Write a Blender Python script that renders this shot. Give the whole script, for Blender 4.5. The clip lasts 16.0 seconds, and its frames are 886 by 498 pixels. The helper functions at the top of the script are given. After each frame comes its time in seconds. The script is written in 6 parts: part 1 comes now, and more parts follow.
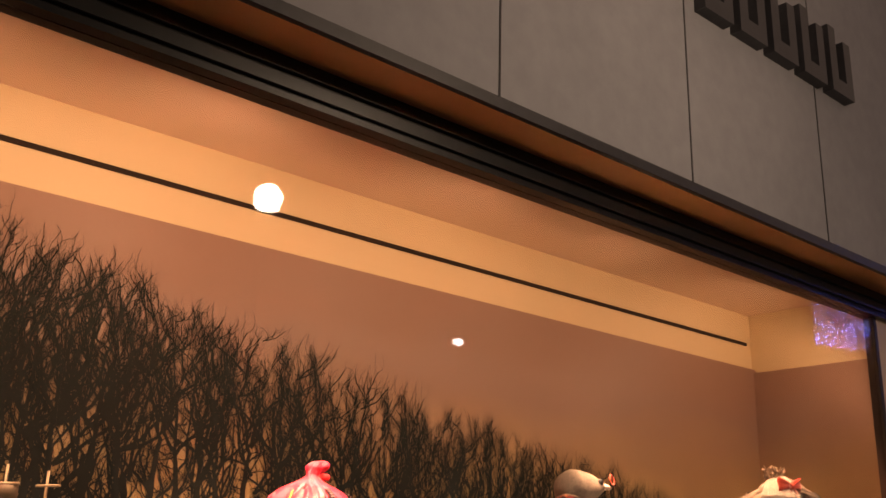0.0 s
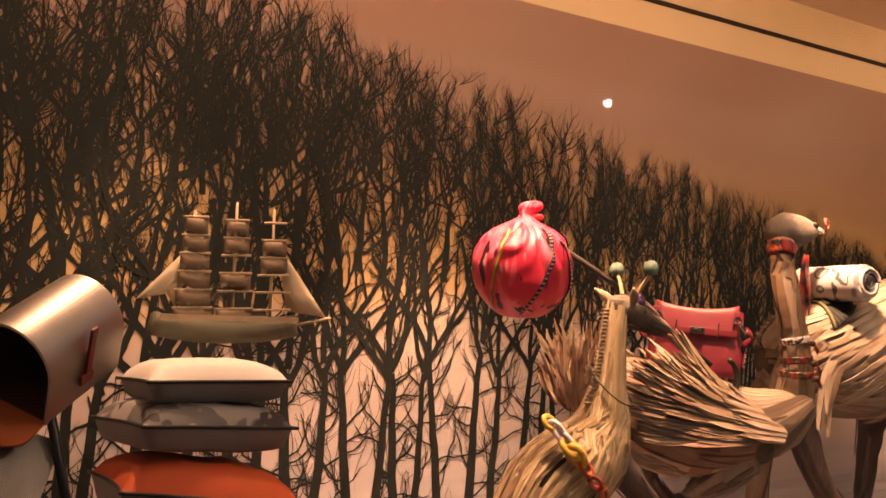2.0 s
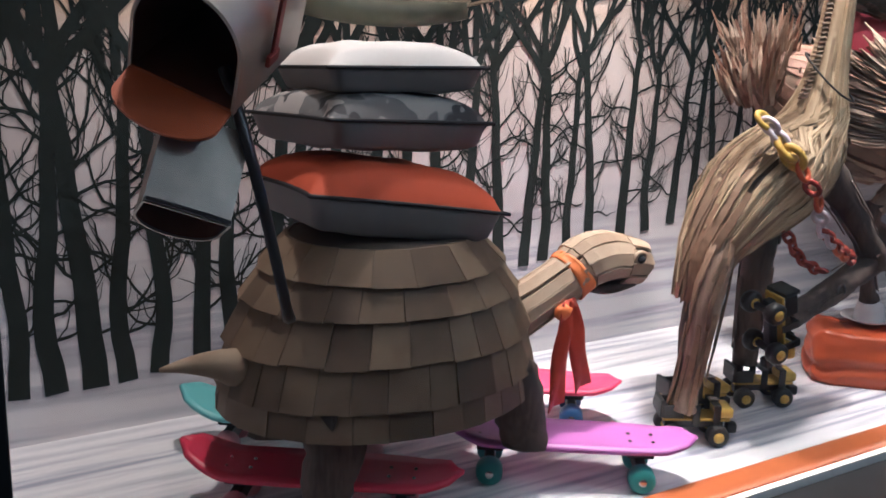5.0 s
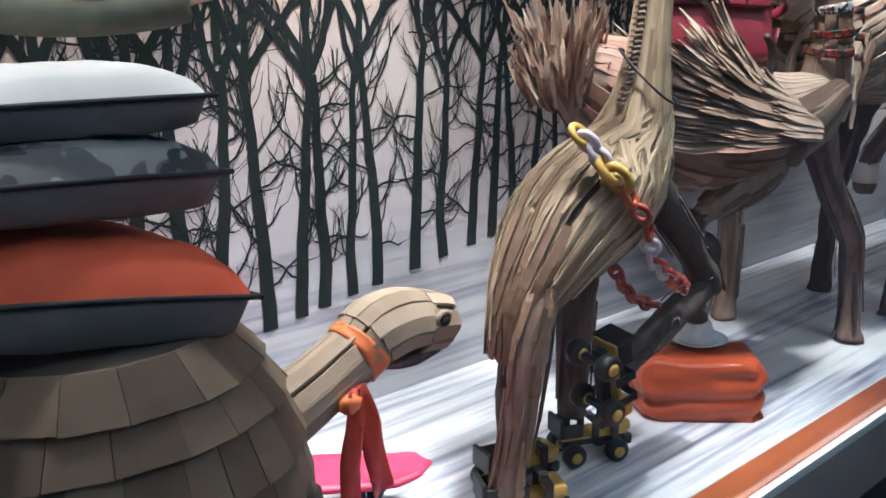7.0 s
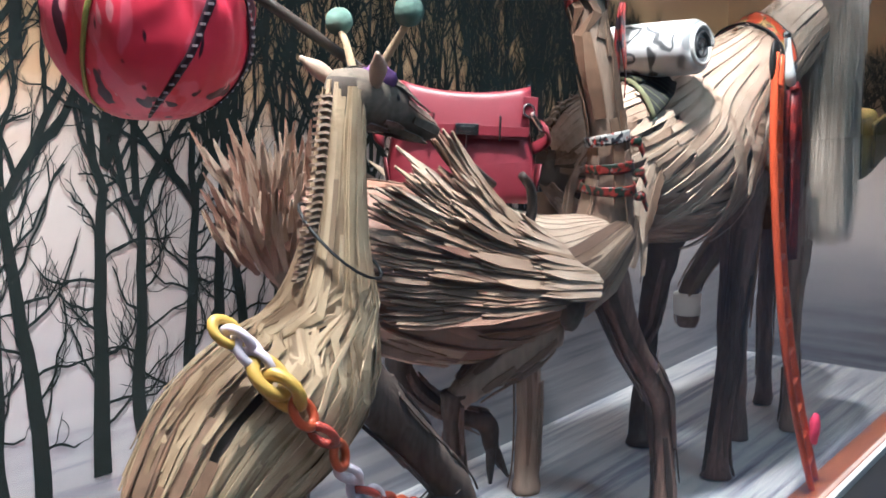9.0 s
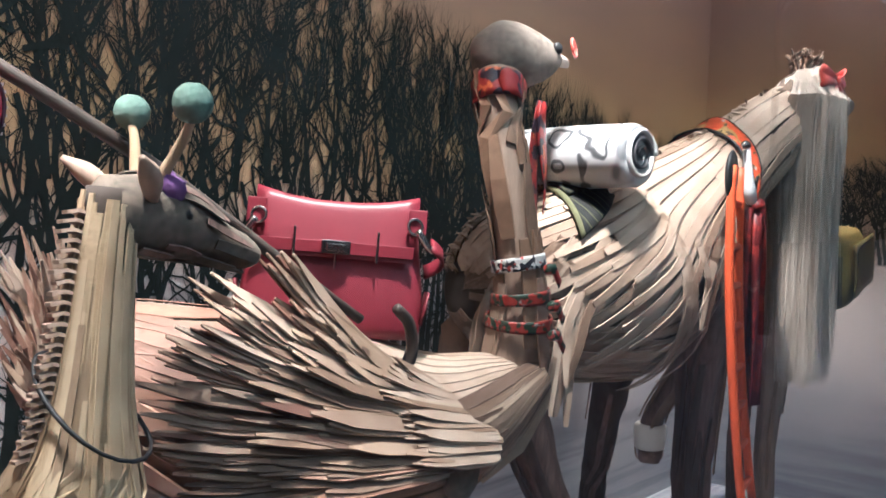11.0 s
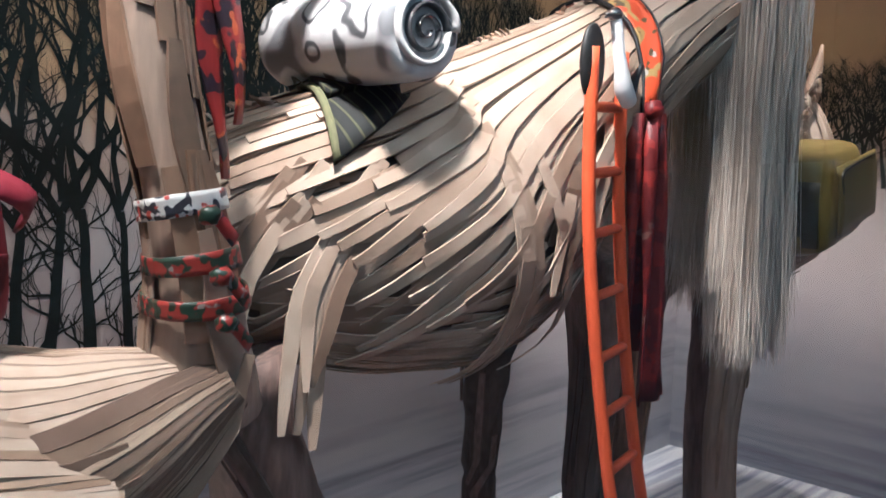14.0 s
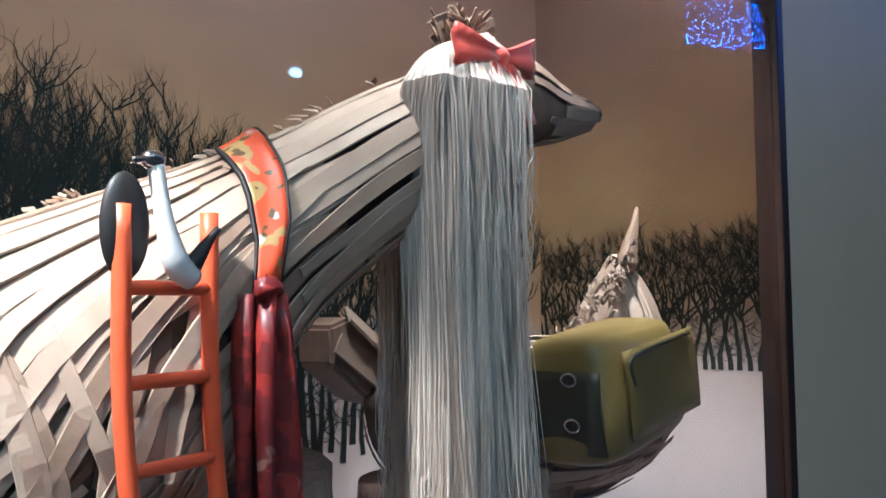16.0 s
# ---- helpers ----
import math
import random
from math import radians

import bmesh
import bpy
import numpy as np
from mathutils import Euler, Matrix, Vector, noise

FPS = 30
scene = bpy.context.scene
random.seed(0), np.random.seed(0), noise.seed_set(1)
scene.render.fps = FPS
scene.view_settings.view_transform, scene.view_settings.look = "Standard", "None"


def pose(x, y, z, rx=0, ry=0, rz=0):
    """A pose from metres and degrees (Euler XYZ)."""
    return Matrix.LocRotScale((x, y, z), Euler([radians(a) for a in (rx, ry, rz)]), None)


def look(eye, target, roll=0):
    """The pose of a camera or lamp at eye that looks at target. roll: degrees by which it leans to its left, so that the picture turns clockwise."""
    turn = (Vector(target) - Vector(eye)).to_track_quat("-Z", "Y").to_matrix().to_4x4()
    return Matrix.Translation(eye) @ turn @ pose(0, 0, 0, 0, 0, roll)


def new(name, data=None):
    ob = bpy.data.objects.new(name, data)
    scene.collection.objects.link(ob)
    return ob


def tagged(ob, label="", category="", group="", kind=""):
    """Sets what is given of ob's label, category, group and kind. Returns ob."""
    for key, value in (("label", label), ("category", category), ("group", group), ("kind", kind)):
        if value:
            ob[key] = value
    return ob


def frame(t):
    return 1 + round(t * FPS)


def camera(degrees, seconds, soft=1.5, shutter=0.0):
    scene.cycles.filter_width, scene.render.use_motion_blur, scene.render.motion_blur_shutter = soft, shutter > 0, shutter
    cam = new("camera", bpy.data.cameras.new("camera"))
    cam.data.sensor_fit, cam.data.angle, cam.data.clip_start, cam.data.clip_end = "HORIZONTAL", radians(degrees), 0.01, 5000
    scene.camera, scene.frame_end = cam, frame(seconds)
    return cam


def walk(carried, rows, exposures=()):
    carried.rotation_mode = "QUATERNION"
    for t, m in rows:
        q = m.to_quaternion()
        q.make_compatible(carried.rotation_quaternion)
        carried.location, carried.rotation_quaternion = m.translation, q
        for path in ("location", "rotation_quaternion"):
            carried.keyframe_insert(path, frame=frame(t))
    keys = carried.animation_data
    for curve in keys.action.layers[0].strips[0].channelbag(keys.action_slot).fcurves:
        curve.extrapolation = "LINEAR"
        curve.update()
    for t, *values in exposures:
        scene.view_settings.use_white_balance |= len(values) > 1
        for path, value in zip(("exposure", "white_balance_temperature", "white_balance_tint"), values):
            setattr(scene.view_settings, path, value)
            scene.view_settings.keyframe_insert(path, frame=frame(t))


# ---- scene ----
cam = camera(48.96, 16.0, soft=1.6)
# seconds, eye x, y, z, yaw, pitch, roll
ROWS = [
    (0, 0.054, -2.023, 1.618, -41.04, 17.30, 1.56),
    (0.5, 0.051, -1.965, 1.597, -39.33, 14.30, 1.66),
    (1, 0.034, -1.898, 1.596, -37.25, 10.35, 1.78),
    (1.5, -0.016, -1.828, 1.573, -35.80, 7.01, 1.76),
    (2, -0.033, -1.795, 1.552, -33.20, 3.37, 2.04),
    (2.5, -0.085, -1.689, 1.529, -32.29, 0.06, 2.23),
    (3, -0.151, -1.563, 1.473, -31.61, -3.05, 2.54),
    (3.5, -0.231, -1.455, 1.452, -31.96, -6.96, 2.72),
    (6, 0.004, -1.170, 1.473, -33.27, -15.07, -0.11),
    (6.5, 0.112, -1.042, 1.497, -37.64, -15.09, 0.05),
    (7, 0.212, -0.903, 1.489, -44.06, -14.15, 0.18),
    (7.5, 0.345, -0.830, 1.490, -48.51, -13.26, 0.11),
    (8, 0.542, -0.804, 1.500, -50.65, -11.66, -0.01),
    (8.5, 0.705, -0.806, 1.517, -51.16, -10.03, -0.03),
    (9, 0.843, -0.785, 1.538, -51.43, -8.05, -0.16),
    (11.5, 1.401, -0.700, 1.589, -50.97, -2.75, 2.26),
    (12, 1.537, -0.651, 1.584, -51.45, -4.58, 2.74),
    (12.5, 1.660, -0.602, 1.575, -51.93, -6.90, 2.93),
    (13, 1.797, -0.604, 1.566, -50.60, -8.60, 2.47),
    (13.5, 1.930, -0.659, 1.584, -48.13, -9.43, 2.07),
    (14, 2.107, -0.683, 1.581, -46.90, -7.84, 1.33),
    (14.5, 2.269, -0.688, 1.573, -47.65, -4.33, 1.16),
    (15, 2.434, -0.699, 1.575, -48.57, -0.53, 0.98),
    (15.5, 2.579, -0.739, 1.575, -47.96, 1.83, 0.05),
    (16, 2.724, -0.763, 1.578, -47.55, 3.19, -0.83),
]
EXPOSURES = [
    (0.0, -0.04, 7700, 30), (2.0, 0.0, 7350, 27), (2.6, 0.14, 6550, 21), (3.2, 0.2, 5450, 15), (3.7, 0.2, 4950, 13),
    (6.0, -0.04, 3600, -10), (7.5, 0.0, 3630, -10), (9.0, 0.16, 3670, -9), (12.0, 0.06, 3760, -6), (14.0, -0.05, 3780, -5), (16.0, 0.18, 3620, -8),
]
walk(cam, [(t, pose(x, y, z, 90 + pitch, 0, yaw) @ pose(0, 0, 0, 0, 0, roll)) for t, x, y, z, yaw, pitch, roll in ROWS], EXPOSURES)

FLOOR, WALL, CEIL, RIGHT, LEFT = 0.47, 0.954, 2.98, 5.02, 0.03
WARM = (1.0, 0.60, 0.34)

# ---- world and lamps: a dim city evening outside, warm spots in the window's ceiling, added fill ----
world = bpy.data.worlds.new("evening")
scene.world = world
world.use_nodes = True
world.node_tree.nodes["Background"].inputs[0].default_value = (1.0, 0.78, 0.60, 1)
world.node_tree.nodes["Background"].inputs[1].default_value = 0.30


def spot(x, y, z, tx, ty, tz, watts, angle, blend=0.6, color=WARM, size=0.05):
    data = bpy.data.lights.new("spot", "SPOT")
    data.energy, data.spot_size, data.spot_blend, data.color, data.shadow_soft_size = watts, radians(angle), blend, color, size
    ob = new("ceiling_spot_beam", data)
    ob.matrix_world = look((x, y, z), (tx, ty, tz))
    return ob


# narrow beams down on the figures
SPOTS = [
    (0.72, 0.56, 2.9, 0.74, 0.46, 0.5, 170, 56),
    (1.54, 0.46, 2.9, 1.66, 0.56, 0.7, 440, 46),
    (1.58, 0.05, 2.72, 1.87, 0.30, 0.7, 320, 45),
    (2.26, 0.04, 2.70, 2.36, 0.32, 1.25, 350, 38),
    (2.55, 0.02, 2.66, 3.24, 0.20, 1.22, 470, 39),
    (3.42, 0.010, 2.70, 3.72, 0.08, 1.50, 90, 34),
    (4.10, 0.06, 2.72, 4.52, 0.40, 1.25, 280, 44),
    (3.74, 0.045, 2.70, 3.88, 0.10, 0.5, 170, 30),
]
# wide unseen fill lamps, added behind the header to brighten mural and ceiling
WASH_FILL = [(x, 0.08, 2.74, x, 0.95, 2.2, w, 136) for x, w in ((0.4, 31), (1.4, 34), (2.5, 24), (3.5, 17), (4.6, 23))]
for row in SPOTS + WASH_FILL:
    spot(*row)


# ---- materials ----
def nodes_of(name):
    m = bpy.data.materials.new(name)
    m.use_nodes = True
    nt = m.node_tree
    return m, nt, nt.nodes["Principled BSDF"]


def ramp(nt, source, stops):
    r = nt.nodes.new("ShaderNodeValToRGB")
    e = r.color_ramp.elements
    while len(e) < len(stops):
        e.new(0.5)
    for k, (p, c) in zip(e, stops):
        k.position, k.color = p, (*c, 1)
    nt.links.new(source, r.inputs[0])
    return r.outputs[0]


def grain(nt, scale, stretch=(1, 1, 1), detail=4.0, coord="Object", rough=0.55):
    tc, mp, n = nt.nodes.new("ShaderNodeTexCoord"), nt.nodes.new("ShaderNodeMapping"), nt.nodes.new("ShaderNodeTexNoise")
    mp.inputs["Scale"].default_value = stretch
    n.inputs["Scale"].default_value, n.inputs["Detail"].default_value, n.inputs["Roughness"].default_value = scale, detail, rough
    nt.links.new(tc.outputs[coord], mp.inputs[0])
    nt.links.new(mp.outputs[0], n.inputs["Vector"])
    return n.outputs["Fac"]


def mix(nt, fac, a, b, kind="MIX"):
    m = nt.nodes.new("ShaderNodeMix")
    m.data_type, m.blend_type = "RGBA", kind
    for sock, v in ((m.inputs[0], fac), (m.inputs[6], a), (m.inputs[7], b)):
        if isinstance(v, (int, float)):
            sock.default_value = v
        elif isinstance(v, tuple):
            sock.default_value = (*v, 1)
        else:
            nt.links.new(v, sock)
    return m.outputs[2]


def bump(nt, bsdf, height, strength=0.3, distance=0.002):
    b = nt.nodes.new("ShaderNodeBump")
    b.inputs["Strength"].default_value, b.inputs["Distance"].default_value = strength, distance
    nt.links.new(height, b.inputs["Height"])
    nt.links.new(b.outputs[0], bsdf.inputs["Normal"])


def plain(name, color, rough=0.5, metal=0.0, var=0.25, scale=30.0, bumpy=0.2, stretch=(1, 1, 1), sheen=0.0, coat=0.0, rand=0.0):
    """A coloured surface with two scales of variation and a fine relief."""
    m, nt, b = nodes_of(name)
    fine, broad = grain(nt, scale, stretch), grain(nt, scale * 0.12, stretch, 2.0)
    dark = tuple(c * (1 - var) for c in color)
    light = tuple(min(1.0, c * (1 + var)) for c in color)
    col = mix(nt, 0.5, ramp(nt, fine, [(0.3, dark), (0.7, light)]), ramp(nt, broad, [(0.3, dark), (0.7, light)]))
    if rand:
        oi = nt.nodes.new("ShaderNodeObjectInfo")
        tint = ramp(nt, oi.outputs["Random"], [(0.0, (1 - rand,) * 3), (0.5, (1, 1, 1)), (1.0, (1 - rand * 0.3, 1 - rand * 0.5, 1 - rand * 0.7))])
        col = mix(nt, 1.0, col, tint, "MULTIPLY")
    nt.links.new(col, b.inputs["Base Color"])
    b.inputs["Roughness"].default_value, b.inputs["Metallic"].default_value = rough, metal
    if sheen:
        b.inputs["Sheen Weight"].default_value = sheen
    if coat:
        b.inputs["Coat Weight"].default_value = coat
    if bumpy:
        bump(nt, b, fine, bumpy)
    return m


def straw_like(name, dark, mid, light, rough=0.62, rand=0.35, along=(6, 6, 60), scale=6.0):
    """Fibrous strip: streaks along its length, a tone of its own for each piece."""
    m, nt, b = nodes_of(name)
    fib = grain(nt, scale, along, 6.0, "Generated", 0.7)
    blot = grain(nt, 14.0, (1, 1, 1), 3.0)
    oi = nt.nodes.new("ShaderNodeObjectInfo")
    own = ramp(nt, oi.outputs["Random"], [(0.0, dark), (0.35, mid), (1.0, light)])
    geo = nt.nodes.new("ShaderNodeNewGeometry")
    isl = ramp(nt, geo.outputs["Random Per Island"], [(0.0, (1 - rand,) * 3), (1.0, (1, 1, 1))])
    col = mix(nt, 1.0, own, isl, "MULTIPLY")
    col = mix(nt, 1.0, col, ramp(nt, fib, [(0.25, (0.6, 0.55, 0.5)), (0.6, (1, 1, 1))]), "MULTIPLY")
    col = mix(nt, 1.0, col, ramp(nt, blot, [(0.3, (0.75, 0.7, 0.65)), (0.6, (1, 1, 1))]), "MULTIPLY")
    nt.links.new(col, b.inputs["Base Color"])
    b.inputs["Roughness"].default_value = rough
    bump(nt, b, fib, 0.5, 0.002)
    return m


STRAW = straw_like("giraffe_straw", (0.27, 0.19, 0.105), (0.50, 0.39, 0.23), (0.63, 0.51, 0.33))
PEEL = straw_like("bear_wood_peel", (0.36, 0.26, 0.18), (0.54, 0.425, 0.32), (0.64, 0.525, 0.41))
FEATHER = straw_like("ostrich_bark_feather", (0.16, 0.105, 0.068), (0.34, 0.24, 0.155), (0.58, 0.45, 0.32))
BROWNPLANK = straw_like("brown_bark_plank", (0.15, 0.095, 0.062), (0.24, 0.165, 0.11), (0.33, 0.24, 0.17))
REDBARK = straw_like("reddish_bark_feather", (0.16, 0.08, 0.05), (0.30, 0.17, 0.11), (0.50, 0.33, 0.23))
SHINGLE = straw_like("shell_shingle_wood", (0.13, 0.088, 0.050), (0.21, 0.150, 0.088), (0.31, 0.228, 0.138), along=(30, 30, 3))
HEADWOOD = straw_like("turtle_head_wood", (0.36, 0.27, 0.175), (0.47, 0.365, 0.25), (0.56, 0.45, 0.32))
BARK = plain("dark_bark", (0.072, 0.052, 0.042), 0.8, var=0.75, scale=40, bumpy=0.8, stretch=(3, 3, 0.6))
LEGBARK = plain("leg_bark", (0.150, 0.100, 0.080), 0.75, var=0.8, scale=35, bumpy=0.8, stretch=(3, 3, 0.5))
NECKBARK = plain("neck_bark", (0.30, 0.22, 0.16), 0.7, var=0.4, scale=30, bumpy=0.6, stretch=(3, 3, 0.5))
# core body coloured dark, so the gaps between strips read as shade
UNDER = plain("gap_shade_underbody", (0.055, 0.042, 0.032), 0.9, var=0.4, scale=40, bumpy=0.5)
UNDERTAN = plain("brown_underbody", (0.16, 0.115, 0.08), 0.85, var=0.4, scale=40, bumpy=0.5)
CREAM = plain("cream_paint", (0.74, 0.62, 0.40), 0.6, var=0.04, scale=6, bumpy=0.03)
CEILPAINT = plain("ceiling_paint", (0.78, 0.62, 0.48), 0.6, var=0.04, scale=5, bumpy=0.03)
BLACK = plain("black_frame_metal", (0.012, 0.012, 0.013), 0.35, var=0.2, scale=20, bumpy=0.05)
GAP = plain("dark_gap", (0.02, 0.012, 0.008), 0.9, var=0.1)
SOFFIT = plain("bronze_soffit", (0.58, 0.29, 0.12), 0.45, var=0.12, scale=8, bumpy=0.05)
STONE = plain("grey_limestone", (0.31, 0.31, 0.335), 0.8, var=0.12, scale=14, bumpy=0.15)
LETTER = plain("dark_letter_metal", (0.03, 0.03, 0.035), 0.4, var=0.3)
JAMB = plain("pale_grey_jamb", (0.88, 0.68, 0.46), 0.45, var=0.05, scale=6, bumpy=0.03)
BRONZE = plain("dark_bronze_frame", (0.035, 0.018, 0.012), 0.4, var=0.3, scale=12, bumpy=0.05)
SILLWOOD = plain("orange_varnished_wood", (0.40, 0.12, 0.03), 0.35, var=0.25, scale=20, bumpy=0.15, stretch=(0.3, 6, 6), coat=0.4)
WHITEEDGE = plain("white_painted_edge", (0.75, 0.74, 0.72), 0.5, var=0.05)
PAVING = plain("dark_pavement", (0.09, 0.09, 0.10), 0.7, var=0.25, scale=12, bumpy=0.3)


def snow_print(name, wall, along=(1.1, 30, 30), broad=(0.5, 7, 7)):
    """White ground with long blue-grey brush streaks; on the wall it runs up into a sunset sky."""
    m, nt, b = nodes_of(name)
    s1 = grain(nt, 1.0, along, 5.0, "Object", 0.6)
    s2 = grain(nt, 1.0, broad, 3.0)
    snow = ramp(nt, s1, [(0.36, (0.20, 0.21, 0.30)), (0.47, (0.52, 0.53, 0.61)), (0.57, (0.80, 0.80, 0.81))])
    snow = mix(nt, ramp(nt, s2, [(0.42, (0, 0, 0)), (0.68, (0.65, 0.65, 0.65))]), snow, (0.84, 0.84, 0.85))
    col = snow
    if wall:
        # wall snow turns darker with growing x, down to about a third
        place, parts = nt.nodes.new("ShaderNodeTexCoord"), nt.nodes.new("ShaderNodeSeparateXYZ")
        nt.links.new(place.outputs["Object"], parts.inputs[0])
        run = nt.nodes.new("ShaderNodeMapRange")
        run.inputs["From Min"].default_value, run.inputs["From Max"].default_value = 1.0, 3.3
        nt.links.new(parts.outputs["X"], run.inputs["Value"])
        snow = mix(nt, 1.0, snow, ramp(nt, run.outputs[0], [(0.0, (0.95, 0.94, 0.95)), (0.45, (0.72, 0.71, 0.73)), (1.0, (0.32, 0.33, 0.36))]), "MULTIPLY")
        tc, sep = nt.nodes.new("ShaderNodeTexCoord"), nt.nodes.new("ShaderNodeSeparateXYZ")
        nt.links.new(tc.outputs["Object"], sep.inputs[0])
        wob = grain(nt, 1.6, (0.6, 0.6, 1.8), 5.0)
        add = nt.nodes.new("ShaderNodeMath")
        add.operation = "MULTIPLY_ADD"
        nt.links.new(wob, add.inputs[0])
        add.inputs[1].default_value = 0.45
        shift = nt.nodes.new("ShaderNodeMath")
        shift.operation = "SUBTRACT"
        shift.inputs[1].default_value = 0.05
        nt.links.new(sep.outputs["Z"], shift.inputs[0])
        nt.links.new(shift.outputs[0], add.inputs[2])
        mr = nt.nodes.new("ShaderNodeMapRange")
        mr.inputs["From Min"].default_value, mr.inputs["From Max"].default_value = 0.62, 2.85
        nt.links.new(add.outputs[0], mr.inputs["Value"])
        sky = ramp(nt, mr.outputs[0], [
            (0.0, (0.62, 0.60, 0.64)), (0.20, (0.66, 0.61, 0.63)), (0.42, (0.74, 0.65, 0.60)), (0.50, (0.74, 0.50, 0.27)),
            (0.60, (0.58, 0.40, 0.18)), (0.72, (0.36, 0.232, 0.135)), (0.84, (0.275, 0.178, 0.138)), (1.0, (0.30, 0.195, 0.155))])
        low = ramp(nt, mr.outputs[0], [(0.0, (1, 1, 1)), (0.16, (0.8, 0.8, 0.8)), (0.30, (0, 0, 0))])
        col = mix(nt, low, sky, snow)
    nt.links.new(col, b.inputs["Base Color"])
    b.inputs["Roughness"].default_value = 0.55 if wall else 0.38
    bump(nt, b, s1, 0.15, 0.002)
    return m


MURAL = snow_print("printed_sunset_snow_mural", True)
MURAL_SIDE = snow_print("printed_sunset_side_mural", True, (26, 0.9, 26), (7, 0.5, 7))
SNOWFLOOR = snow_print("white_streaked_floor", False)
TREEPRINT = plain("printed_tree_ink", (0.010, 0.016, 0.014), 0.9, var=0.4, scale=3, bumpy=0.0)
TREEPRINT_FAR = plain("printed_far_tree_ink", (0.028, 0.032, 0.018), 0.6, var=0.4, scale=6, bumpy=0.0)
NIGHTWALL = plain("dark_unseen_backdrop", (0.03, 0.028, 0.028), 0.8, var=0.3, scale=2)
GLASS_M, _nt, _b = nodes_of("window_glass")
_b.inputs["Transmission Weight"].default_value, _b.inputs["Roughness"].default_value, _b.inputs["IOR"].default_value = 1.0, 0.0, 1.35


# ---- geometry helpers ----
def mesh(name, verts, faces, smooth=False):
    me = bpy.data.meshes.new(name)
    me.from_pydata([tuple(v) for v in verts], [], faces)
    if smooth:
        me.polygons.foreach_set("use_smooth", [True] * len(me.polygons))
    me.update()
    return me


def put(name, me, mat, parent=None, label=""):
    ob = new(name, me)
    if mat:
        me.materials.clear()
        me.materials.append(mat)
    if parent:
        ob.parent = parent
    if label:
        ob["label"] = label
    return ob


def part(name, bm, mat, parent=None, label="", smooth=False):
    me = bpy.data.meshes.new(name)
    bm.to_mesh(me)
    bm.free()
    if smooth:
        me.polygons.foreach_set("use_smooth", [True] * len(me.polygons))
    return put(name, me, mat, parent, label)




def placed(ob, at):
    ob.location = at
    return ob


def box(bm, x0, x1, y0, y1, z0, z1, bevel=0.0):
    v = [bm.verts.new(p) for p in ((x0, y0, z0), (x1, y0, z0), (x1, y1, z0), (x0, y1, z0), (x0, y0, z1), (x1, y0, z1), (x1, y1, z1), (x0, y1, z1))]
    f = [bm.faces.new([v[i] for i in q]) for q in ((0, 3, 2, 1), (4, 5, 6, 7), (0, 1, 5, 4), (1, 2, 6, 5), (2, 3, 7, 6), (3, 0, 4, 7))]
    if bevel:
        bmesh.ops.bevel(bm, geom=list({e for g in f for e in g.edges}), offset=bevel, segments=2, affect="EDGES", profile=0.5)
    return bm


def boxes(*rows, bevel=0.0):
    bm = bmesh.new()
    for r in rows:
        box(bm, *r, bevel=bevel)
    return bm


def boxes_mesh(*rows):
    bm = boxes(*rows)
    me = bpy.data.meshes.new("block")
    bm.to_mesh(me)
    bm.free()
    return me


def spline(pts, n):
    """n points along a Catmull-Rom line through pts (tuples of any length)."""
    p = np.array(pts, float)
    p = np.vstack([2 * p[0] - p[1], p, 2 * p[-1] - p[-2]])
    out = []
    for s in np.linspace(0, len(p) - 3 - 1e-6, n):
        k, t = int(s), s - int(s)
        a, b, c, d = p[k : k + 4]
        out.append(0.5 * (2 * b + (c - a) * t + (2 * a - 5 * b + 4 * c - d) * t * t + (3 * b - a - 3 * c + d) * t**3))
    return np.array(out)


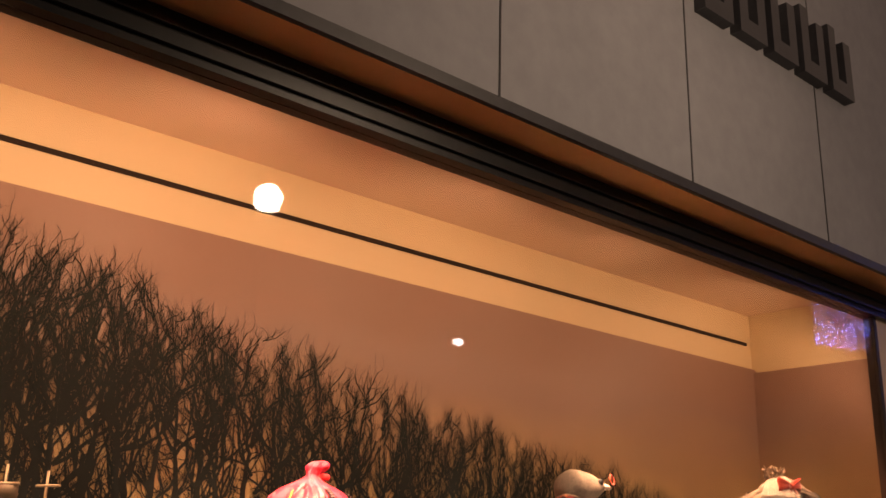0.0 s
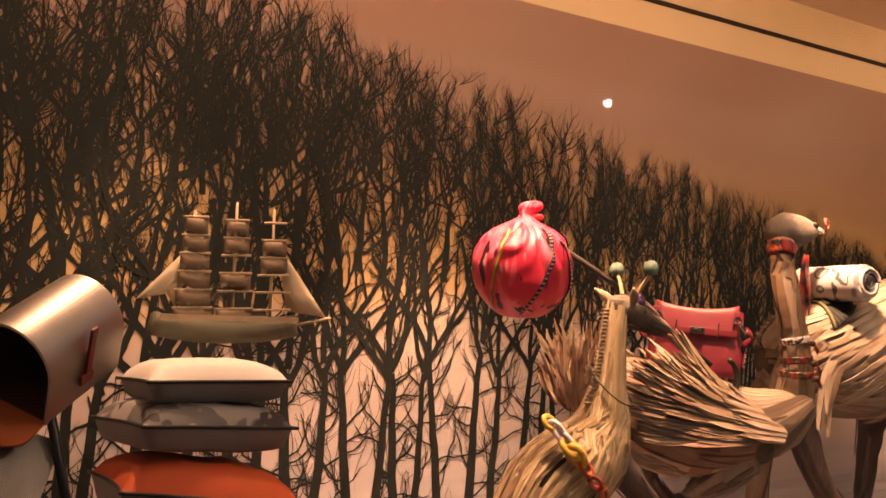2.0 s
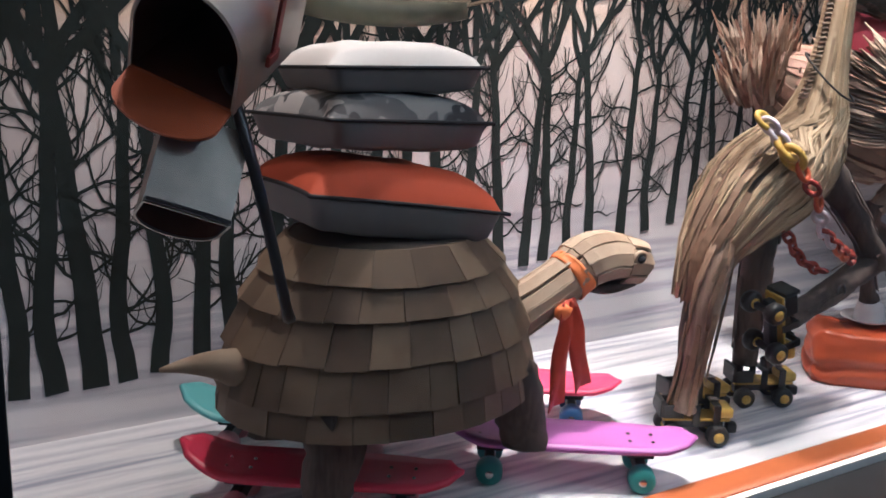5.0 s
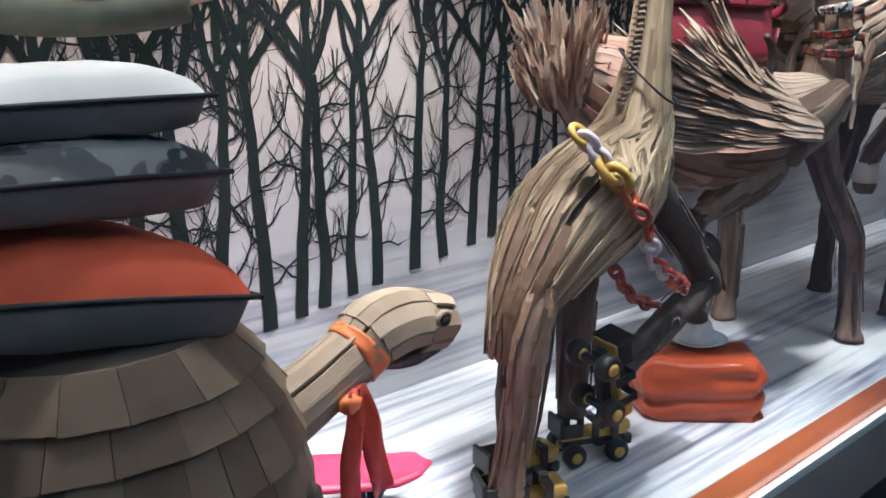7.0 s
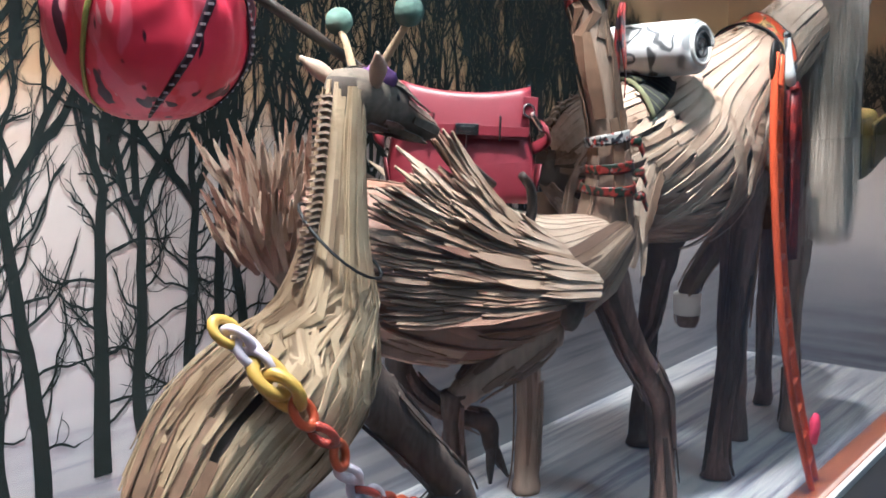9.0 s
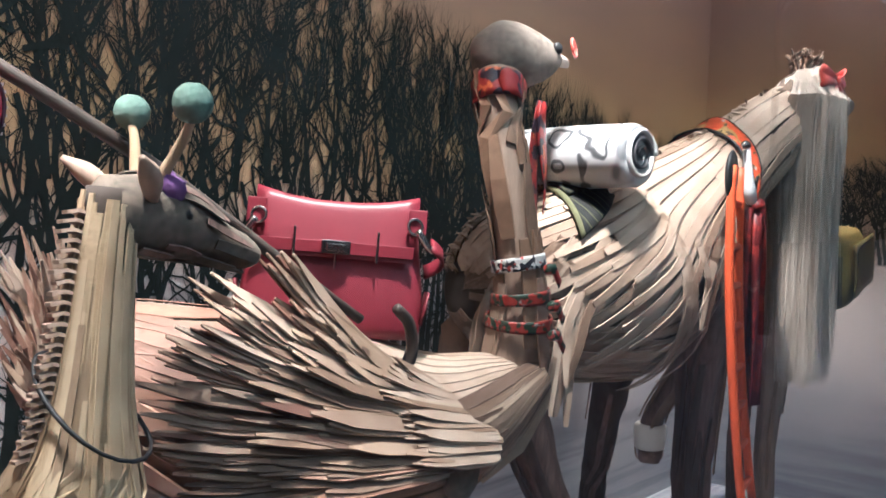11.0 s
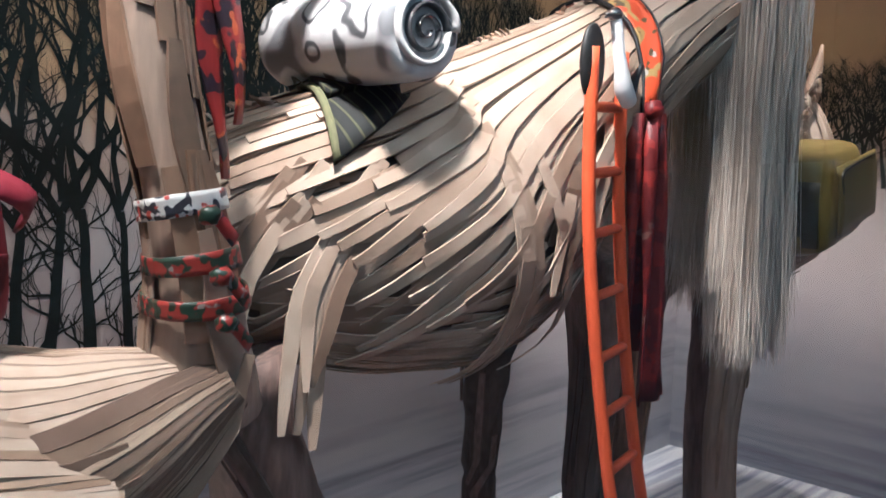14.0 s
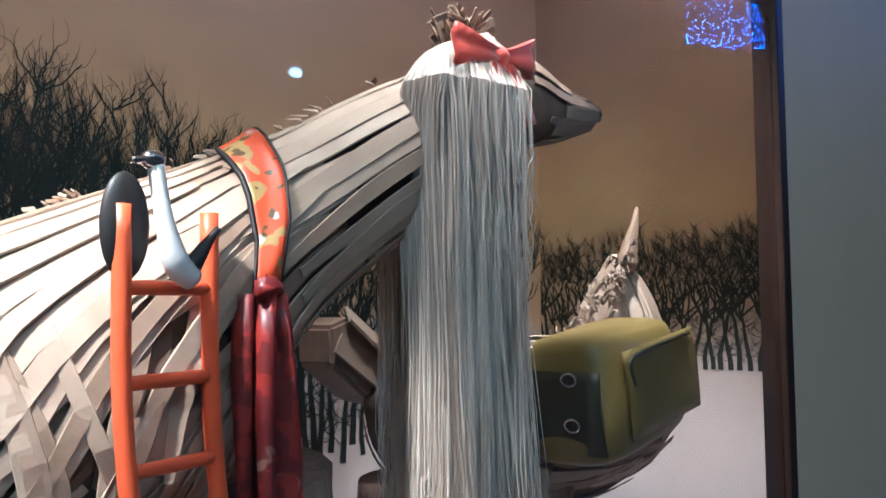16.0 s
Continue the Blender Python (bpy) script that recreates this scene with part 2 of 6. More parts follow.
class Loft:
    """A body along rings of (x, y, z, half width across, half height)."""

    def __init__(self, rings, n=40):
        self.r, self.n = spline(rings, n), n
        self.r[:, 3:] = np.maximum(self.r[:, 3:], 0.004)
        c = self.r[:, :3]
        t = np.gradient(c, axis=0)
        t /= np.linalg.norm(t, axis=1)[:, None]
        side = np.cross(t, (0, 0, 1.0))
        side = np.where(np.linalg.norm(side, axis=1)[:, None] < 0.25, np.array([0, -1.0, 0]), side)
        for k in range(1, n):
            if side[k] @ side[k - 1] < 0:
                side[k] *= -1
        side -= (side * t).sum(1)[:, None] * t
        side /= np.linalg.norm(side, axis=1)[:, None]
        self.t, self.side, self.up = t, side, np.cross(side, t)

    def at(self, u, v, lift=0.0):
        """u: 0 to 1 along; v: degrees round, 0 at the top, 90 on the side axis."""
        s = min(max(u, 0), 1) * (self.n - 1)
        k = min(int(s), self.n - 2)
        w = s - k
        q = lambda a: a[k] * (1 - w) + a[k + 1] * w
        r, a = q(self.r), radians(v)
        return r[:3] + q(self.side) * math.sin(a) * (r[3] + lift) + q(self.up) * math.cos(a) * (r[4] + lift)

    def mesh(self, name, seg=16, rough=0.0, cap=True):
        vs, fs = [], []
        for k in range(self.n):
            for j in range(seg):
                a = 2 * math.pi * j / seg
                d = 1 + (rough * (noise.noise(Vector(self.r[k, :3] * 14) + Vector((j * 0.7, 0, 0))) if rough else 0)
                         + (rough * random.uniform(-0.4, 0.4) if rough else 0))
                vs.append(self.r[k, :3] + self.side[k] * math.sin(a) * self.r[k, 3] * d + self.up[k] * math.cos(a) * self.r[k, 4] * d)
        for k in range(self.n - 1):
            for j in range(seg):
                i = (j + 1) % seg
                fs.append((k * seg + j, k * seg + i, (k + 1) * seg + i, (k + 1) * seg + j))
        if cap:
            fs.append(tuple(range(seg - 1, -1, -1)))
            fs.append(tuple((self.n - 1) * seg + j for j in range(seg)))
        return mesh(name, vs, fs, True)


def tube(pts, radius, name="tube", seg=8, n=16, rough=0.0):
    rows = [(*p[:3], p[3] if len(p) > 3 else radius, p[3] if len(p) > 3 else radius) for p in pts]
    return Loft(rows, n).mesh(name, seg, rough)


def ribbon(points, normals, widths, thick, name="strip"):
    """A bent strip of wood: four corners at each station, tapered by widths."""
    vs, fs, n = [], [], len(points)
    pts = [Vector(p) for p in points]
    for k in range(n):
        t = (pts[min(k + 1, n - 1)] - pts[max(k - 1, 0)]).normalized()
        nor = Vector(normals[k]).normalized()
        sd = t.cross(nor).normalized() * widths[k] / 2
        nor = sd.cross(t).normalized() * thick
        vs += [pts[k] - sd, pts[k] + sd, pts[k] + sd * 0.92 + nor, pts[k] - sd * 0.92 + nor]
    for k in range(n - 1):
        a, b = 4 * k, 4 * k + 4
        fs += [(a + j, a + (j + 1) % 4, b + (j + 1) % 4, b + j) for j in range(4)]
    fs += [(3, 2, 1, 0), tuple(4 * n - 4 + j for j in range(4))]
    return mesh(name, vs, fs)


def strip_on(body, path, width, lift=(0.004, 0.008), thick=0.0015, stations=7, taper=(0.7, 1.0, 0.5)):
    """A strip that lies on a Loft along a path of (u, v), lifting from first to last."""
    uv = spline(path, stations)
    pts, nors, ws = [], [], []
    for k, (u, v) in enumerate(uv):
        s = k / (stations - 1)
        l = lift[0] * (1 - s) + lift[1] * s
        pts.append(body.at(u, v, l))
        nors.append(body.at(u, v, l + 0.02) - body.at(u, v, l))
        w = taper[0] * (1 - 2 * s) + taper[1] * 2 * s if s < 0.5 else taper[1] * (2 - 2 * s) + taper[2] * (2 * s - 1)
        ws.append(width * w)
    return ribbon(pts, nors, ws, thick)


# ---- the shop window: floor, walls, ceiling, frame ----
def structure(name, me_or_bm, mat, label, category, smooth=False):
    ob = part(name, me_or_bm, mat) if isinstance(me_or_bm, bmesh.types.BMesh) else put(name, me_or_bm, mat)
    return tagged(ob, label, category, kind="structure")


structure("floor", boxes((LEFT - 0.1, RIGHT + 0.02, 0.0, WALL + 0.1, FLOOR - 0.12, FLOOR)), SNOWFLOOR, "white window floor with long blue-grey brush streaks", "floor")
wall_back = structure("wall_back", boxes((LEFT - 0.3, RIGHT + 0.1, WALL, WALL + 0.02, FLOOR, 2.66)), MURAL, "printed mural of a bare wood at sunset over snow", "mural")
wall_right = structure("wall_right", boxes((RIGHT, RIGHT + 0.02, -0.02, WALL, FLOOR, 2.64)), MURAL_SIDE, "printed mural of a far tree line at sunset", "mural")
structure("wall_back_upper", boxes((LEFT - 0.3, RIGHT + 0.2, WALL + 0.022, WALL + 0.12, FLOOR, 3.02)), CREAM, "cream painted wall band above the mural", "wall")
structure("wall_right_upper", boxes((RIGHT + 0.022, RIGHT + 0.12, -0.003, WALL + 0.02, FLOOR, 3.02)), CREAM, "cream painted side wall band above the mural", "wall")
structure("trim_slot", boxes((LEFT - 0.3, RIGHT - 0.03, WALL + 0.012, WALL + 0.03, 2.795, 2.812)), GAP, "thin dark shadow gap along the wall band", "trim")
structure("wall_left", boxes((LEFT - 0.07, LEFT - 0.035, 0.021, WALL, FLOOR, 3.02)), MURAL_SIDE, "printed side wall of the window box", "wall")
structure("ceiling", boxes((LEFT - 0.3, RIGHT + 0.2, -0.05, WALL + 0.12, CEIL, CEIL + 0.1)), CEILPAINT, "plain warm white window ceiling", "ceiling")

# front frame, soffit, facade
header = structure("window_header", boxes((LEFT - 0.3, RIGHT + 0.3, -0.05, 0.03, 2.712, 2.83)), BLACK, "black metal header of the window frame", "window frame")
for z in (2.735, 2.785):
    put("rib", boxes_mesh((LEFT - 0.3, RIGHT + 0.3, -0.065, -0.05, z, z + 0.01)), BLACK, header)
structure("trim_soffit", boxes((LEFT - 1.5, RIGHT + 1.5, -0.205, 0.05, 2.832, 2.86)), SOFFIT, "bronze coloured soffit over the window", "soffit")
structure("trim_drip", boxes((LEFT - 1.5, RIGHT + 1.5, -0.225, -0.206, 2.825, 2.861)), LETTER, "thin dark drip edge under the stone", "trim")
structure("window_jamb_left", boxes((LEFT - 0.14, LEFT - 0.042, -0.06, 0.02, FLOOR - 0.02, 2.712), bevel=0.004), BLACK, "black upright of the window frame", "window frame")
structure("window_jamb_right", boxes((4.455, 4.486, -0.024, 0.03, FLOOR - 0.02, 2.712), bevel=0.004), BRONZE, "slim dark bronze upright of the window frame", "window frame")
structure("wall_pier", boxes((4.489, 6.6, -0.022, -0.004, 0.0, 2.828)), JAMB, "pale grey stone pier beside the window", "wall")
structure("wall_pier_far", boxes((LEFT - 3.0, LEFT - 0.143, -0.2, 0.2, 0.0, 2.828)), STONE, "grey stone pier beside the window", "wall")
structure("wall_below", boxes((LEFT - 0.122, 4.6, -0.05, 0.1, 0.0, FLOOR - 0.125)), BLACK, "black stall riser below the window", "wall")
structure("window_sill", boxes((LEFT - 0.1, 4.52, -0.012, 0.075, FLOOR + 0.002, FLOOR + 0.012), bevel=0.003), SILLWOOD, "orange varnished wooden edge of the window floor", "sill")
structure("trim_sill_white", boxes((LEFT - 0.1, 4.52, -0.03, -0.0125, FLOOR - 0.1, FLOOR + 0.01), bevel=0.002), WHITEEDGE, "thin white edge outside the wooden sill", "trim")
structure("trim_sill_black", boxes((LEFT - 0.12, 4.52, -0.16, -0.0305, FLOOR - 0.124, FLOOR - 0.01), bevel=0.004), BLACK, "black metal sill outside the glass", "trim")
structure("pavement", boxes((-62, 122, -40, -0.02, -0.2, 0.0)), PAVING, "dark city pavement before the shop window", "pavement")
# unseen dark walls, added to keep bright sky out of the pane's reflections
structure("wall_opposite", boxes((-60, 120, -16.5, -16, 0.0, 14.0)), NIGHTWALL, "unseen dark wall added to block sky reflections in the pane", "building")
for x in (-60.5, 90.0):
    structure("wall_street_end", boxes((x, x + 0.5, -16.0, -0.5, 0.0, 14.0)), NIGHTWALL, "unseen dark wall added to close off the street's reflection", "building")
glass = structure("window_pane", boxes((LEFT - 0.042, 4.455, -0.012, -0.006, FLOOR + 0.012, 2.712)), GLASS_M, "large clear glass pane of the shop window", "window")
glass.visible_shadow = False
facade = structure("wall_facade", boxes((LEFT - 3.0, 6.6, -0.20, 0.3, 2.862, 6.5)), STONE, "grey stone facade above the window", "wall")
for x in (-0.06, 0.89, 1.84, 2.79, 3.74, 4.69, 5.64):
    put("joint", boxes_mesh((x - 0.003, x + 0.003, -0.203, -0.199, 2.865, 6.5)), LETTER, facade)
sign = tagged(new("shop_sign"), "dark metal sign characters on the grey stone", "sign")
for k in range(5):
    x = 2.86 + 0.24 * k
    put("sign_bar", boxes_mesh((x, x + 0.06, -0.25, -0.2, 3.58, 3.9), (x + 0.06, x + 0.19, -0.25, -0.2, 3.58, 3.65), (x + 0.13, x + 0.19, -0.25, -0.2, 3.65, 3.86)), LETTER, sign)


# ---- trees of the mural: flat printed silhouettes, a hair in front of the wall ----
def tree_mesh(seed, lean=0.0, fine=1.0):
    """One printed tree of height 1 in the x-z plane."""
    rng = random.Random(seed)
    vs, fs, layer = [], [], [0]

    def limb(x, z, a, length, w, depth):
        steps = 12 if depth == 0 else 6
        px, pz, w1 = x, z, w * (0.62 if depth else 0.5)
        base, later = len(vs), []
        layer[0] += 1
        yo = -1.5e-6 * layer[0]
        for k in range(steps + 1):
            s = k / steps
            ww = (w * (1 - s) + w1 * s) / 2
            nx, nz = math.cos(a), -math.sin(a)
            vs.append((px - nx * ww, yo, pz - nz * ww))
            vs.append((px + nx * ww, yo, pz + nz * ww))
            if k:
                i = base + 2 * k
                fs.append((i - 2, i - 1, i + 1, i))
            if depth == 0 and s > 0.12 and rng.random() < 0.95 * fine:
                later.append((px, pz, a + rng.choice((-1, 1)) * rng.uniform(0.8, 1.45), rng.uniform(0.07, 0.17), w * 0.15, 3))
            if depth in (1, 2) and k and rng.random() < 0.5 * fine:
                later.append((px, pz, a * 0.6 + rng.choice((-1, 1)) * rng.uniform(0.3, 0.85), length * rng.uniform(0.35, 0.65), ww * 1.1, depth + 1))
            if depth == 3 and k and rng.random() < 0.6 * fine and length > 0.02:
                later.append((px, pz, a * 0.8 + rng.choice((-1, 1)) * rng.uniform(0.3, 0.7), length * 0.6, ww * 1.0, 4))
            px += math.sin(a) * length / steps
            pz += math.cos(a) * length / steps
            a += rng.uniform(-0.2, 0.2) * (0.7, 1.7, 1.9, 2.6, 2.6)[depth] - a * (0.12, 0.10, 0.15, 0.14, 0.16)[depth]
        for row in later:
            limb(*row)
        return px, pz, a

    tx, tz, ta = limb(0, 0, lean, 0.40, 0.033, 0)
    k = rng.randint(3, 4)
    for j in range(k):
        s = (j + 0.5) / k - 0.5
        x2, z2, a2 = limb(tx, tz - rng.uniform(0, 0.06), s * 1.6 + rng.uniform(-0.15, 0.15), rng.uniform(0.26, 0.34), 0.0165, 1)
        for _ in range(2):
            x3, z3, a3 = limb(x2, z2, a2 + rng.uniform(-0.5, 0.5), rng.uniform(0.14, 0.2), 0.0082, 2)
            for _ in range(2):
                limb(x3, z3, a3 + rng.uniform(-0.4, 0.4), rng.uniform(0.07, 0.15), 0.0045, 3)
    z_top = max(v[2] for v in vs)
    return mesh("tree", [(v[0] / z_top, v[1], v[2] / z_top) for v in vs], fs)


TREES = [tree_mesh(s, lean) for s, lean in ((3, 0.05), (8, -0.06), (15, 0.1), (21, -0.02), (33, 0.02), (47, -0.09))]
for me in TREES:
    me.materials.append(TREEPRINT)
rng = random.Random(5)
TRUNKS = [0.05, 0.13, 0.212, 0.299, 0.374, 0.448, 0.554, 0.64, 0.73, 0.82, 0.92, 1.02, 1.12, 1.22, 1.33, 1.44, 1.53, 1.60, 1.69, 1.77, 1.90, 2.005, 2.115, 2.20]
while TRUNKS[-1] < RIGHT - 0.1:
    TRUNKS.append(TRUNKS[-1] + max(0.035, 0.078 - 0.012 * (TRUNKS[-1] - 2.2)) * rng.uniform(0.75, 1.25))
for x in TRUNKS:
    base = 0.585 + 0.14 * max(x - 0.35, 0.0) + 0.04 * max(x - 2.2, 0.0)
    top = 2.775 - 0.20 * x if x < 4.35 else 1.90
    h = (top - base) * rng.uniform(0.96, 1.03)
    tree = new("printed_tree", rng.choice(TREES))
    tree.parent = wall_back
    tree.matrix_basis = pose(x, WALL - 0.0015 - rng.uniform(0, 0.003), base) @ Matrix.Diagonal((h * rng.choice((-1, 1)) * rng.uniform(0.74, 1.0), 1, h, 1))
    if x < 3.1:
        limbs = new("printed_tree", rng.choice(TREES))
        limbs.parent = wall_back
        low = (0.60 if x < 1.0 else 0.52) * h
        limbs.matrix_basis = pose(x, WALL - 0.0012 - rng.uniform(0, 0.003), base + low) @ Matrix.Diagonal(((h - low) * rng.choice((-1, 1)) * rng.uniform(0.85, 1.15), 1, (h - low) * rng.uniform(0.9, 1.0), 1))
    if 3.1 < x < 4.3:
        tree = new("printed_tree", rng.choice(TREES))
        tree.parent = wall_back
        tree.matrix_basis = pose(x + 0.03, WALL - 0.0012 - rng.uniform(0, 0.003), base + 0.04) @ Matrix.Diagonal((h * rng.choice((-1, 1)) * rng.uniform(0.75, 1.0), 1, h * rng.uniform(0.88, 0.98), 1))
FAR = [tree_mesh(s, l, 0.8) for s, l in ((51, 0.03), (52, -0.03), (53, 0.0))]
for me in FAR:
    me.materials.append(TREEPRINT_FAR)
y = WALL - 0.01
while y > 0.0:
    tree = new("printed_far_tree", rng.choice(FAR))
    tree.parent = wall_right
    h = 0.36 * rng.uniform(0.9, 1.15)
    tree.matrix_basis = pose(RIGHT - 0.0015 - rng.uniform(0, 0.001), y, 1.40, 0, 0, 90) @ Matrix.Diagonal((h * 1.3, 1, h, 1))
    y -= 0.024 * rng.uniform(0.8, 1.2)


# ---- outside, across the pavement: a globe lamp and a net of blue lights that the pane mirrors ----
def glow(name, color, strength):
    m, nt, b = nodes_of(name)
    b.inputs["Base Color"].default_value = (*color, 1)
    b.inputs["Emission Color"].default_value, b.inputs["Emission Strength"].default_value = (*color, 1), strength
    return m


street_lamp = tagged(new("street_lamp"), "street lamp with a lit white globe on a dark post", "street lamp")
part("post", boxes((2.36, 2.42, -2.05, -1.99, 0.0, 3.2), (2.32, 2.46, -2.09, -1.95, 0.0, 0.25), bevel=0.008), BLACK, street_lamp)


# ---- more materials ----
ORANGE = plain("orange_cushion_cloth", (0.40, 0.062, 0.012), 0.8, var=0.15, scale=160, bumpy=0.25)
GREYCLOTH = plain("grey_cushion_cloth", (0.21, 0.205, 0.205), 0.9, var=0.15, scale=180, bumpy=0.25)
WHITECLOTH = plain("white_cushion_cloth", (0.66, 0.64, 0.62), 0.8, var=0.06, scale=120, bumpy=0.2)
PIPING = plain("black_piping", (0.012, 0.012, 0.014), 0.6, var=0.1)
TIN = plain("brushed_tin", (0.36, 0.335, 0.31), 0.44, metal=0.9, var=0.1, scale=30, bumpy=0.05, stretch=(1, 8, 1))
TININSIDE = plain("rusty_orange_lining", (0.40, 0.10, 0.03), 0.5, var=0.2, scale=18)
DARKMETAL = plain("dark_metal", (0.05, 0.05, 0.055), 0.35, metal=0.6, var=0.2)
STEEL = plain("polished_steel", (0.62, 0.61, 0.60), 0.18, metal=1.0, var=0.05, bumpy=0.02)
PURPLE = plain("lilac_plastic_deck", (0.42, 0.14, 0.45), 0.4, var=0.05, scale=12, bumpy=0.04)
HOTPINK = plain("hot_pink_plastic_deck", (0.75, 0.06, 0.16), 0.4, var=0.05, scale=12, bumpy=0.04)
CRIMSON = plain("crimson_plastic_deck", (0.55, 0.03, 0.08), 0.4, var=0.05, scale=12, bumpy=0.04)
AQUA = plain("pale_aqua_plastic_deck", (0.20, 0.50, 0.52), 0.4, var=0.05, scale=12, bumpy=0.04)
BLUEWHEEL = plain("blue_wheel", (0.04, 0.10, 0.26), 0.45, var=0.1)
TEALWHEEL = plain("teal_wheel", (0.06, 0.26, 0.25), 0.45, var=0.1)
PINKWHEEL = plain("pink_wheel", (0.55, 0.25, 0.30), 0.45, var=0.1)
BLACKRUBBER = plain("black_rubber", (0.015, 0.015, 0.015), 0.5, var=0.2)
YELLOWPL = plain("yellow_plastic", (0.44, 0.30, 0.04), 0.4, var=0.1, scale=15, bumpy=0.03)
LILACPL = plain("pale_lilac_plastic", (0.55, 0.50, 0.58), 0.35, var=0.08, scale=15, bumpy=0.03)
ORANGERED = plain("orange_red_leather", (0.34, 0.062, 0.012), 0.40, var=0.15, scale=40, bumpy=0.15)
LADDERPAINT = plain("orange_leather_wrap", (0.62, 0.10, 0.02), 0.42, var=0.12, scale=30, bumpy=0.1)
REDLEATHER = plain("raspberry_red_leather", (0.185, 0.020, 0.034), 0.42, var=0.16, scale=90, bumpy=0.15)
REDDARK = plain("dark_red_leather_and_shade", (0.11, 0.010, 0.017), 0.5, var=0.15, scale=60)
OLIVE = plain("olive_yellow_leather", (0.20, 0.15, 0.035), 0.4, var=0.12, scale=60, bumpy=0.12)
OLIVEDARK = plain("dark_olive_leather", (0.035, 0.032, 0.014), 0.45, var=0.2, scale=50)
PORCELAIN = plain("white_porcelain", (0.72, 0.72, 0.74), 0.2, var=0.03, scale=10, bumpy=0.0)
HAIR = plain("grey_horsehair", (0.70, 0.62, 0.53), 0.45, var=0.2, scale=60, bumpy=0.0)
REDSILK = plain("coral_red_silk", (0.62, 0.07, 0.035), 0.4, var=0.25, scale=14, bumpy=0.1, sheen=0.3)
GREENBALL = plain("pale_green_wool", (0.13, 0.19, 0.155), 0.9, var=0.35, scale=150, bumpy=0.9)
GREYFUR = plain("grey_brown_hide", (0.12, 0.098, 0.074), 0.85, var=0.6, scale=90, bumpy=0.6)
OSTHEAD = plain("ostrich_head_hide", (0.23, 0.19, 0.155), 0.85, var=0.5, scale=90, bumpy=0.6)
HORN = plain("dark_twig", (0.05, 0.038, 0.03), 0.6, var=0.4, scale=50, bumpy=0.5)
WHITEPAINT = plain("white_enamel", (0.78, 0.78, 0.78), 0.3, var=0.04, scale=10, bumpy=0.02)
JIB = plain("cream_sailcloth", (0.50, 0.42, 0.30), 0.8, var=0.2, scale=40, bumpy=0.3)
SAIL = plain("aged_sailcloth", (0.17, 0.125, 0.085), 0.8, var=0.25, scale=40, bumpy=0.3)
HULL = plain("green_grey_hull", (0.10, 0.10, 0.065), 0.6, var=0.35, scale=30, bumpy=0.2)
SPARS = plain("pale_ship_spars", (0.40, 0.31, 0.20), 0.6, var=0.2)


def patterned(name, base, spots, scale, rough=0.6, blend=0.02, stretch=(1, 1, 1)):
    """Cloth with an all-over print of several colours."""
    m, nt, b = nodes_of(name)
    col = None
    for k, (c, cut) in enumerate(spots):
        f = grain(nt, scale * (1 + 0.37 * k), (stretch[0], stretch[1] * (1 + 0.2 * k), stretch[2]), 1.5)
        mask = ramp(nt, f, [(cut, (0, 0, 0)), (cut + blend, (1, 1, 1))])
        col = mix(nt, mask, base if col is None else col, c)
    fine = grain(nt, scale * 12)
    col = mix(nt, 1.0, col, ramp(nt, fine, [(0.3, (0.85,) * 3), (0.7, (1, 1, 1))]), "MULTIPLY")
    nt.links.new(col, b.inputs["Base Color"])
    b.inputs["Roughness"].default_value = rough
    bump(nt, b, fine, 0.2)
    return m


CAMO = patterned("grey_rock_print_cloth", (0.32, 0.305, 0.30), [((0.13, 0.13, 0.135), 0.50), ((0.045, 0.045, 0.05), 0.56)], 15, 0.85)
SCARFPRINT = patterned("orange_print_silk", (0.60, 0.085, 0.015), [((0.42, 0.30, 0.10), 0.57), ((0.55, 0.53, 0.52), 0.68), ((0.10, 0.07, 0.03), 0.64)], 26, 0.4)
DARKSCARF = patterned("dark_red_print_silk", (0.11, 0.010, 0.010), [((0.24, 0.13, 0.10), 0.66), ((0.22, 0.018, 0.012), 0.55)], 30, 0.45)
ROLLPRINT, _nt, _b = nodes_of("white_blanket_line_print")
_n = grain(_nt, 10.0, (1, 1, 1), 1.5)
_c = ramp(_nt, _n, [(0.36, (0.24, 0.24, 0.25)), (0.40, (0.62, 0.61, 0.61)), (0.495, (0.66, 0.65, 0.65)), (0.505, (0.10, 0.10, 0.105)), (0.522, (0.10, 0.10, 0.105)), (0.532, (0.60, 0.59, 0.59)), (0.62, (0.64, 0.63, 0.63)), (0.63, (0.10, 0.10, 0.105)), (0.66, (0.30, 0.30, 0.31))])
_f = grain(_nt, 180.0)
_nt.links.new(mix(_nt, 1.0, _c, ramp(_nt, _f, [(0.3, (0.8,) * 3), (0.7, (1, 1, 1))]), "MULTIPLY"), _b.inputs["Base Color"])
_b.inputs["Roughness"].default_value = 0.55
bump(_nt, _b, _f, 0.2)
BUNDLEPRINT = patterned("pink_red_print_silk", (0.60, 0.03, 0.07), [((0.66, 0.10, 0.16), 0.50), ((0.05, 0.012, 0.03), 0.62), ((0.66, 0.24, 0.28), 0.67), ((0.08, 0.02, 0.04), 0.75)], 9, 0.36, 0.02, (2.4, 2.4, 0.7))
NECKSILK = patterned("red_black_print_silk", (0.30, 0.025, 0.02), [((0.03, 0.02, 0.03), 0.5), ((0.5, 0.12, 0.03), 0.62)], 30, 0.4)
BANDSILK = patterned("white_black_print_silk", (0.60, 0.60, 0.58), [((0.03, 0.03, 0.04), 0.52), ((0.35, 0.05, 0.03), 0.63)], 60, 0.4)
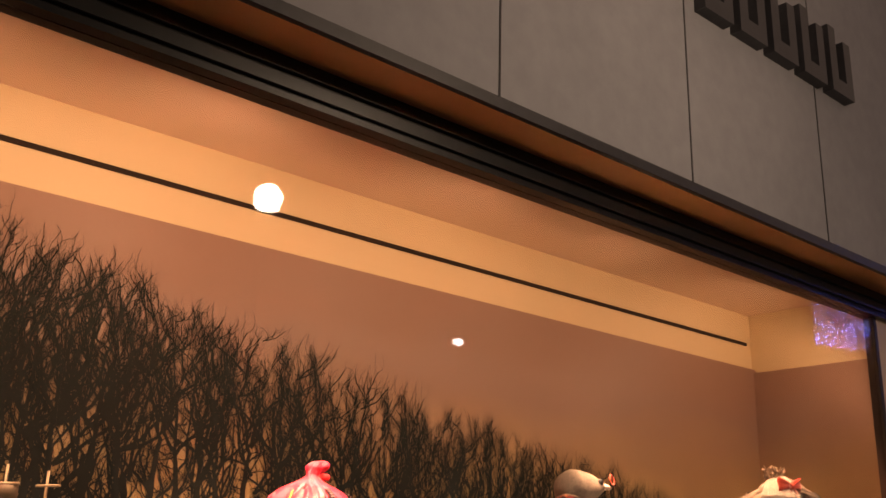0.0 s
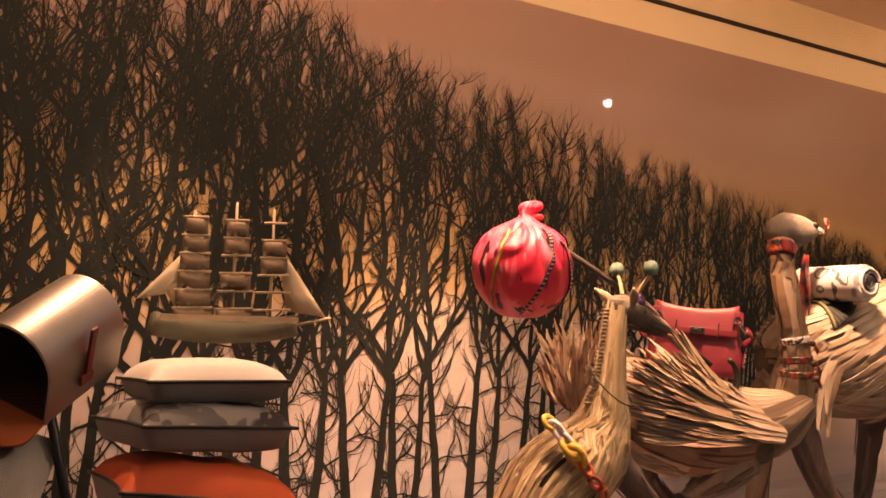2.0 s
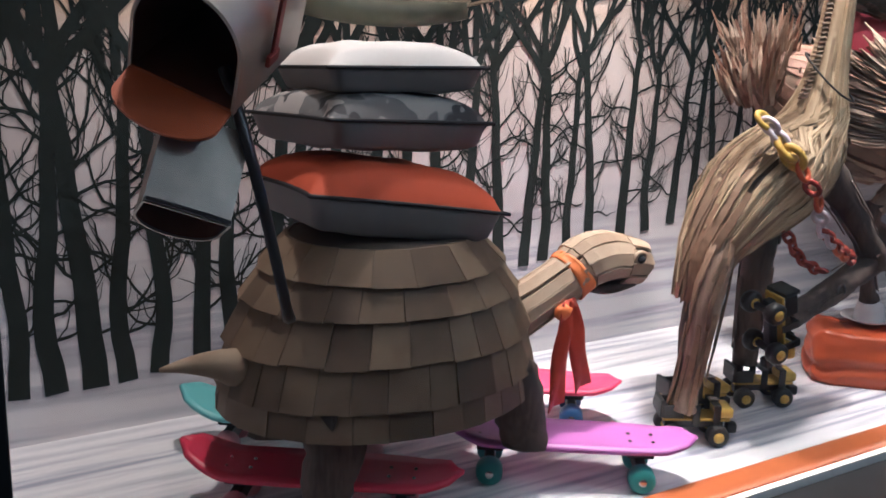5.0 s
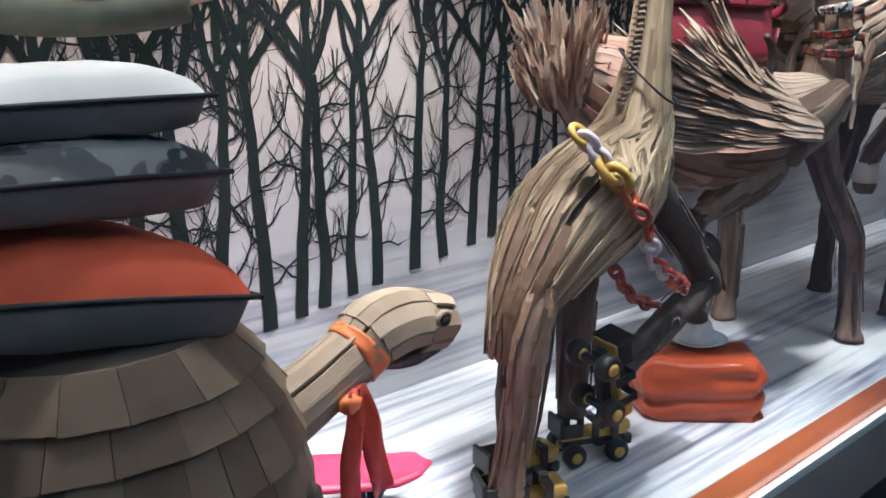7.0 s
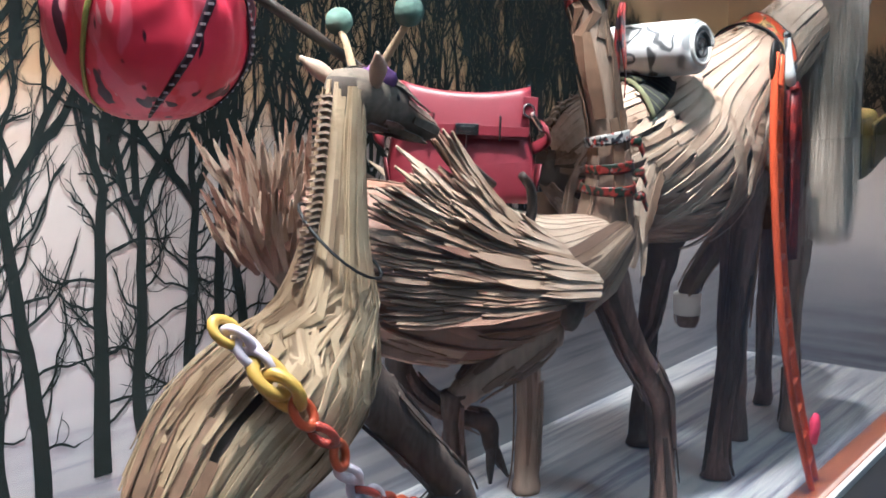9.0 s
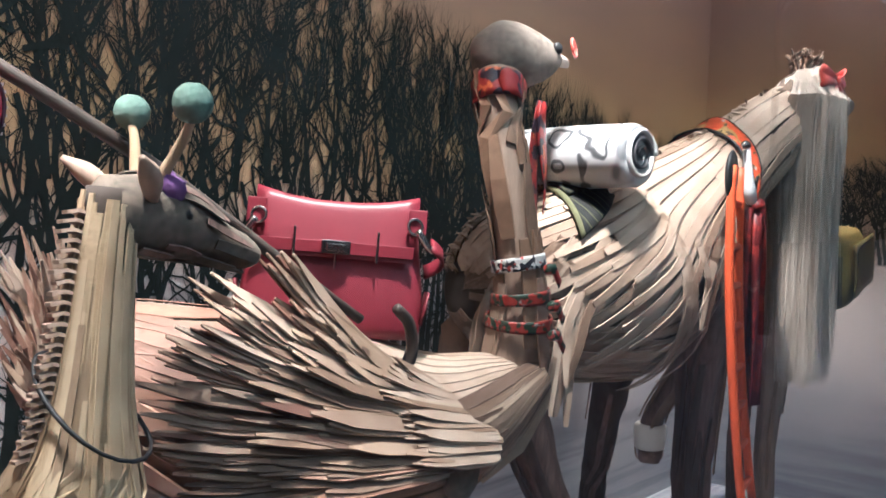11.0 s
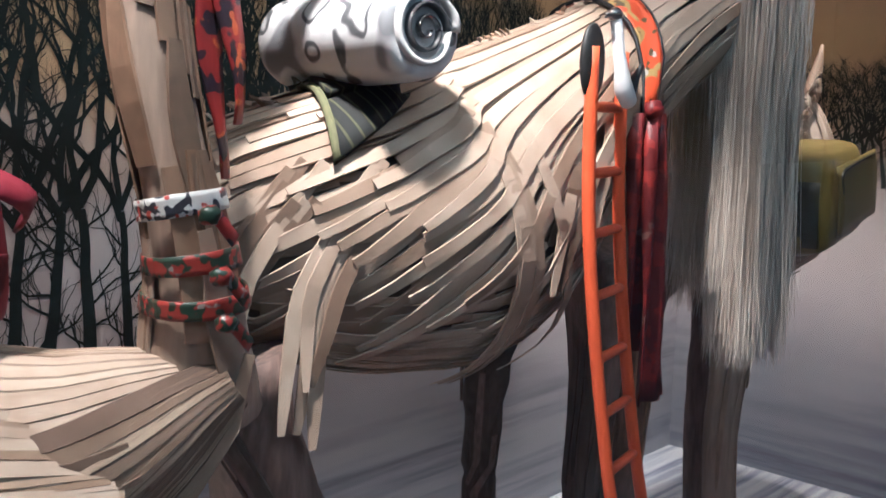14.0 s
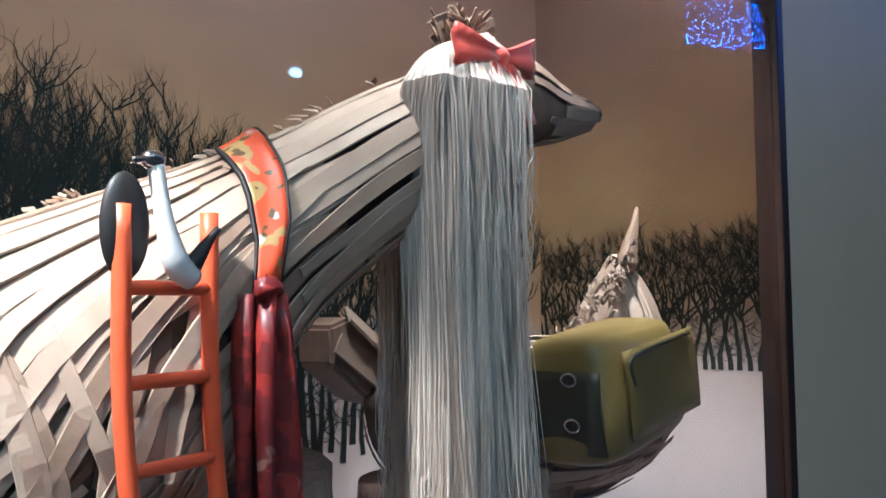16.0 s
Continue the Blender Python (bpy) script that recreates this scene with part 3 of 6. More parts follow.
BANDRED = patterned("orange_red_print_band", (0.24, 0.028, 0.018), [((0.26, 0.24, 0.22), 0.62), ((0.02, 0.04, 0.025), 0.50)], 55, 0.4)
STRIPEBLANKET, _nt, _b = nodes_of("black_olive_striped_blanket")
_w = _nt.nodes.new("ShaderNodeTexWave")
_w.inputs["Scale"].default_value, _w.inputs["Distortion"].default_value = 20.0, 0.4
_tc = _nt.nodes.new("ShaderNodeTexCoord")
_nt.links.new(_tc.outputs["Object"], _w.inputs["Vector"])
_nt.links.new(ramp(_nt, _w.outputs["Fac"], [(0.80, (0.010, 0.010, 0.010)), (0.90, (0.02, 0.022, 0.012)), (0.98, (0.06, 0.063, 0.03))]), _b.inputs["Base Color"])
_b.inputs["Roughness"].default_value = 0.85


def uv_ball(x, y, z, rx, ry, rz, seg=20, rings=12, wob=0.0, name="ball"):
    vs, fs = [(x, y, z + rz)], []
    for k in range(1, rings):
        a = math.pi * k / rings
        for j in range(seg):
            b = 2 * math.pi * j / seg
            d = 1 + wob * noise.noise(Vector((math.cos(b) * math.sin(a), math.sin(b) * math.sin(a), math.cos(a))) * 3)
            vs.append((x + rx * math.sin(a) * math.cos(b) * d, y + ry * math.sin(a) * math.sin(b) * d, z + rz * math.cos(a) * d))
    vs.append((x, y, z - rz))
    fs += [(0, 1 + j, 1 + (j + 1) % seg) for j in range(seg)]
    fs += [(1 + (k - 1) * seg + j, 1 + k * seg + j, 1 + k * seg + (j + 1) % seg, 1 + (k - 1) * seg + (j + 1) % seg) for k in range(1, rings - 1) for j in range(seg)]
    o = 1 + (rings - 2) * seg
    fs += [(len(vs) - 1, o + (j + 1) % seg, o + j) for j in range(seg)]
    return mesh(name, vs, fs, True)


def lathe(profile, seg=24, name="turned", m=None):
    """A turned shape from (radius, height) rows; m: a pose for it."""
    vs = [Vector((r * math.cos(2 * math.pi * j / seg), r * math.sin(2 * math.pi * j / seg), z)) for r, z in profile for j in range(seg)]
    if m:
        vs = [m @ v for v in vs]
    n = len(profile)
    fs = [(k * seg + j, k * seg + (j + 1) % seg, (k + 1) * seg + (j + 1) % seg, (k + 1) * seg + j) for k in range(n - 1) for j in range(seg)]
    fs += [tuple(seg - 1 - j for j in range(seg)), tuple((n - 1) * seg + j for j in range(seg))]
    return mesh(name, vs, fs, True)


def ring_mesh(m, big, small, seg=24, tube_seg=10, stretch=1.0):
    vs = []
    for i in range(seg):
        a = 2 * math.pi * i / seg
        for j in range(tube_seg):
            b = 2 * math.pi * j / tube_seg
            r = big + small * math.cos(b)
            vs.append(m @ Vector((r * math.cos(a) * stretch, r * math.sin(a), small * math.sin(b))))
    fs = [(i * tube_seg + j, ((i + 1) % seg) * tube_seg + j, ((i + 1) % seg) * tube_seg + (j + 1) % tube_seg, i * tube_seg + (j + 1) % tube_seg) for i in range(seg) for j in range(tube_seg)]
    return mesh("ring", vs, fs, True)


def cloth(points_rows, thick, name="cloth"):
    """A sheet through a grid of rows of points, given thickness along its normals."""
    R, C = len(points_rows), len(points_rows[0])
    g = np.array(points_rows, float)
    du, dv = np.gradient(g, axis=0), np.gradient(g, axis=1)
    nor = np.cross(du, dv)
    nor /= np.linalg.norm(nor, axis=2)[:, :, None] + 1e-9
    vs = [tuple(p) for p in (g + nor * thick / 2).reshape(-1, 3)] + [tuple(p) for p in (g - nor * thick / 2).reshape(-1, 3)]
    o = R * C
    fs = []
    for i in range(R - 1):
        for j in range(C - 1):
            a, b, c, d = i * C + j, i * C + j + 1, (i + 1) * C + j + 1, (i + 1) * C + j
            fs += [(a, b, c, d), (o + d, o + c, o + b, o + a)]
    rim = [j for j in range(C)] + [i * C + C - 1 for i in range(1, R)] + [(R - 1) * C + j for j in range(C - 2, -1, -1)] + [i * C for i in range(R - 2, 0, -1)]
    for a, b in zip(rim, rim[1:] + rim[:1]):
        fs.append((b, a, o + a, o + b))
    return mesh(name, vs, fs, True)


# ---- turtle ----
turtle = tagged(new("turtle"), "large wooden turtle with a shingled shell, standing on skateboards", "turtle figure")
SHELL = spline([(0.752, 0.705, 0.328, 0.26), (0.752, 0.77, 0.330, 0.26), (0.756, 0.87, 0.308, 0.245), (0.758, 0.965, 0.258, 0.215), (0.755, 1.04, 0.200, 0.175)], 24)


def shell_at(s, a, out=0.0):
    r = SHELL[min(max(int(round(s * 23)), 0), 23)]
    k = s * 23
    i = min(int(k), 22)
    r = SHELL[i] * (1 - (k - i)) + SHELL[i + 1] * (k - i)
    return Vector((r[0] + math.cos(a) * (r[2] + out), 0.39 + math.sin(a) * (r[3] + out), r[1]))


vs = [shell_at(k / 12, 2 * math.pi * j / 36, -0.012) for k in range(13) for j in range(36)]
fs = [(k * 36 + j, k * 36 + (j + 1) % 36, (k + 1) * 36 + (j + 1) % 36, (k + 1) * 36 + j) for k in range(12) for j in range(36)]
fs += [tuple(12 * 36 + j for j in range(36)), tuple(35 - j for j in range(36))]
shell = put("shell", mesh("shell", vs, fs, True), UNDER, turtle)
rng = random.Random(11)
ROWSZ = [(0.0, 0.27), (0.22, 0.48), (0.43, 0.68), (0.63, 0.86), (0.80, 1.0)]
for row, (s0, s1) in enumerate(ROWSZ):
    n = (29, 28, 26, 23, 19)[row]
    a = rng.uniform(0, 0.2)
    while a < 2 * math.pi:
        w = 2 * math.pi / n * rng.uniform(0.7, 1.3)
        drop, lift = rng.uniform(-0.012, 0.008), rng.uniform(0.012, 0.016)
        pts = []
        for s, o in ((s0 + drop, lift), (s1, 0.002)):
            for b in (a + 0.0025, a + w - 0.0025):
                pts += [shell_at(max(s, 0), b, o - 0.008) - Vector((0, 0, 0.03 * max(-s, 0))), shell_at(max(s, 0), b, o)]
        i0, o0, i1, o1, j0, p0, j1, p1 = pts
        sh = mesh("shingle", pts, [(0, 2, 3, 1), (1, 3, 7, 5), (4, 5, 7, 6), (0, 1, 5, 4), (2, 6, 7, 3), (0, 4, 6, 2)])
        put("shingle", sh, SHINGLE, shell)
        a += w
NECK = Loft([(0.96, 0.36, 0.79, 0.055, 0.056), (1.07, 0.355, 0.832, 0.050, 0.050), (1.16, 0.352, 0.876, 0.045, 0.046), (1.215, 0.35, 0.905, 0.046, 0.048),
             (1.245, 0.35, 0.925, 0.055, 0.055), (1.30, 0.35, 0.935, 0.056, 0.055), (1.36, 0.35, 0.925, 0.050, 0.049), (1.405, 0.35, 0.915, 0.045, 0.045), (1.418, 0.35, 0.912, 0.040, 0.041)], 44)
neck = put("neck", NECK.mesh("neck", 18), BROWNPLANK, turtle)
rng = random.Random(4)
for ring_u, du, n in ((0.0, 0.48, 13), (0.46, 0.30, 13), (0.72, 0.27, 11)):
    for j in range(n):
        v = 360 * j / n + rng.uniform(-3, 3)
        if 140 < v < 220 and ring_u > 0.4:
            continue
        me = strip_on(NECK, [(ring_u, v), (ring_u + du * 0.5, v + rng.uniform(-4, 4)), (ring_u + du * rng.uniform(0.93, 1.0), v)], 0.0305, (0.005, 0.003), 0.005, 6, (0.95, 1.0, 0.88))
        put("slat", me, HEADWOOD, neck)
for side in (-1, 1):
    e = NECK.at(0.76, 74 * side, 0.010)
    m = Matrix.Translation(e) @ Vector((0, side, 0.25)).to_track_quat("Z", "Y").to_matrix().to_4x4()
    eye = put("eye_socket", ring_mesh(m, 0.015, 0.0055, 18, 8), HEADWOOD, turtle, "round wooden eye rim")
    put("pupil", lathe([(0.001, 0.004), (0.009, 0.003), (0.009, -0.01)], 14, "pupil", m), PIPING, eye)
put("beak", uv_ball(1.408, 0.35, 0.893, 0.020, 0.040, 0.022, 14, 8, 0.3), BARK, turtle, "dark bark beak")
put("jaw", Loft([(1.23, 0.35, 0.885, 0.035, 0.015), (1.31, 0.35, 0.868, 0.042, 0.018), (1.39, 0.35, 0.872, 0.03, 0.015)], 10).mesh("jaw", 12), BARK, turtle, "dark underside of the jaw")
put("tail", tube([(0.46, 0.36, 0.80, 0.046), (0.40, 0.355, 0.822, 0.030), (0.34, 0.35, 0.832, 0.016), (0.285, 0.34, 0.835, 0.004)], 0.03, "tail", 10, 12), HEADWOOD, turtle, "pale pointed wooden tail")
for x, y, dx in ((0.60, 0.24, -0.03), (0.98, 0.25, 0.05), (0.60, 0.56, -0.02), (1.02, 0.52, 0.05)):
    put("leg", tube([(x - 0.02, y, 0.76, 0.065), (x + dx * 0.5, y, 0.67, 0.058), (x + dx, y, 0.60, 0.048), (x + dx, y, 0.573, 0.052)], 0.06, "leg", 12, 12, 0.25), BARK, turtle)

# the turtle's scarf
tscarf = tagged(new("neck_scarf"), "orange silk scarf knotted round the turtle's neck, ends hanging", "scarf")
rows = []
for k in range(21):
    v = 360 * k / 20
    rows.append([NECK.at(u, v, 0.010 + 0.003 * math.sin(k * 1.7 + u * 40)) for u in np.linspace(0.335, 0.425, 5)])
put("loop", cloth(rows, 0.003), plain("orange_neck_silk", (0.68, 0.20, 0.04), 0.5, var=0.25, scale=30), tscarf)
for dx, dy, length, tilt in ((-0.014, -0.01, 0.245, -0.012), (0.012, 0.0, 0.215, 0.045)):
    rows = []
    for k in range(9):
        s = k / 8
        w = 0.010 + 0.012 * min(1, 2.5 * s)
        c = Vector((1.166 + dx + tilt * s, 0.296 + dy - 0.004 * math.sin(3 * s), 0.868 - length * s))
        rows.append([c + Vector((q * w, 0.006 * math.sin(q * 3 + k), 0.01 * q * s)) for q in (-1, -0.5, 0, 0.5, 1)])
    put("tail_end", cloth(rows, 0.0025), plain("red_orange_silk", (0.42, 0.05, 0.015), 0.5, var=0.3, scale=40), tscarf)
put("knot", uv_ball(1.150, 0.290, 0.842, 0.022, 0.015, 0.018, 12, 8, 0.4), bpy.data.materials["orange_neck_silk"], tscarf)


# ---- cushions ----
def cushion(x, y, z, half, thick, turn, top_mat, low_mat, label, half_y=None, tip=(0, 0)):
    ob = tagged(new("cushion"), label, "cushion", "cushions stacked on the turtle")
    hy = half_y or half
    n = 19
    m = pose(x, y, z, tip[0], tip[1], turn)

    def sheet(sign):
        rows = []
        for i in range(n):
            row = []
            for j in range(n):
                p, q = 2 * i / (n - 1) - 1, 2 * j / (n - 1) - 1
                px, py = p * half * (1 - 0.10 * (1 - q * q) * p * p), q * hy * (1 - 0.10 * (1 - p * p) * q * q)
                h = max(0.0, (1 - p**4) * (1 - q**4)) ** 0.5 if sign > 0 else max(0.0, (1 - p**10) * (1 - q**10)) ** 0.42
                wr = 0.006 * noise.noise(Vector((px * 14 + z * 31, py * 14, sign)))
                row.append(m @ Vector((px, py, sign * (thick * h + wr * h))))
            rows.append(row)
        vs = [v for r in rows for v in r]
        fs = [(i * n + j, (i + 1) * n + j, (i + 1) * n + j + 1, i * n + j + 1) for i in range(n - 1) for j in range(n - 1)]
        return mesh("cover", vs, fs if sign > 0 else [f[::-1] for f in fs], True)

    put("top_cover", sheet(1), top_mat, ob)
    put("under_cover", sheet(-1), low_mat, ob)
    rim = []
    for a in range(60):
        t = 8 * a / 60
        side, s = int(t // 2), (t % 2) - 1
        p, q = ((s, -1), (1, s), (-s, 1), (-1, -s))[side]
        rim.append(m @ Vector((p * half * (1 - 0.10 * (1 - q * q) * p * p), q * hy * (1 - 0.10 * (1 - p * p) * q * q), 0)))
    vs, fs = [], []
    for k, p in enumerate(rim):
        t = (rim[(k + 1) % 60] - rim[k - 1]).normalized()
        sd = t.cross(Vector((0, 0, 1))).normalized()
        for b in range(6):
            an = 2 * math.pi * b / 6
            vs.append(p + sd * math.cos(an) * 0.0045 + Vector((0, 0, 1)) * math.sin(an) * 0.0045)
    fs = [(k * 6 + b, ((k + 1) % 60) * 6 + b, ((k + 1) % 60) * 6 + (b + 1) % 6, k * 6 + (b + 1) % 6) for k in range(60) for b in range(6)]
    put("piping", mesh("piping", vs, fs, True), PIPING, ob, "black piping")
    return ob


cushion(0.752, 0.43, 1.108, 0.205, 0.072, -5, ORANGE, GREYCLOTH, "orange cushion with a grey underside and black piping", 0.20, (-3, 8))
cushion(0.752, 0.46, 1.258, 0.182, 0.058, 3, CAMO, GREYCLOTH, "grey cushion with a rock print and black piping", 0.185, (-3, 3))
cushion(0.772, 0.46, 1.358, 0.164, 0.050, -4, WHITECLOTH, GREYCLOTH, "white cushion with a grey underside on top of the stack", 0.165, (-3, 0))


# ---- skateboards ----
def skateboard(x, y, turn, deck_mat, wheel_mat, label, length=0.57, width=0.155):
    ob = tagged(new("skateboard"), label, "skateboard", "skateboards under the turtle")
    m = pose(x, y, FLOOR, 0, 0, turn)
    rows = []
    for k in range(25):
        s = 2 * k / 24 - 1
        e = 1 - abs(s) ** 5
        w = width / 2 * (max(0.0, 1 - abs(s) ** 6)) ** 0.5 * (1 if s < 0.3 else 1 - 0.12 * (s - 0.3))
        z = 0.092 + (0.05 * max(0.0, (-s - 0.62) / 0.38) ** 1.4 if s < 0 else 0.016 * max(0.0, (s - 0.75) / 0.25))
        rows.append([m @ Vector((s * length / 2, q * max(w, 0.004), z + 0.004 * q * q)) for q in (-1, -0.6, 0, 0.6, 1)])
    put("deck", cloth(rows, 0.011, "deck"), deck_mat, ob)
    for sx in (-0.165, 0.165):
        bm = boxes((sx - 0.03, sx + 0.03, -0.025, 0.025, 0.06, 0.087), (sx - 0.012, sx + 0.012, -0.05, 0.05, 0.024, 0.058), bevel=0.004)
        bm.transform(m)
        truck = part("truck", bm, DARKMETAL, ob)
        put("axle", lathe([(0.004, -0.075), (0.004, 0.075)], 8, "axle", m @ pose(sx, 0, 0.0295, 90, 0, 0)), STEEL, truck)
        for sy in (-1, 1):
            w = lathe([(0.010, -0.022), (0.024, -0.021), (0.0295, -0.014), (0.0295, 0.014), (0.024, 0.021), (0.010, 0.022)], 20, "wheel", m @ pose(sx, sy * 0.058, 0.0295, 90, 0, 0))
            wheel = put("wheel", w, wheel_mat, ob)
            put("bearing", lathe([(0.003, -0.0235), (0.009, -0.0235), (0.009, 0.0235), (0.003, 0.0235)], 12, "bearing", m @ pose(sx, sy * 0.058, 0.0295, 90, 0, 0)), STEEL, wheel)
        for bx in (-0.025, 0.025):
            for by in (-0.02, 0.02):
                put("bolt", lathe([(0.0045, 0.094), (0.0045, 0.1005), (0.002, 0.102)], 8, "bolt", m @ Matrix.Translation((sx + bx, by, 0))), STEEL, ob)
    return ob


skateboard(1.15, 0.255, -35, PURPLE, TEALWHEEL, "lilac plastic skateboard with teal wheels")
skateboard(1.235, 0.60, -37, HOTPINK, BLUEWHEEL, "hot pink plastic skateboard with blue wheels")
skateboard(0.605, 0.355, -36, CRIMSON, PINKWHEEL, "crimson plastic skateboard under the turtle's foot")
skateboard(0.69, 0.640, -36, AQUA, PINKWHEEL, "pale aqua plastic skateboard with pink wheels")


# ---- letter boxes on a pole ----
def arch(width, height, length, n=36):
    """Section of an arched letter box: flat base, straight sides, round top."""
    r = width / 2
    pts = [(-r, 0.0), (-r, height - r)]
    pts += [(-r * math.cos(math.pi * k / n), height - r + r * math.sin(math.pi * k / n)) for k in range(1, n)]
    return pts + [(r, height - r), (r, 0.0)]


# rust lining with the box's inner shade put into its colour
SHADED_LINING = plain("shaded_rust_lining", (0.075, 0.026, 0.014), 0.6, var=0.3, scale=18)


def letter_box(m, width, height, length, body_mat, inside_mat, parent, flag=True, door_angle=35, door_len=0.62):
    sec = arch(width, height, length)
    n = len(sec)

    def shell(grow, y0, y1):
        c = height * 0.45
        return [m @ Vector((x * grow, y, c + (z - c) * grow)) for y in (y0, y1) for x, z in sec]

    vs = shell(1.0, 0, length)
    fs = [(j, (j + 1) % n, n + (j + 1) % n, n + j) for j in range(n)] + [tuple(n + j for j in range(n))]
    body = put("body", mesh("body", vs, fs), body_mat, parent)
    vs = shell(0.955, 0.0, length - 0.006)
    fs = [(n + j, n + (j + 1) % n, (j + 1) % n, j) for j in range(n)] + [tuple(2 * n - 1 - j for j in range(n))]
    put("lining", mesh("lining", vs, fs), SHADED_LINING, body)
    vs = shell(1.02, -0.004, 0.006) + shell(0.955, -0.004, 0.006)
    fs = [(j, (j + 1) % n, n + (j + 1) % n, n + j) for j in range(n)] + [(2 * n + j, (j + 1) % n + 2 * n, (j + 1) % n, j) for j in range(n)] + [(3 * n + j, n + j, n + (j + 1) % n, 3 * n + (j + 1) % n) for j in range(n)]
    put("rim", mesh("rim", vs, fs), body_mat, body)
    d = m @ pose(0, 0, 0.004, door_angle, 0, 0)
    vs = [d @ Vector((x * 0.98, -0.002 - t, z * 0.98)) for t in (0, 0.006) for x, z in sec]
    dv = [d @ Vector((x * 0.98, -z * door_len, t)) for t in (0, -0.006) for x, z in sec]
    fs = [tuple(range(n)), tuple(2 * n - 1 - j for j in range(n))] + [(j, n + j, n + (j + 1) % n, (j + 1) % n) for j in range(n)]
    put("door", mesh("door", dv, fs), inside_mat, parent, "open door with an orange lining")
    if flag:
        bm = boxes((width / 2 + 0.004, width / 2 + 0.01, length * 0.42, length * 0.50, height * 0.30, height * 0.95), (width / 2 + 0.004, width / 2 + 0.012, length * 0.36, length * 0.52, height * 0.24, height * 0.36), bevel=0.002)
        bm.transform(m)
        part("flag", bm, plain("dull_red_flag", (0.20, 0.03, 0.025), 0.5, var=0.3), parent, "dull red signal flag")
    return body


def box_pose(x, y, z, back, up):
    """A pose whose y axis runs to the back of the box."""
    b = Vector(back).normalized()
    u = Vector(up)
    r = b.cross(u).normalized()
    u = r.cross(b)
    return Matrix(((r.x, b.x, u.x, x), (r.y, b.y, u.y, y), (r.z, b.z, u.z, z), (0, 0, 0, 1)))


boxes_thing = tagged(new("letter_box_pole"), "two tin letter boxes with open doors on a dark pole", "letter box")
letter_box(box_pose(0.302, 0.216, 1.338, (0.709, 0.556, 0.433), (-0.059, -0.566, 0.823)), 0.182, 0.180, 0.225, TIN, TININSIDE, boxes_thing, True, 14, 0.52)
second = new("small_box")
second.parent = boxes_thing
letter_box(box_pose(0.280, 0.130, 1.160, (0.38, 0.41, 0.83), (0.0, 0.85, -0.45)), 0.135, 0.125, 0.155, plain("dull_grey_tin", (0.30, 0.28, 0.26), 0.4, metal=0.7, var=0.2), DARKMETAL, second, False, 75, 0.25)
put("pole", tube([(0.372, 0.22, 1.37, 0.010), (0.389, 0.16, 1.25, 0.010), (0.418, 0.14, 1.10, 0.010), (0.445, 0.15, 0.99, 0.010), (0.468, 0.19, 0.95, 0.012)], 0.011, "pole", 8, 14), DARKMETAL, boxes_thing)

# ---- model sailing ship, hung from the ceiling by threads ----
ship = tagged(new("model_ship"), "old model sailing ship with torn sails, hung on threads", "model ship")
SY = 0.62
rows = []
for k in range(13):
    s = k / 12
    w = 0.042 * math.sin(math.pi * min(1, 0.08 + s * 0.9)) ** 0.5
    dip = 0.03 * (1 - math.sin(math.pi * s))
    rows.append((0.74 + 0.39 * s, SY, 1.462 + 0.02 * (2 * s - 1) ** 2, w, 0.030))
put("hull", Loft(rows, 20).mesh("hull", 12), HULL, ship)
part("deck_rail", boxes((0.75, 1.12, SY - 0.04, SY - 0.036, 1.49, 1.505), (0.75, 1.12, SY + 0.036, SY + 0.04, 1.49, 1.505)), SPARS, ship)
put("bowsprit", tube([(1.09, SY, 1.475, 0.005), (1.235, SY, 1.505, 0.0035)], 0.004, "bowsprit", 6, 4), SPARS, ship, "white pointed bowsprit")
rng = random.Random(7)
for x, top in ((0.84, 1.77), (0.95, 1.80), (1.055, 1.79)):
    mast = put("mast", tube([(x, SY, 1.47, 0.005), (x, SY, top, 0.0035)], 0.004, "mast", 6, 4), SPARS, ship)
    for k in range(6):
        z = 1.52 + k * 0.046
        hw = 0.052 - 0.004 * k
        put("yard", tube([(x - hw, SY - 0.012, z, 0.0025), (x + hw, SY - 0.012, z + 0.004, 0.0025)], 0.0025, "yard", 5, 3), SPARS, mast)
        if x < 0.9 or (k % 2 == 0 and x < 1.0) or rng.random() < 0.35:
            grid = [[(x + p * hw * 0.95, SY - 0.012 - 0.014 * math.sin(math.pi * r) * (1 - p * p), z + 0.002 - 0.042 * r * (1 + 0.15 * rng.uniform(-1, 1))) for p in (-1, -0.5, 0, 0.5, 1)] for r in (0, 0.33, 0.66, 1)]
            put("sail", cloth(grid, 0.0012, "sail"), SAIL, mast)
for x0, z0, x1, z1, x2, z2 in ((1.07, 1.70, 1.10, 1.52, 1.22, 1.505), (0.76, 1.58, 0.80, 1.52, 0.82, 1.62), (0.70, 1.54, 0.80, 1.56, 0.83, 1.68)):
    grid = [[np.array((x0, SY, z0)) * (1 - s) + (np.array((x1, SY, z1)) * (1 - r) + np.array((x2, SY, z2)) * r) * s + np.array((0, -0.01 * math.sin(math.pi * r) * s, 0)) for r in (0, 0.33, 0.66, 1)] for s in (0.02, 0.35, 0.7, 1)]
    put("jib", cloth(grid, 0.0012, "jib"), JIB, ship)
for x in (0.84, 1.055):
    put("thread", boxes_mesh((x - 0.0001, x + 0.0001, SY - 0.0001, SY + 0.0001, 1.78, CEIL)), bpy.data.materials.get("clear_thread") or plain("clear_thread", (0.22, 0.15, 0.11), 0.4, var=0.1), ship)

ship.location = (-0.05, 0, 0.004)

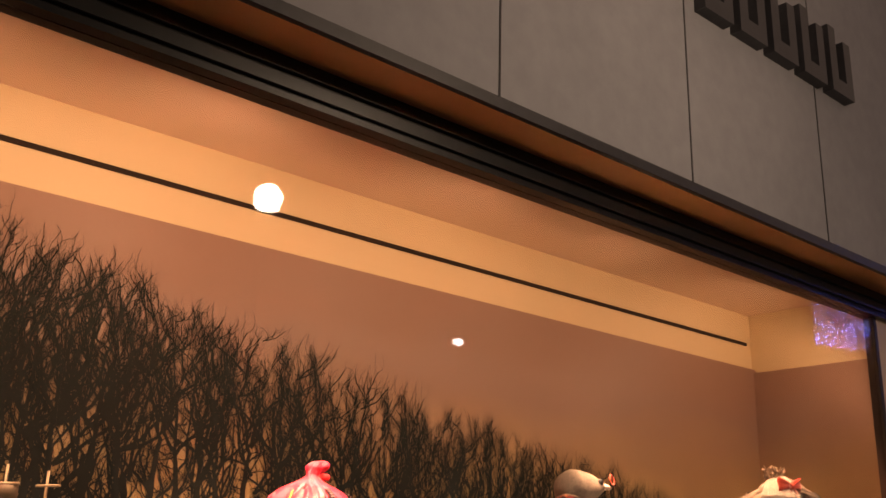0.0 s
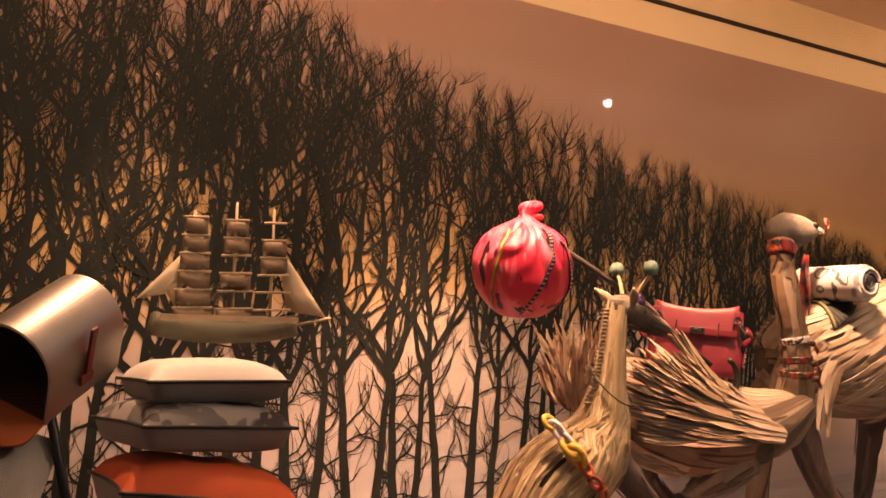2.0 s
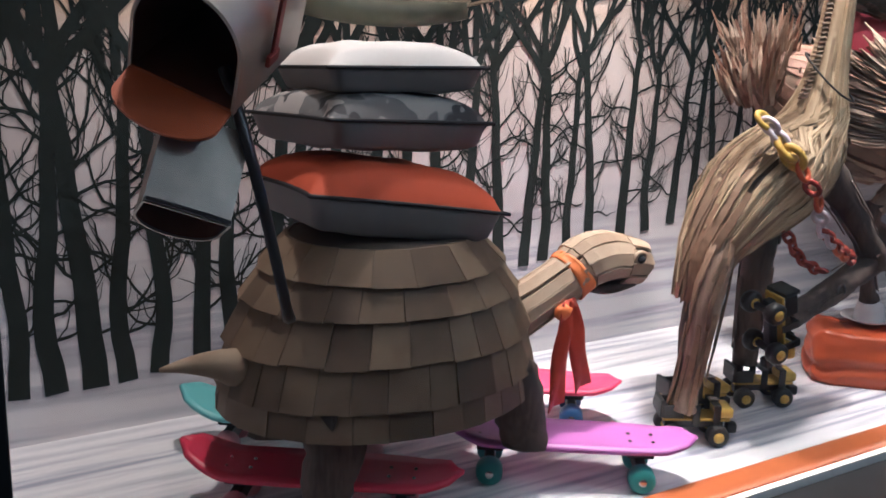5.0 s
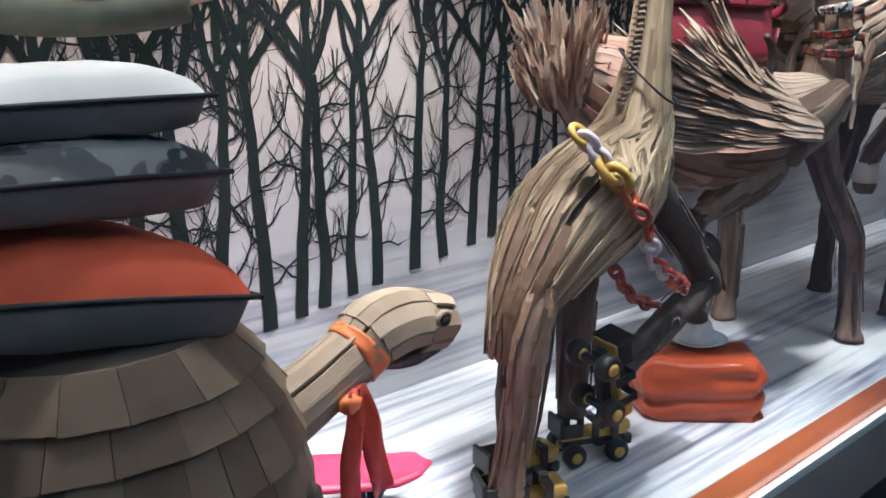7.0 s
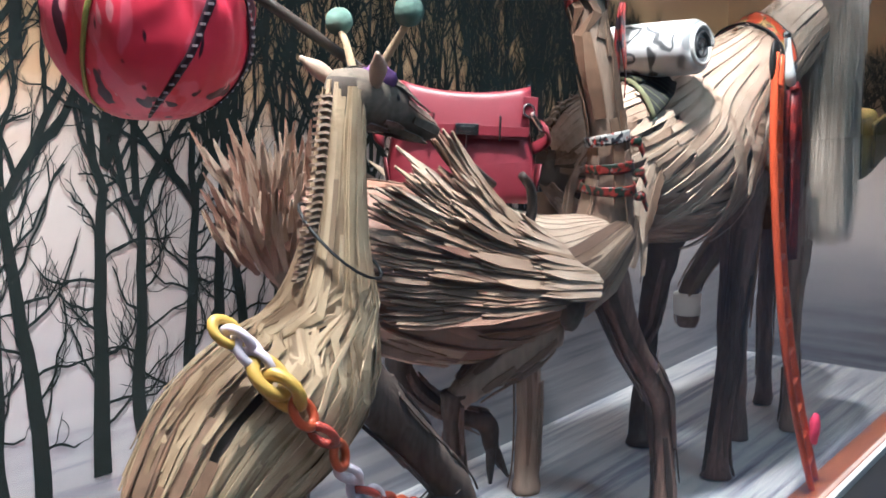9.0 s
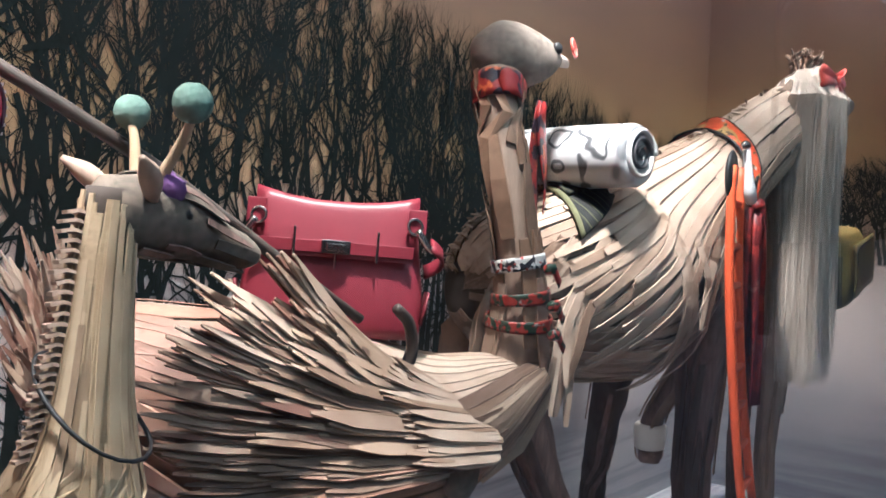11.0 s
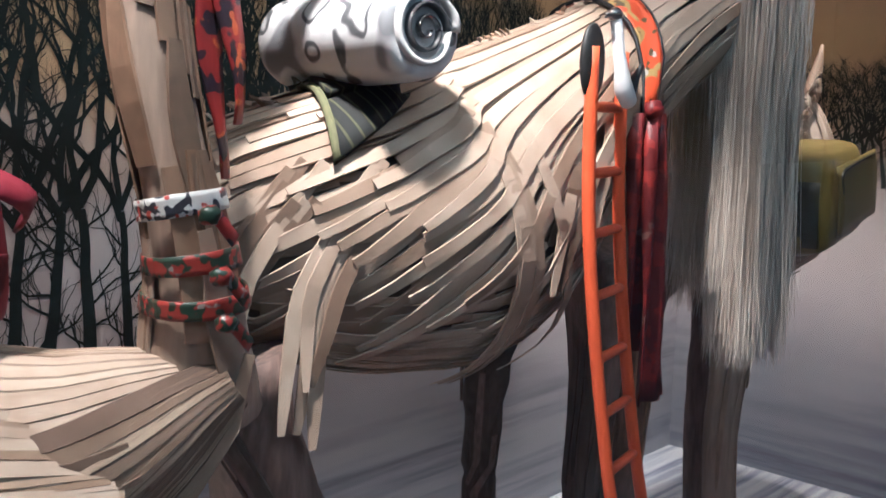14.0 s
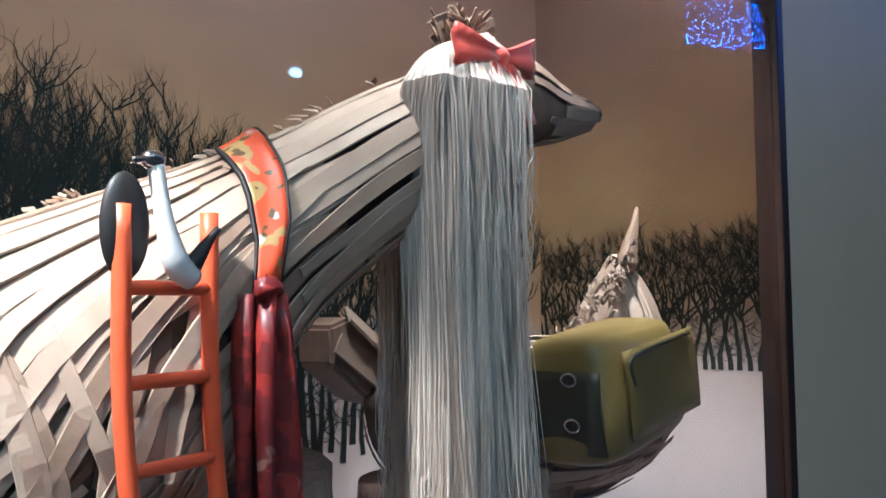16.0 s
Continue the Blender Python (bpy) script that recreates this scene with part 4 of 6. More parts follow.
# ---- red bundle on a stick ----
bundle = tagged(new("bundle"), "pink-red silk bundle tied in a knot, full of clothes", "bundle")
BX, BY, BZ = 1.682, 0.41, 1.668
prof = [(0.004, -0.150), (0.06, -0.143), (0.11, -0.112), (0.145, -0.060), (0.158, 0.0), (0.150, 0.048), (0.124, 0.092), (0.086, 0.122), (0.045, 0.142), (0.024, 0.158), (0.028, 0.173), (0.036, 0.188), (0.026, 0.203), (0.006, 0.209)]
pr = spline(prof, 60)


def bundle_at(s, a, lift=0.0):
    """A point of the pleated silk: s from the underside to the knot's tip, a round it."""
    i = min(int(s * 59), 58)
    r, z = pr[i] * (1 - (s * 59 - i)) + pr[i + 1] * (s * 59 - i)
    c = Vector((math.cos(a), math.sin(a), 0))
    lump = 0.05 * noise.noise(Vector((c.x * 2.2, c.y * 2.2, s * 5))) + 0.025 * noise.noise(Vector((c.x * 6, c.y * 6, s * 9)))
    bend = a + 0.9 * noise.noise(Vector((c.x * 1.5, c.y * 1.5, s * 3)))
    up = min(1.0, max(0.0, (s - 0.22) / 0.45))
    pleat = up * (0.20 * (abs(math.sin(bend * 6.5)) - 0.6) + 0.13 * (abs(math.sin(bend * 4 + 1.3 + 3 * s)) - 0.6) + 0.03 * math.sin(bend * 23))
    rr = r * 0.90 * (1 + lump + pleat) + lift
    return Vector((BX + rr * c.x + 0.10 * max(0, s - 0.6), BY + rr * c.y, BZ + z * 0.95 + lift * 0.5))


SEG = 150
vs = [bundle_at(k / 59, 2 * math.pi * j / SEG) for k in range(60) for j in range(SEG)]
fs = [(k * SEG + j, k * SEG + (j + 1) % SEG, (k + 1) * SEG + (j + 1) % SEG, (k + 1) * SEG + j) for k in range(59) for j in range(SEG)]
fs += [tuple(SEG - 1 - j for j in range(SEG)), tuple(59 * SEG + j for j in range(SEG))]
put("silk", mesh("silk", vs, fs, True), BUNDLEPRINT, bundle)
put("knot", ring_mesh(pose(BX + 0.035, BY, BZ + 0.150), 0.020, 0.010), plain("coral_knot_silk", (0.62, 0.06, 0.07), 0.35, var=0.2, scale=30), bundle)
TEETH = plain("pale_zip_teeth", (0.55, 0.50, 0.50), 0.35, metal=0.6, var=0.1)
DARKTRIM = plain("black_plum_trim", (0.03, 0.012, 0.025), 0.5, var=0.3, scale=40)
LIMETRIM = plain("olive_trim", (0.34, 0.34, 0.07), 0.5, var=0.3, scale=40)
for a0, a1, s0, s1, w, mat in ((-3.35, -2.65, 0.10, 0.50, 0.007, LIMETRIM), (-2.35, -1.55, 0.06, 0.52, 0.012, DARKTRIM), (-1.0, -1.35, 0.05, 0.44, 0.011, DARKTRIM), (-0.45, -0.8, 0.16, 0.50, 0.010, DARKTRIM)):
    line = [(s0 + (s1 - s0) * q, a0 + (a1 - a0) * q + 0.25 * math.sin(3.1 * q)) for q in np.linspace(0, 1, 26)]
    rows = [[bundle_at(s, a + d * w / 0.14, 0.004) for d in (-0.5, 0, 0.5)] for s, a in line]
    trim = put("zip_trim", cloth(rows, 0.003, "trim"), mat, bundle, "curved trim band sewn on the silk")
    if mat is DARKTRIM:
        bm = bmesh.new()
        for s, a in line[1:-1]:
            for d in (-0.15, 0.15):
                bmesh.ops.create_cube(bm, size=0.0034, matrix=Matrix.Translation(bundle_at(s, a + d * w / 0.14, 0.006)))
        part("zip_teeth", bm, TEETH, trim, "small pale zip teeth")
stick = tagged(put("carrying_stick", tube([(1.70, 0.41, 1.79, 0.009), (1.95, 0.325, 1.64, 0.0095), (2.15, 0.30, 1.515, 0.009), (2.34, 0.29, 1.40, 0.008)], 0.009, "stick", 8, 14, 0.12), HORN), "dark wooden stick carrying the silk bundle", "stick")

# ---- giraffe ----
giraffe = tagged(new("giraffe"), "straw giraffe on roller skates with one foreleg raised", "giraffe figure")
GY = 0.20
GB = Loft([(1.868, 0.215, 1.585, 0.026, 0.025), (1.858, 0.215, 1.50, 0.028, 0.028), (1.85, 0.215, 1.41, 0.032, 0.033), (1.845, 0.22, 1.33, 0.042, 0.044), (1.84, 0.23, 1.25, 0.066, 0.07), (1.815, 0.245, 1.17, 0.094, 0.10),
           (1.75, 0.262, 1.11, 0.103, 0.115), (1.67, 0.275, 1.06, 0.10, 0.105), (1.60, 0.28, 0.985, 0.08, 0.072), (1.56, 0.285, 0.90, 0.05, 0.045), (1.545, 0.29, 0.82, 0.034, 0.03)], 56)
gbody = put("body", GB.mesh("body", 24), UNDER, giraffe)
rng = random.Random(21)


def underlay(body, parent, mat, n, u_range, length, width, v_range, lift, name, label):
    """A joined layer of fine strips under the single ones."""
    vs, fs = [], []
    for k in range(n):
        u, v = rng.uniform(*u_range), rng.uniform(*v_range)
        e = min(u + length * rng.uniform(0.7, 1.2), 1.0)
        me = strip_on(body, [(u, v), ((u + e) / 2, v + rng.uniform(-4, 4)), (e, v + rng.uniform(-6, 6))], width * rng.uniform(0.6, 1.4), (lift * 0.6, lift * rng.uniform(0.7, 1.2)), 0.0015, 5, (0.8, 1.0, 0.5))
        o = len(vs)
        vs += [tuple(v.co) for v in me.vertices]
        fs += [tuple(o + i for i in p.vertices) for p in me.polygons]
        bpy.data.meshes.remove(me)
    return tagged(put(name, mesh(name, vs, fs), mat, parent), label, kind="stuff")


def drape(body, parent, mat, n, u0, u1, length, width, v_range, lift, twist=6.0, thick=0.0022, stations=7, taper=(0.7, 1.0, 0.35), name="straw_strip", side=None):
    """n strips laid along a body, later ones over earlier ones from its end to its start."""
    for k in range(n):
        s = 1 - (k + rng.random()) / n
        u = u0 + (u1 - u0) * s
        v = rng.uniform(*v_range)
        l = length * rng.uniform(0.7, 1.25)
        e = min(u + l, 1.0)
        tw = rng.uniform(-twist, twist)
        li = rng.uniform(*lift)
        me = strip_on(body, [(u, v), (u + (e - u) * 0.5, v + tw), (e, v + 2 * tw)], width * rng.uniform(0.6, 1.4), (li * 0.5, li), thick, stations, taper)
        put(name, me, mat, parent)


underlay(GB, gbody, STRAW, 330, (0.0, 0.80), 0.22, 0.015, (0, 360), 0.006, "fine_straw", "dense layer of fine pale straw")
drape(GB, gbody, STRAW, 95, 0.38, 0.78, 0.30, 0.016, (15, 345), (0.004, 0.012), 2.5)
drape(GB, gbody, STRAW, 70, 0.24, 0.46, 0.44, 0.015, (20, 340), (0.008, 0.018), 1.5)
drape(GB, gbody, STRAW, 60, 0.0, 0.20, 0.40, 0.013, (35, 325), (0.006, 0.013), 1.5)
drape(GB, gbody, plain("brown_bark_strip", (0.24, 0.16, 0.10), 0.7, var=0.35, scale=60, bumpy=0.5, rand=0.5), 44, 0.62, 0.86, 0.26, 0.024, (-175, 175), (0.010, 0.022), 3)
GY = 0.22
HEAD = Loft([(1.865, GY, 1.56, 0.04, 0.04), (1.905, GY, 1.558, 0.045, 0.045), (1.95, GY, 1.55, 0.040, 0.042), (2.0, GY, 1.53, 0.030, 0.030), (2.05, GY, 1.513, 0.024, 0.022), (2.07, GY, 1.507, 0.016, 0.014)], 24)
head = put("head", HEAD.mesh("head", 16, 0.08), GREYFUR, giraffe, "grey-brown hide head with a pale muzzle")
for k in range(30):
    u, v = rng.uniform(0.10, 0.62), rng.uniform(-175, 175)
    put("bark_strip", strip_on(HEAD, [(u, v), (u + 0.12, v + rng.uniform(-5, 5)), (min(0.97, u + rng.uniform(0.22, 0.32)), v + rng.uniform(-6, 6))], rng.uniform(0.009, 0.017), (0.001, 0.004), 0.002, 6, (0.8, 1, 0.5)), LEGBARK if rng.random() < 0.5 else GREYFUR, head)
for s in (-1, 1):
    put("ear", tube([(1.90, GY + s * 0.035, 1.575, 0.008), (1.880, GY + s * 0.060, 1.600, 0.013), (1.858, GY + s * 0.078, 1.618, 0.003)], 0.01, "ear", 8, 8), NECKBARK, giraffe)
    put("eye", uv_ball(1.945, GY + s * 0.037, 1.558, 0.007, 0.005, 0.007, 10, 6), BLACKRUBBER, giraffe)
    horn = put("horn", tube([(1.915, GY + s * 0.02, 1.59, 0.007), (1.93 + s * 0.01, GY + s * 0.06, 1.64, 0.006), (1.93 + s * 0.022, GY + s * 0.09 - 0.003, 1.665, 0.005)], 0.006, "horn", 8, 8), STRAW, giraffe)
    put("wool_ball", uv_ball(1.93 + s * 0.024, GY + s * 0.092 - 0.003, 1.677, 0.0215, 0.0215, 0.0215, 16, 10, 0.12), GREENBALL, horn, "pale green wool ball")
put("forelock", uv_ball(1.925, GY - 0.012, 1.585, 0.022, 0.035, 0.022, 12, 8, 0.5), plain("purple_wool", (0.13, 0.06, 0.20), 0.9, var=0.6, scale=90, bumpy=0.9), giraffe, "purple wool tuft between the ears")
for k in range(26):
    u = 0.04 + 0.30 * k / 25
    a, b = GB.at(u, 180, 0.0), GB.at(u, 180, 0.022 + 0.006 * rng.random())
    put("mane_bristle", ribbon([a, (a + b) / 2 + np.array((0, 0, 0.003)), b], [(0, 0.1, 1)] * 3, [0.02, 0.018, 0.013], 0.004), NECKBARK, gbody)
put("neck_cord", cloth([[GB.at(0.27 + 0.06 * math.cos(radians(v - 60)), v, 0.021 + o) for o in (0, 0.004)] for v in range(0, 361, 15)], 0.004), PIPING, giraffe, "thin black cord round the neck")


def leg(parent, pts, mat, strips=0, strip_mat=None, name="leg"):
    lf = Loft([(*p[:3], p[3], p[3]) for p in pts], 20)
    ob = put(name, lf.mesh(name, 12, 0.18), mat, parent)
    for k in range(strips):
        u, v = rng.uniform(0, 0.7), rng.uniform(-180, 180)
        put("bark_strip", strip_on(lf, [(u, v), (u + 0.15, v + rng.uniform(-5, 5)), (min(1, u + rng.uniform(0.25, 0.35)), v)], 0.016 * rng.uniform(0.6, 1.3), (0.002, 0.006), 0.003, 5), strip_mat, ob)
    return ob


BROWNSTRIP = bpy.data.materials["brown_bark_strip"]
leg(giraffe, [(1.62, 0.275, 1.05, 0.02), (1.575, 0.25, 0.97, 0.044), (1.54, 0.237, 0.85, 0.038), (1.535, 0.25, 0.72, 0.033), (1.525, 0.26, 0.61, 0.031), (1.52, 0.265, 0.555, 0.036)], NECKBARK, 26, BROWNSTRIP)
leg(giraffe, [(1.66, 0.32, 1.0, 0.06), (1.64, 0.33, 0.88, 0.042), (1.61, 0.34, 0.75, 0.032), (1.62, 0.35, 0.60, 0.03)], BARK, 10, BARK)
leg(giraffe, [(1.87, 0.36, 1.06, 0.05), (1.87, 0.37, 0.95, 0.043), (1.865, 0.38, 0.80, 0.038), (1.86, 0.38, 0.58, 0.032)], BARK, 10, BARK)
leg(giraffe, [(1.90, 0.24, 1.13, 0.05), (2.01, 0.22, 1.01, 0.034), (2.125, 0.22, 0.885, 0.034), (2.13, 0.22, 0.85, 0.032)], BARK, 12, BARK)
leg(giraffe, [(2.135, 0.22, 0.875, 0.034), (2.0, 0.22, 0.82, 0.034), (1.86, 0.21, 0.78, 0.030), (1.75, 0.20, 0.765, 0.031)], BARK, 8, BARK, "foreleg")
put("buckle", ring_mesh(pose(1.96, 0.185, 0.82, 90, 0, 0), 0.016, 0.003, 14, 6), STEEL, giraffe)

# plastic chain over the chest
REDCLEAR = plain("dull_red_clear_plastic", (0.26, 0.045, 0.03), 0.25, var=0.2, scale=20, bumpy=0.02, coat=0.5)
chain = tagged(new("plastic_chain"), "chain of big yellow, lilac and red plastic links across the giraffe", "chain")
path = [(1.632, 0.19, 1.256), (1.650, 0.175, 1.234), (1.664, 0.16, 1.206), (1.678, 0.14, 1.178), (1.717, 0.14, 1.122), (1.768, 0.145, 1.062), (1.817, 0.145, 1.0), (1.855, 0.148, 0.972), (1.885, 0.15, 0.950), (1.915, 0.155, 0.933), (1.945, 0.16, 0.918), (1.975, 0.165, 0.905)]
skin = [GB.at(u, v, 0.022) for u in np.linspace(0.2, 0.8, 90) for v in range(0, 360, 4)]


def chain_run(points, links, colours, size):
    """Interlocking links along a line, every second one turned on edge."""
    line = spline(points, links)
    for k, p in enumerate(line):
        ahead = Vector(line[min(k + 1, links - 1)] - line[max(k - 1, 0)]).normalized()
        across = ahead.cross(Vector((0.25, -1, 0.2))).normalized()
        face = across.cross(ahead)
        if k % 2:
            across, face = face, -across
        m = Matrix(((ahead.x, across.x, face.x, p[0]), (ahead.y, across.y, face.y, p[1]), (ahead.z, across.z, face.z, p[2]), (0, 0, 0, 1)))
        big = 1.35 if colours[k] is YELLOWPL and k > 3 else 1.0
        put("link", ring_mesh(m, size * big, size * 0.40 * big, 22, 8, 1.3), colours[k], chain)


on_skin = []
for x, y, z in path:
    over = [q[1] for q in skin if abs(q[0] - x) < 0.02 and abs(q[2] - z) < 0.02]
    on_skin.append((x, min(over + [y + 0.02]) - 0.004, z))
chain_run(on_skin, 19, [YELLOWPL, LILACPL, LILACPL, LILACPL, YELLOWPL, YELLOWPL, ORANGERED, REDCLEAR, ORANGERED, LILACPL, LILACPL, REDCLEAR, LILACPL, REDCLEAR, ORANGERED, REDCLEAR, ORANGERED, REDCLEAR, REDCLEAR], 0.0160)
chain_run([(1.745, 0.205, 0.995), (1.769, 0.20, 0.955), (1.80, 0.20, 0.922), (1.84, 0.20, 0.895), (1.885, 0.195, 0.878)], 8, [REDCLEAR] * 8, 0.0125)


# ---- roller skates ----
def roller_skate(m, label):
    ob = tagged(new("roller_skate"), label, "roller skate", "roller skates on the giraffe's feet")

    def add(name, rows, mat, bevel=0.003, lab=""):
        bm = boxes(*rows, bevel=bevel)
        bm.transform(m)
        return part(name, bm, mat, ob, lab)

    add("footplate", [(-0.08, 0.085, -0.032, 0.032, 0.058, 0.066)], YELLOWPL)
    add("chassis", [(-0.07, 0.075, -0.012, 0.012, 0.034, 0.057), (-0.06, -0.045, -0.04, 0.04, 0.02, 0.034), (0.045, 0.06, -0.04, 0.04, 0.02, 0.034)], DARKMETAL)
    add("heel_cup", [(-0.088, -0.078, -0.034, 0.034, 0.066, 0.11), (-0.08, -0.03, -0.036, -0.031, 0.066, 0.10), (-0.08, -0.03, 0.031, 0.036, 0.066, 0.10)], BLACKRUBBER, 0.002)
    add("toe_cap", [(0.05, 0.092, -0.036, 0.036, 0.066, 0.092)], YELLOWPL, 0.008)
    for x in (-0.01, 0.04):
        add("strap", [(x, x + 0.018, -0.038, 0.038, 0.098, 0.102), (x, x + 0.018, -0.04, -0.036, 0.05, 0.101), (x, x + 0.018, 0.036, 0.04, 0.05, 0.101)], BLACKRUBBER, 0.001)
        add("clip", [(x - 0.002, x + 0.02, -0.012, 0.012, 0.102, 0.107)], STEEL, 0.001)
    add("toe_stop", [(0.085, 0.11, -0.014, 0.014, 0.02, 0.045)], BLACKRUBBER, 0.005)
    for x in (-0.055, 0.052):
        for s in (-1, 1):
            w = m @ pose(x, s * 0.043, 0.027, 90, 0, 0)
            wheel = put("wheel", lathe([(0.008, -0.015), (0.022, -0.015), (0.027, -0.009), (0.027, 0.009), (0.022, 0.015), (0.008, 0.015)], 18, "wheel", w), BLACKRUBBER, ob)
            put("hub", lathe([(0.003, -0.017), (0.013, -0.0165), (0.013, 0.0165), (0.003, 0.017)], 12, "hub", w), YELLOWPL, wheel)
    return ob


roller_skate(pose(1.555, 0.265, FLOOR, 0, 0, -30), "black and yellow roller skate on the hind foot, on the floor")
roller_skate(pose(1.66, 0.37, FLOOR, 0, 0, -15), "black and yellow roller skate under the far hind foot")
roller_skate(pose(1.90, 0.36, FLOOR, 0, 0, -25), "black and yellow roller skate under the standing forefoot")
roller_skate(pose(1.67, 0.20, 0.75, 20, 75, 10), "black roller skate on the raised forefoot, wheels turned out")

# ---- folded orange bag with a cup and saucer ----
fbag = tagged(new("leather_pouch"), "folded orange leather pouch lying on the floor", "leather bag")
m = pose(2.335, 0.345, FLOOR, 0, 0, -46)
H, SEG, vs = 0.148, 64, []
for k in range(25):
    q = k / 24
    for j in range(SEG):
        a = 2 * math.pi * j / SEG
        ca, sa = math.cos(a), math.sin(a)
        fold = 0.11 * abs(math.sin(math.pi * (2.1 * q + 0.75 * noise.noise(Vector((ca * 1.3, sa * 1.3, 2.0 + q)))))) ** 0.7 + 0.06 * noise.noise(Vector((ca * 2.2, sa * 2.2, q * 5)))
        g = (0.95 + fold) * (1 - 0.06 * max(0, q - 0.9) * 10)
        sag = 0.014 * noise.noise(Vector((ca * 2, sa * 2, 7.0))) * q
        vs.append(m @ Vector((math.copysign(abs(ca) ** 0.42, ca) * 0.155 * g, math.copysign(abs(sa) ** 0.42, sa) * 0.105 * g, 0.001 + H * q + sag)))
for r in (0.8, 0.5, 0.2):
    for j in range(SEG):
        a = 2 * math.pi * j / SEG
        ca, sa = math.cos(a), math.sin(a)
        vs.append(m @ Vector((math.copysign(abs(ca) ** 0.42, ca) * 0.15 * r, math.copysign(abs(sa) ** 0.42, sa) * 0.10 * r, H + 0.004 + 0.006 * noise.noise(Vector((ca * 3 * r, sa * 3 * r, 1))))))
fs = [(k * SEG + j, k * SEG + (j + 1) % SEG, (k + 1) * SEG + (j + 1) % SEG, (k + 1) * SEG + j) for k in range(27) for j in range(SEG)]
fs += [tuple(SEG - 1 - j for j in range(SEG)), tuple(27 * SEG + j for j in range(SEG))]
put("folds", mesh("folds", vs, fs, True), ORANGERED, fbag)
saucer = tagged(put("saucer", lathe([(0.002, 0.0), (0.035, 0.0), (0.055, 0.008), (0.078, 0.018), (0.078, 0.021), (0.05, 0.012), (0.002, 0.006)], 28, "saucer", pose(2.375, 0.375, 0.624)), PORCELAIN), "white porcelain saucer on the orange pouch", "saucer")
cup = tagged(new("cup"), "white porcelain cup turned upside down on its saucer", "cup")
put("bowl", lathe([(0.002, 0.0), (0.042, 0.0), (0.042, 0.004), (0.04, 0.03), (0.034, 0.052), (0.026, 0.056), (0.024, 0.062), (0.002, 0.060)], 26, "bowl", pose(2.375, 0.375, 0.634)), PORCELAIN, cup)
put("handle", ring_mesh(pose(2.415, 0.405, 0.664, 90, 0, 40), 0.014, 0.0035, 16, 8), PORCELAIN, cup)


# ---- ostrich ----
ostrich = tagged(new("ostrich"), "ostrich of bark and wood slivers with a raised foot", "ostrich figure")
OB = Loft([(1.99, 0.575, 1.365, 0.03, 0.05), (2.07, 0.54, 1.325, 0.10, 0.105), (2.18, 0.485, 1.265, 0.14, 0.15), (2.31, 0.42, 1.215, 0.145, 0.163), (2.44, 0.36, 1.195, 0.135, 0.152), (2.55, 0.31, 1.205, 0.11, 0.118), (2.65, 0.262, 1.245, 0.07, 0.075), (2.725, 0.218, 1.29, 0.022, 0.022)], 40)
obody = put("body", OB.mesh("body", 24), UNDERTAN, ostrich)
rng = random.Random(31)
underlay(OB, obody, REDBARK, 240, (0.0, 0.8), 0.16, 0.03, (0, 360), 0.003, "bark_layer", "layer of brown bark flakes")
# belly planks, running up towards the tail
for k in range(44):
    u, v = rng.uniform(0.10, 0.62), rng.choice((1, 1, -1)) * rng.uniform(88, 172)
    put("plank", strip_on(OB, [(u, v), (u + 0.1, v + rng.uniform(-6, 6)), (min(0.98, u + rng.uniform(0.2, 0.32)), v + rng.uniform(-8, 8))], rng.uniform(0.032, 0.06), (0.004, 0.012), 0.003, 6, (0.75, 1, 0.6)), rng.choice((FEATHER, REDBARK, BROWNPLANK)), obody)
# back planks towards the neck
for k in range(15):
    v = -74 + 10.5 * k + rng.uniform(-2, 2)
    put("back_plank", strip_on(OB, [(0.50, v), (0.70, v * 0.95), (0.93, v * 0.85)], rng.uniform(0.030, 0.044), (0.004, 0.005), 0.003, 7, (0.9, 1, 0.75)), PEEL, obody)
# breast planks, edge on edge up to the keel
for k in range(13):
    v = 66 + 8.5 * k
    for side in (1, -1):
        put("breast_plank", strip_on(OB, [(0.70 + 0.006 * k, side * v), (0.84, side * (v - 3)), (0.995, side * (v - 8))], 0.024, (0.010, 0.016), 0.003, 8, (0.9, 1, 0.8)), FEATHER if k % 3 else BROWNPLANK, obody)
put("keel", ribbon([(2.585, 0.235, 1.115), (2.655, 0.205, 1.165), (2.705, 0.192, 1.235), (2.728, 0.188, 1.315)], [(-0.4, -0.8, 0.4)] * 4, [0.018, 0.024, 0.022, 0.012], 0.004), PEEL, obody, "pale plank along the keel")
put("shoulder_pad", uv_ball(2.510, 0.218, 1.148, 0.044, 0.022, 0.050, 18, 12, 0.12), GREYFUR, ostrich, "round dark hide pad at the shoulder")
# wings: rows of slivers from a folded front edge, up and back, the front rows over the rear ones
FOLD = spline([(2.520, 0.262, 1.262), (2.566, 0.235, 1.232), (2.585, 0.212, 1.190), (2.560, 0.196, 1.142)], 40)
TIPS = spline([(2.185, 0.285, 1.460), (2.06, 0.290, 1.385), (2.01, 0.290, 1.285), (2.10, 0.275, 1.160)], 40)
OUT = np.array((-0.30, -0.74, 0.60))


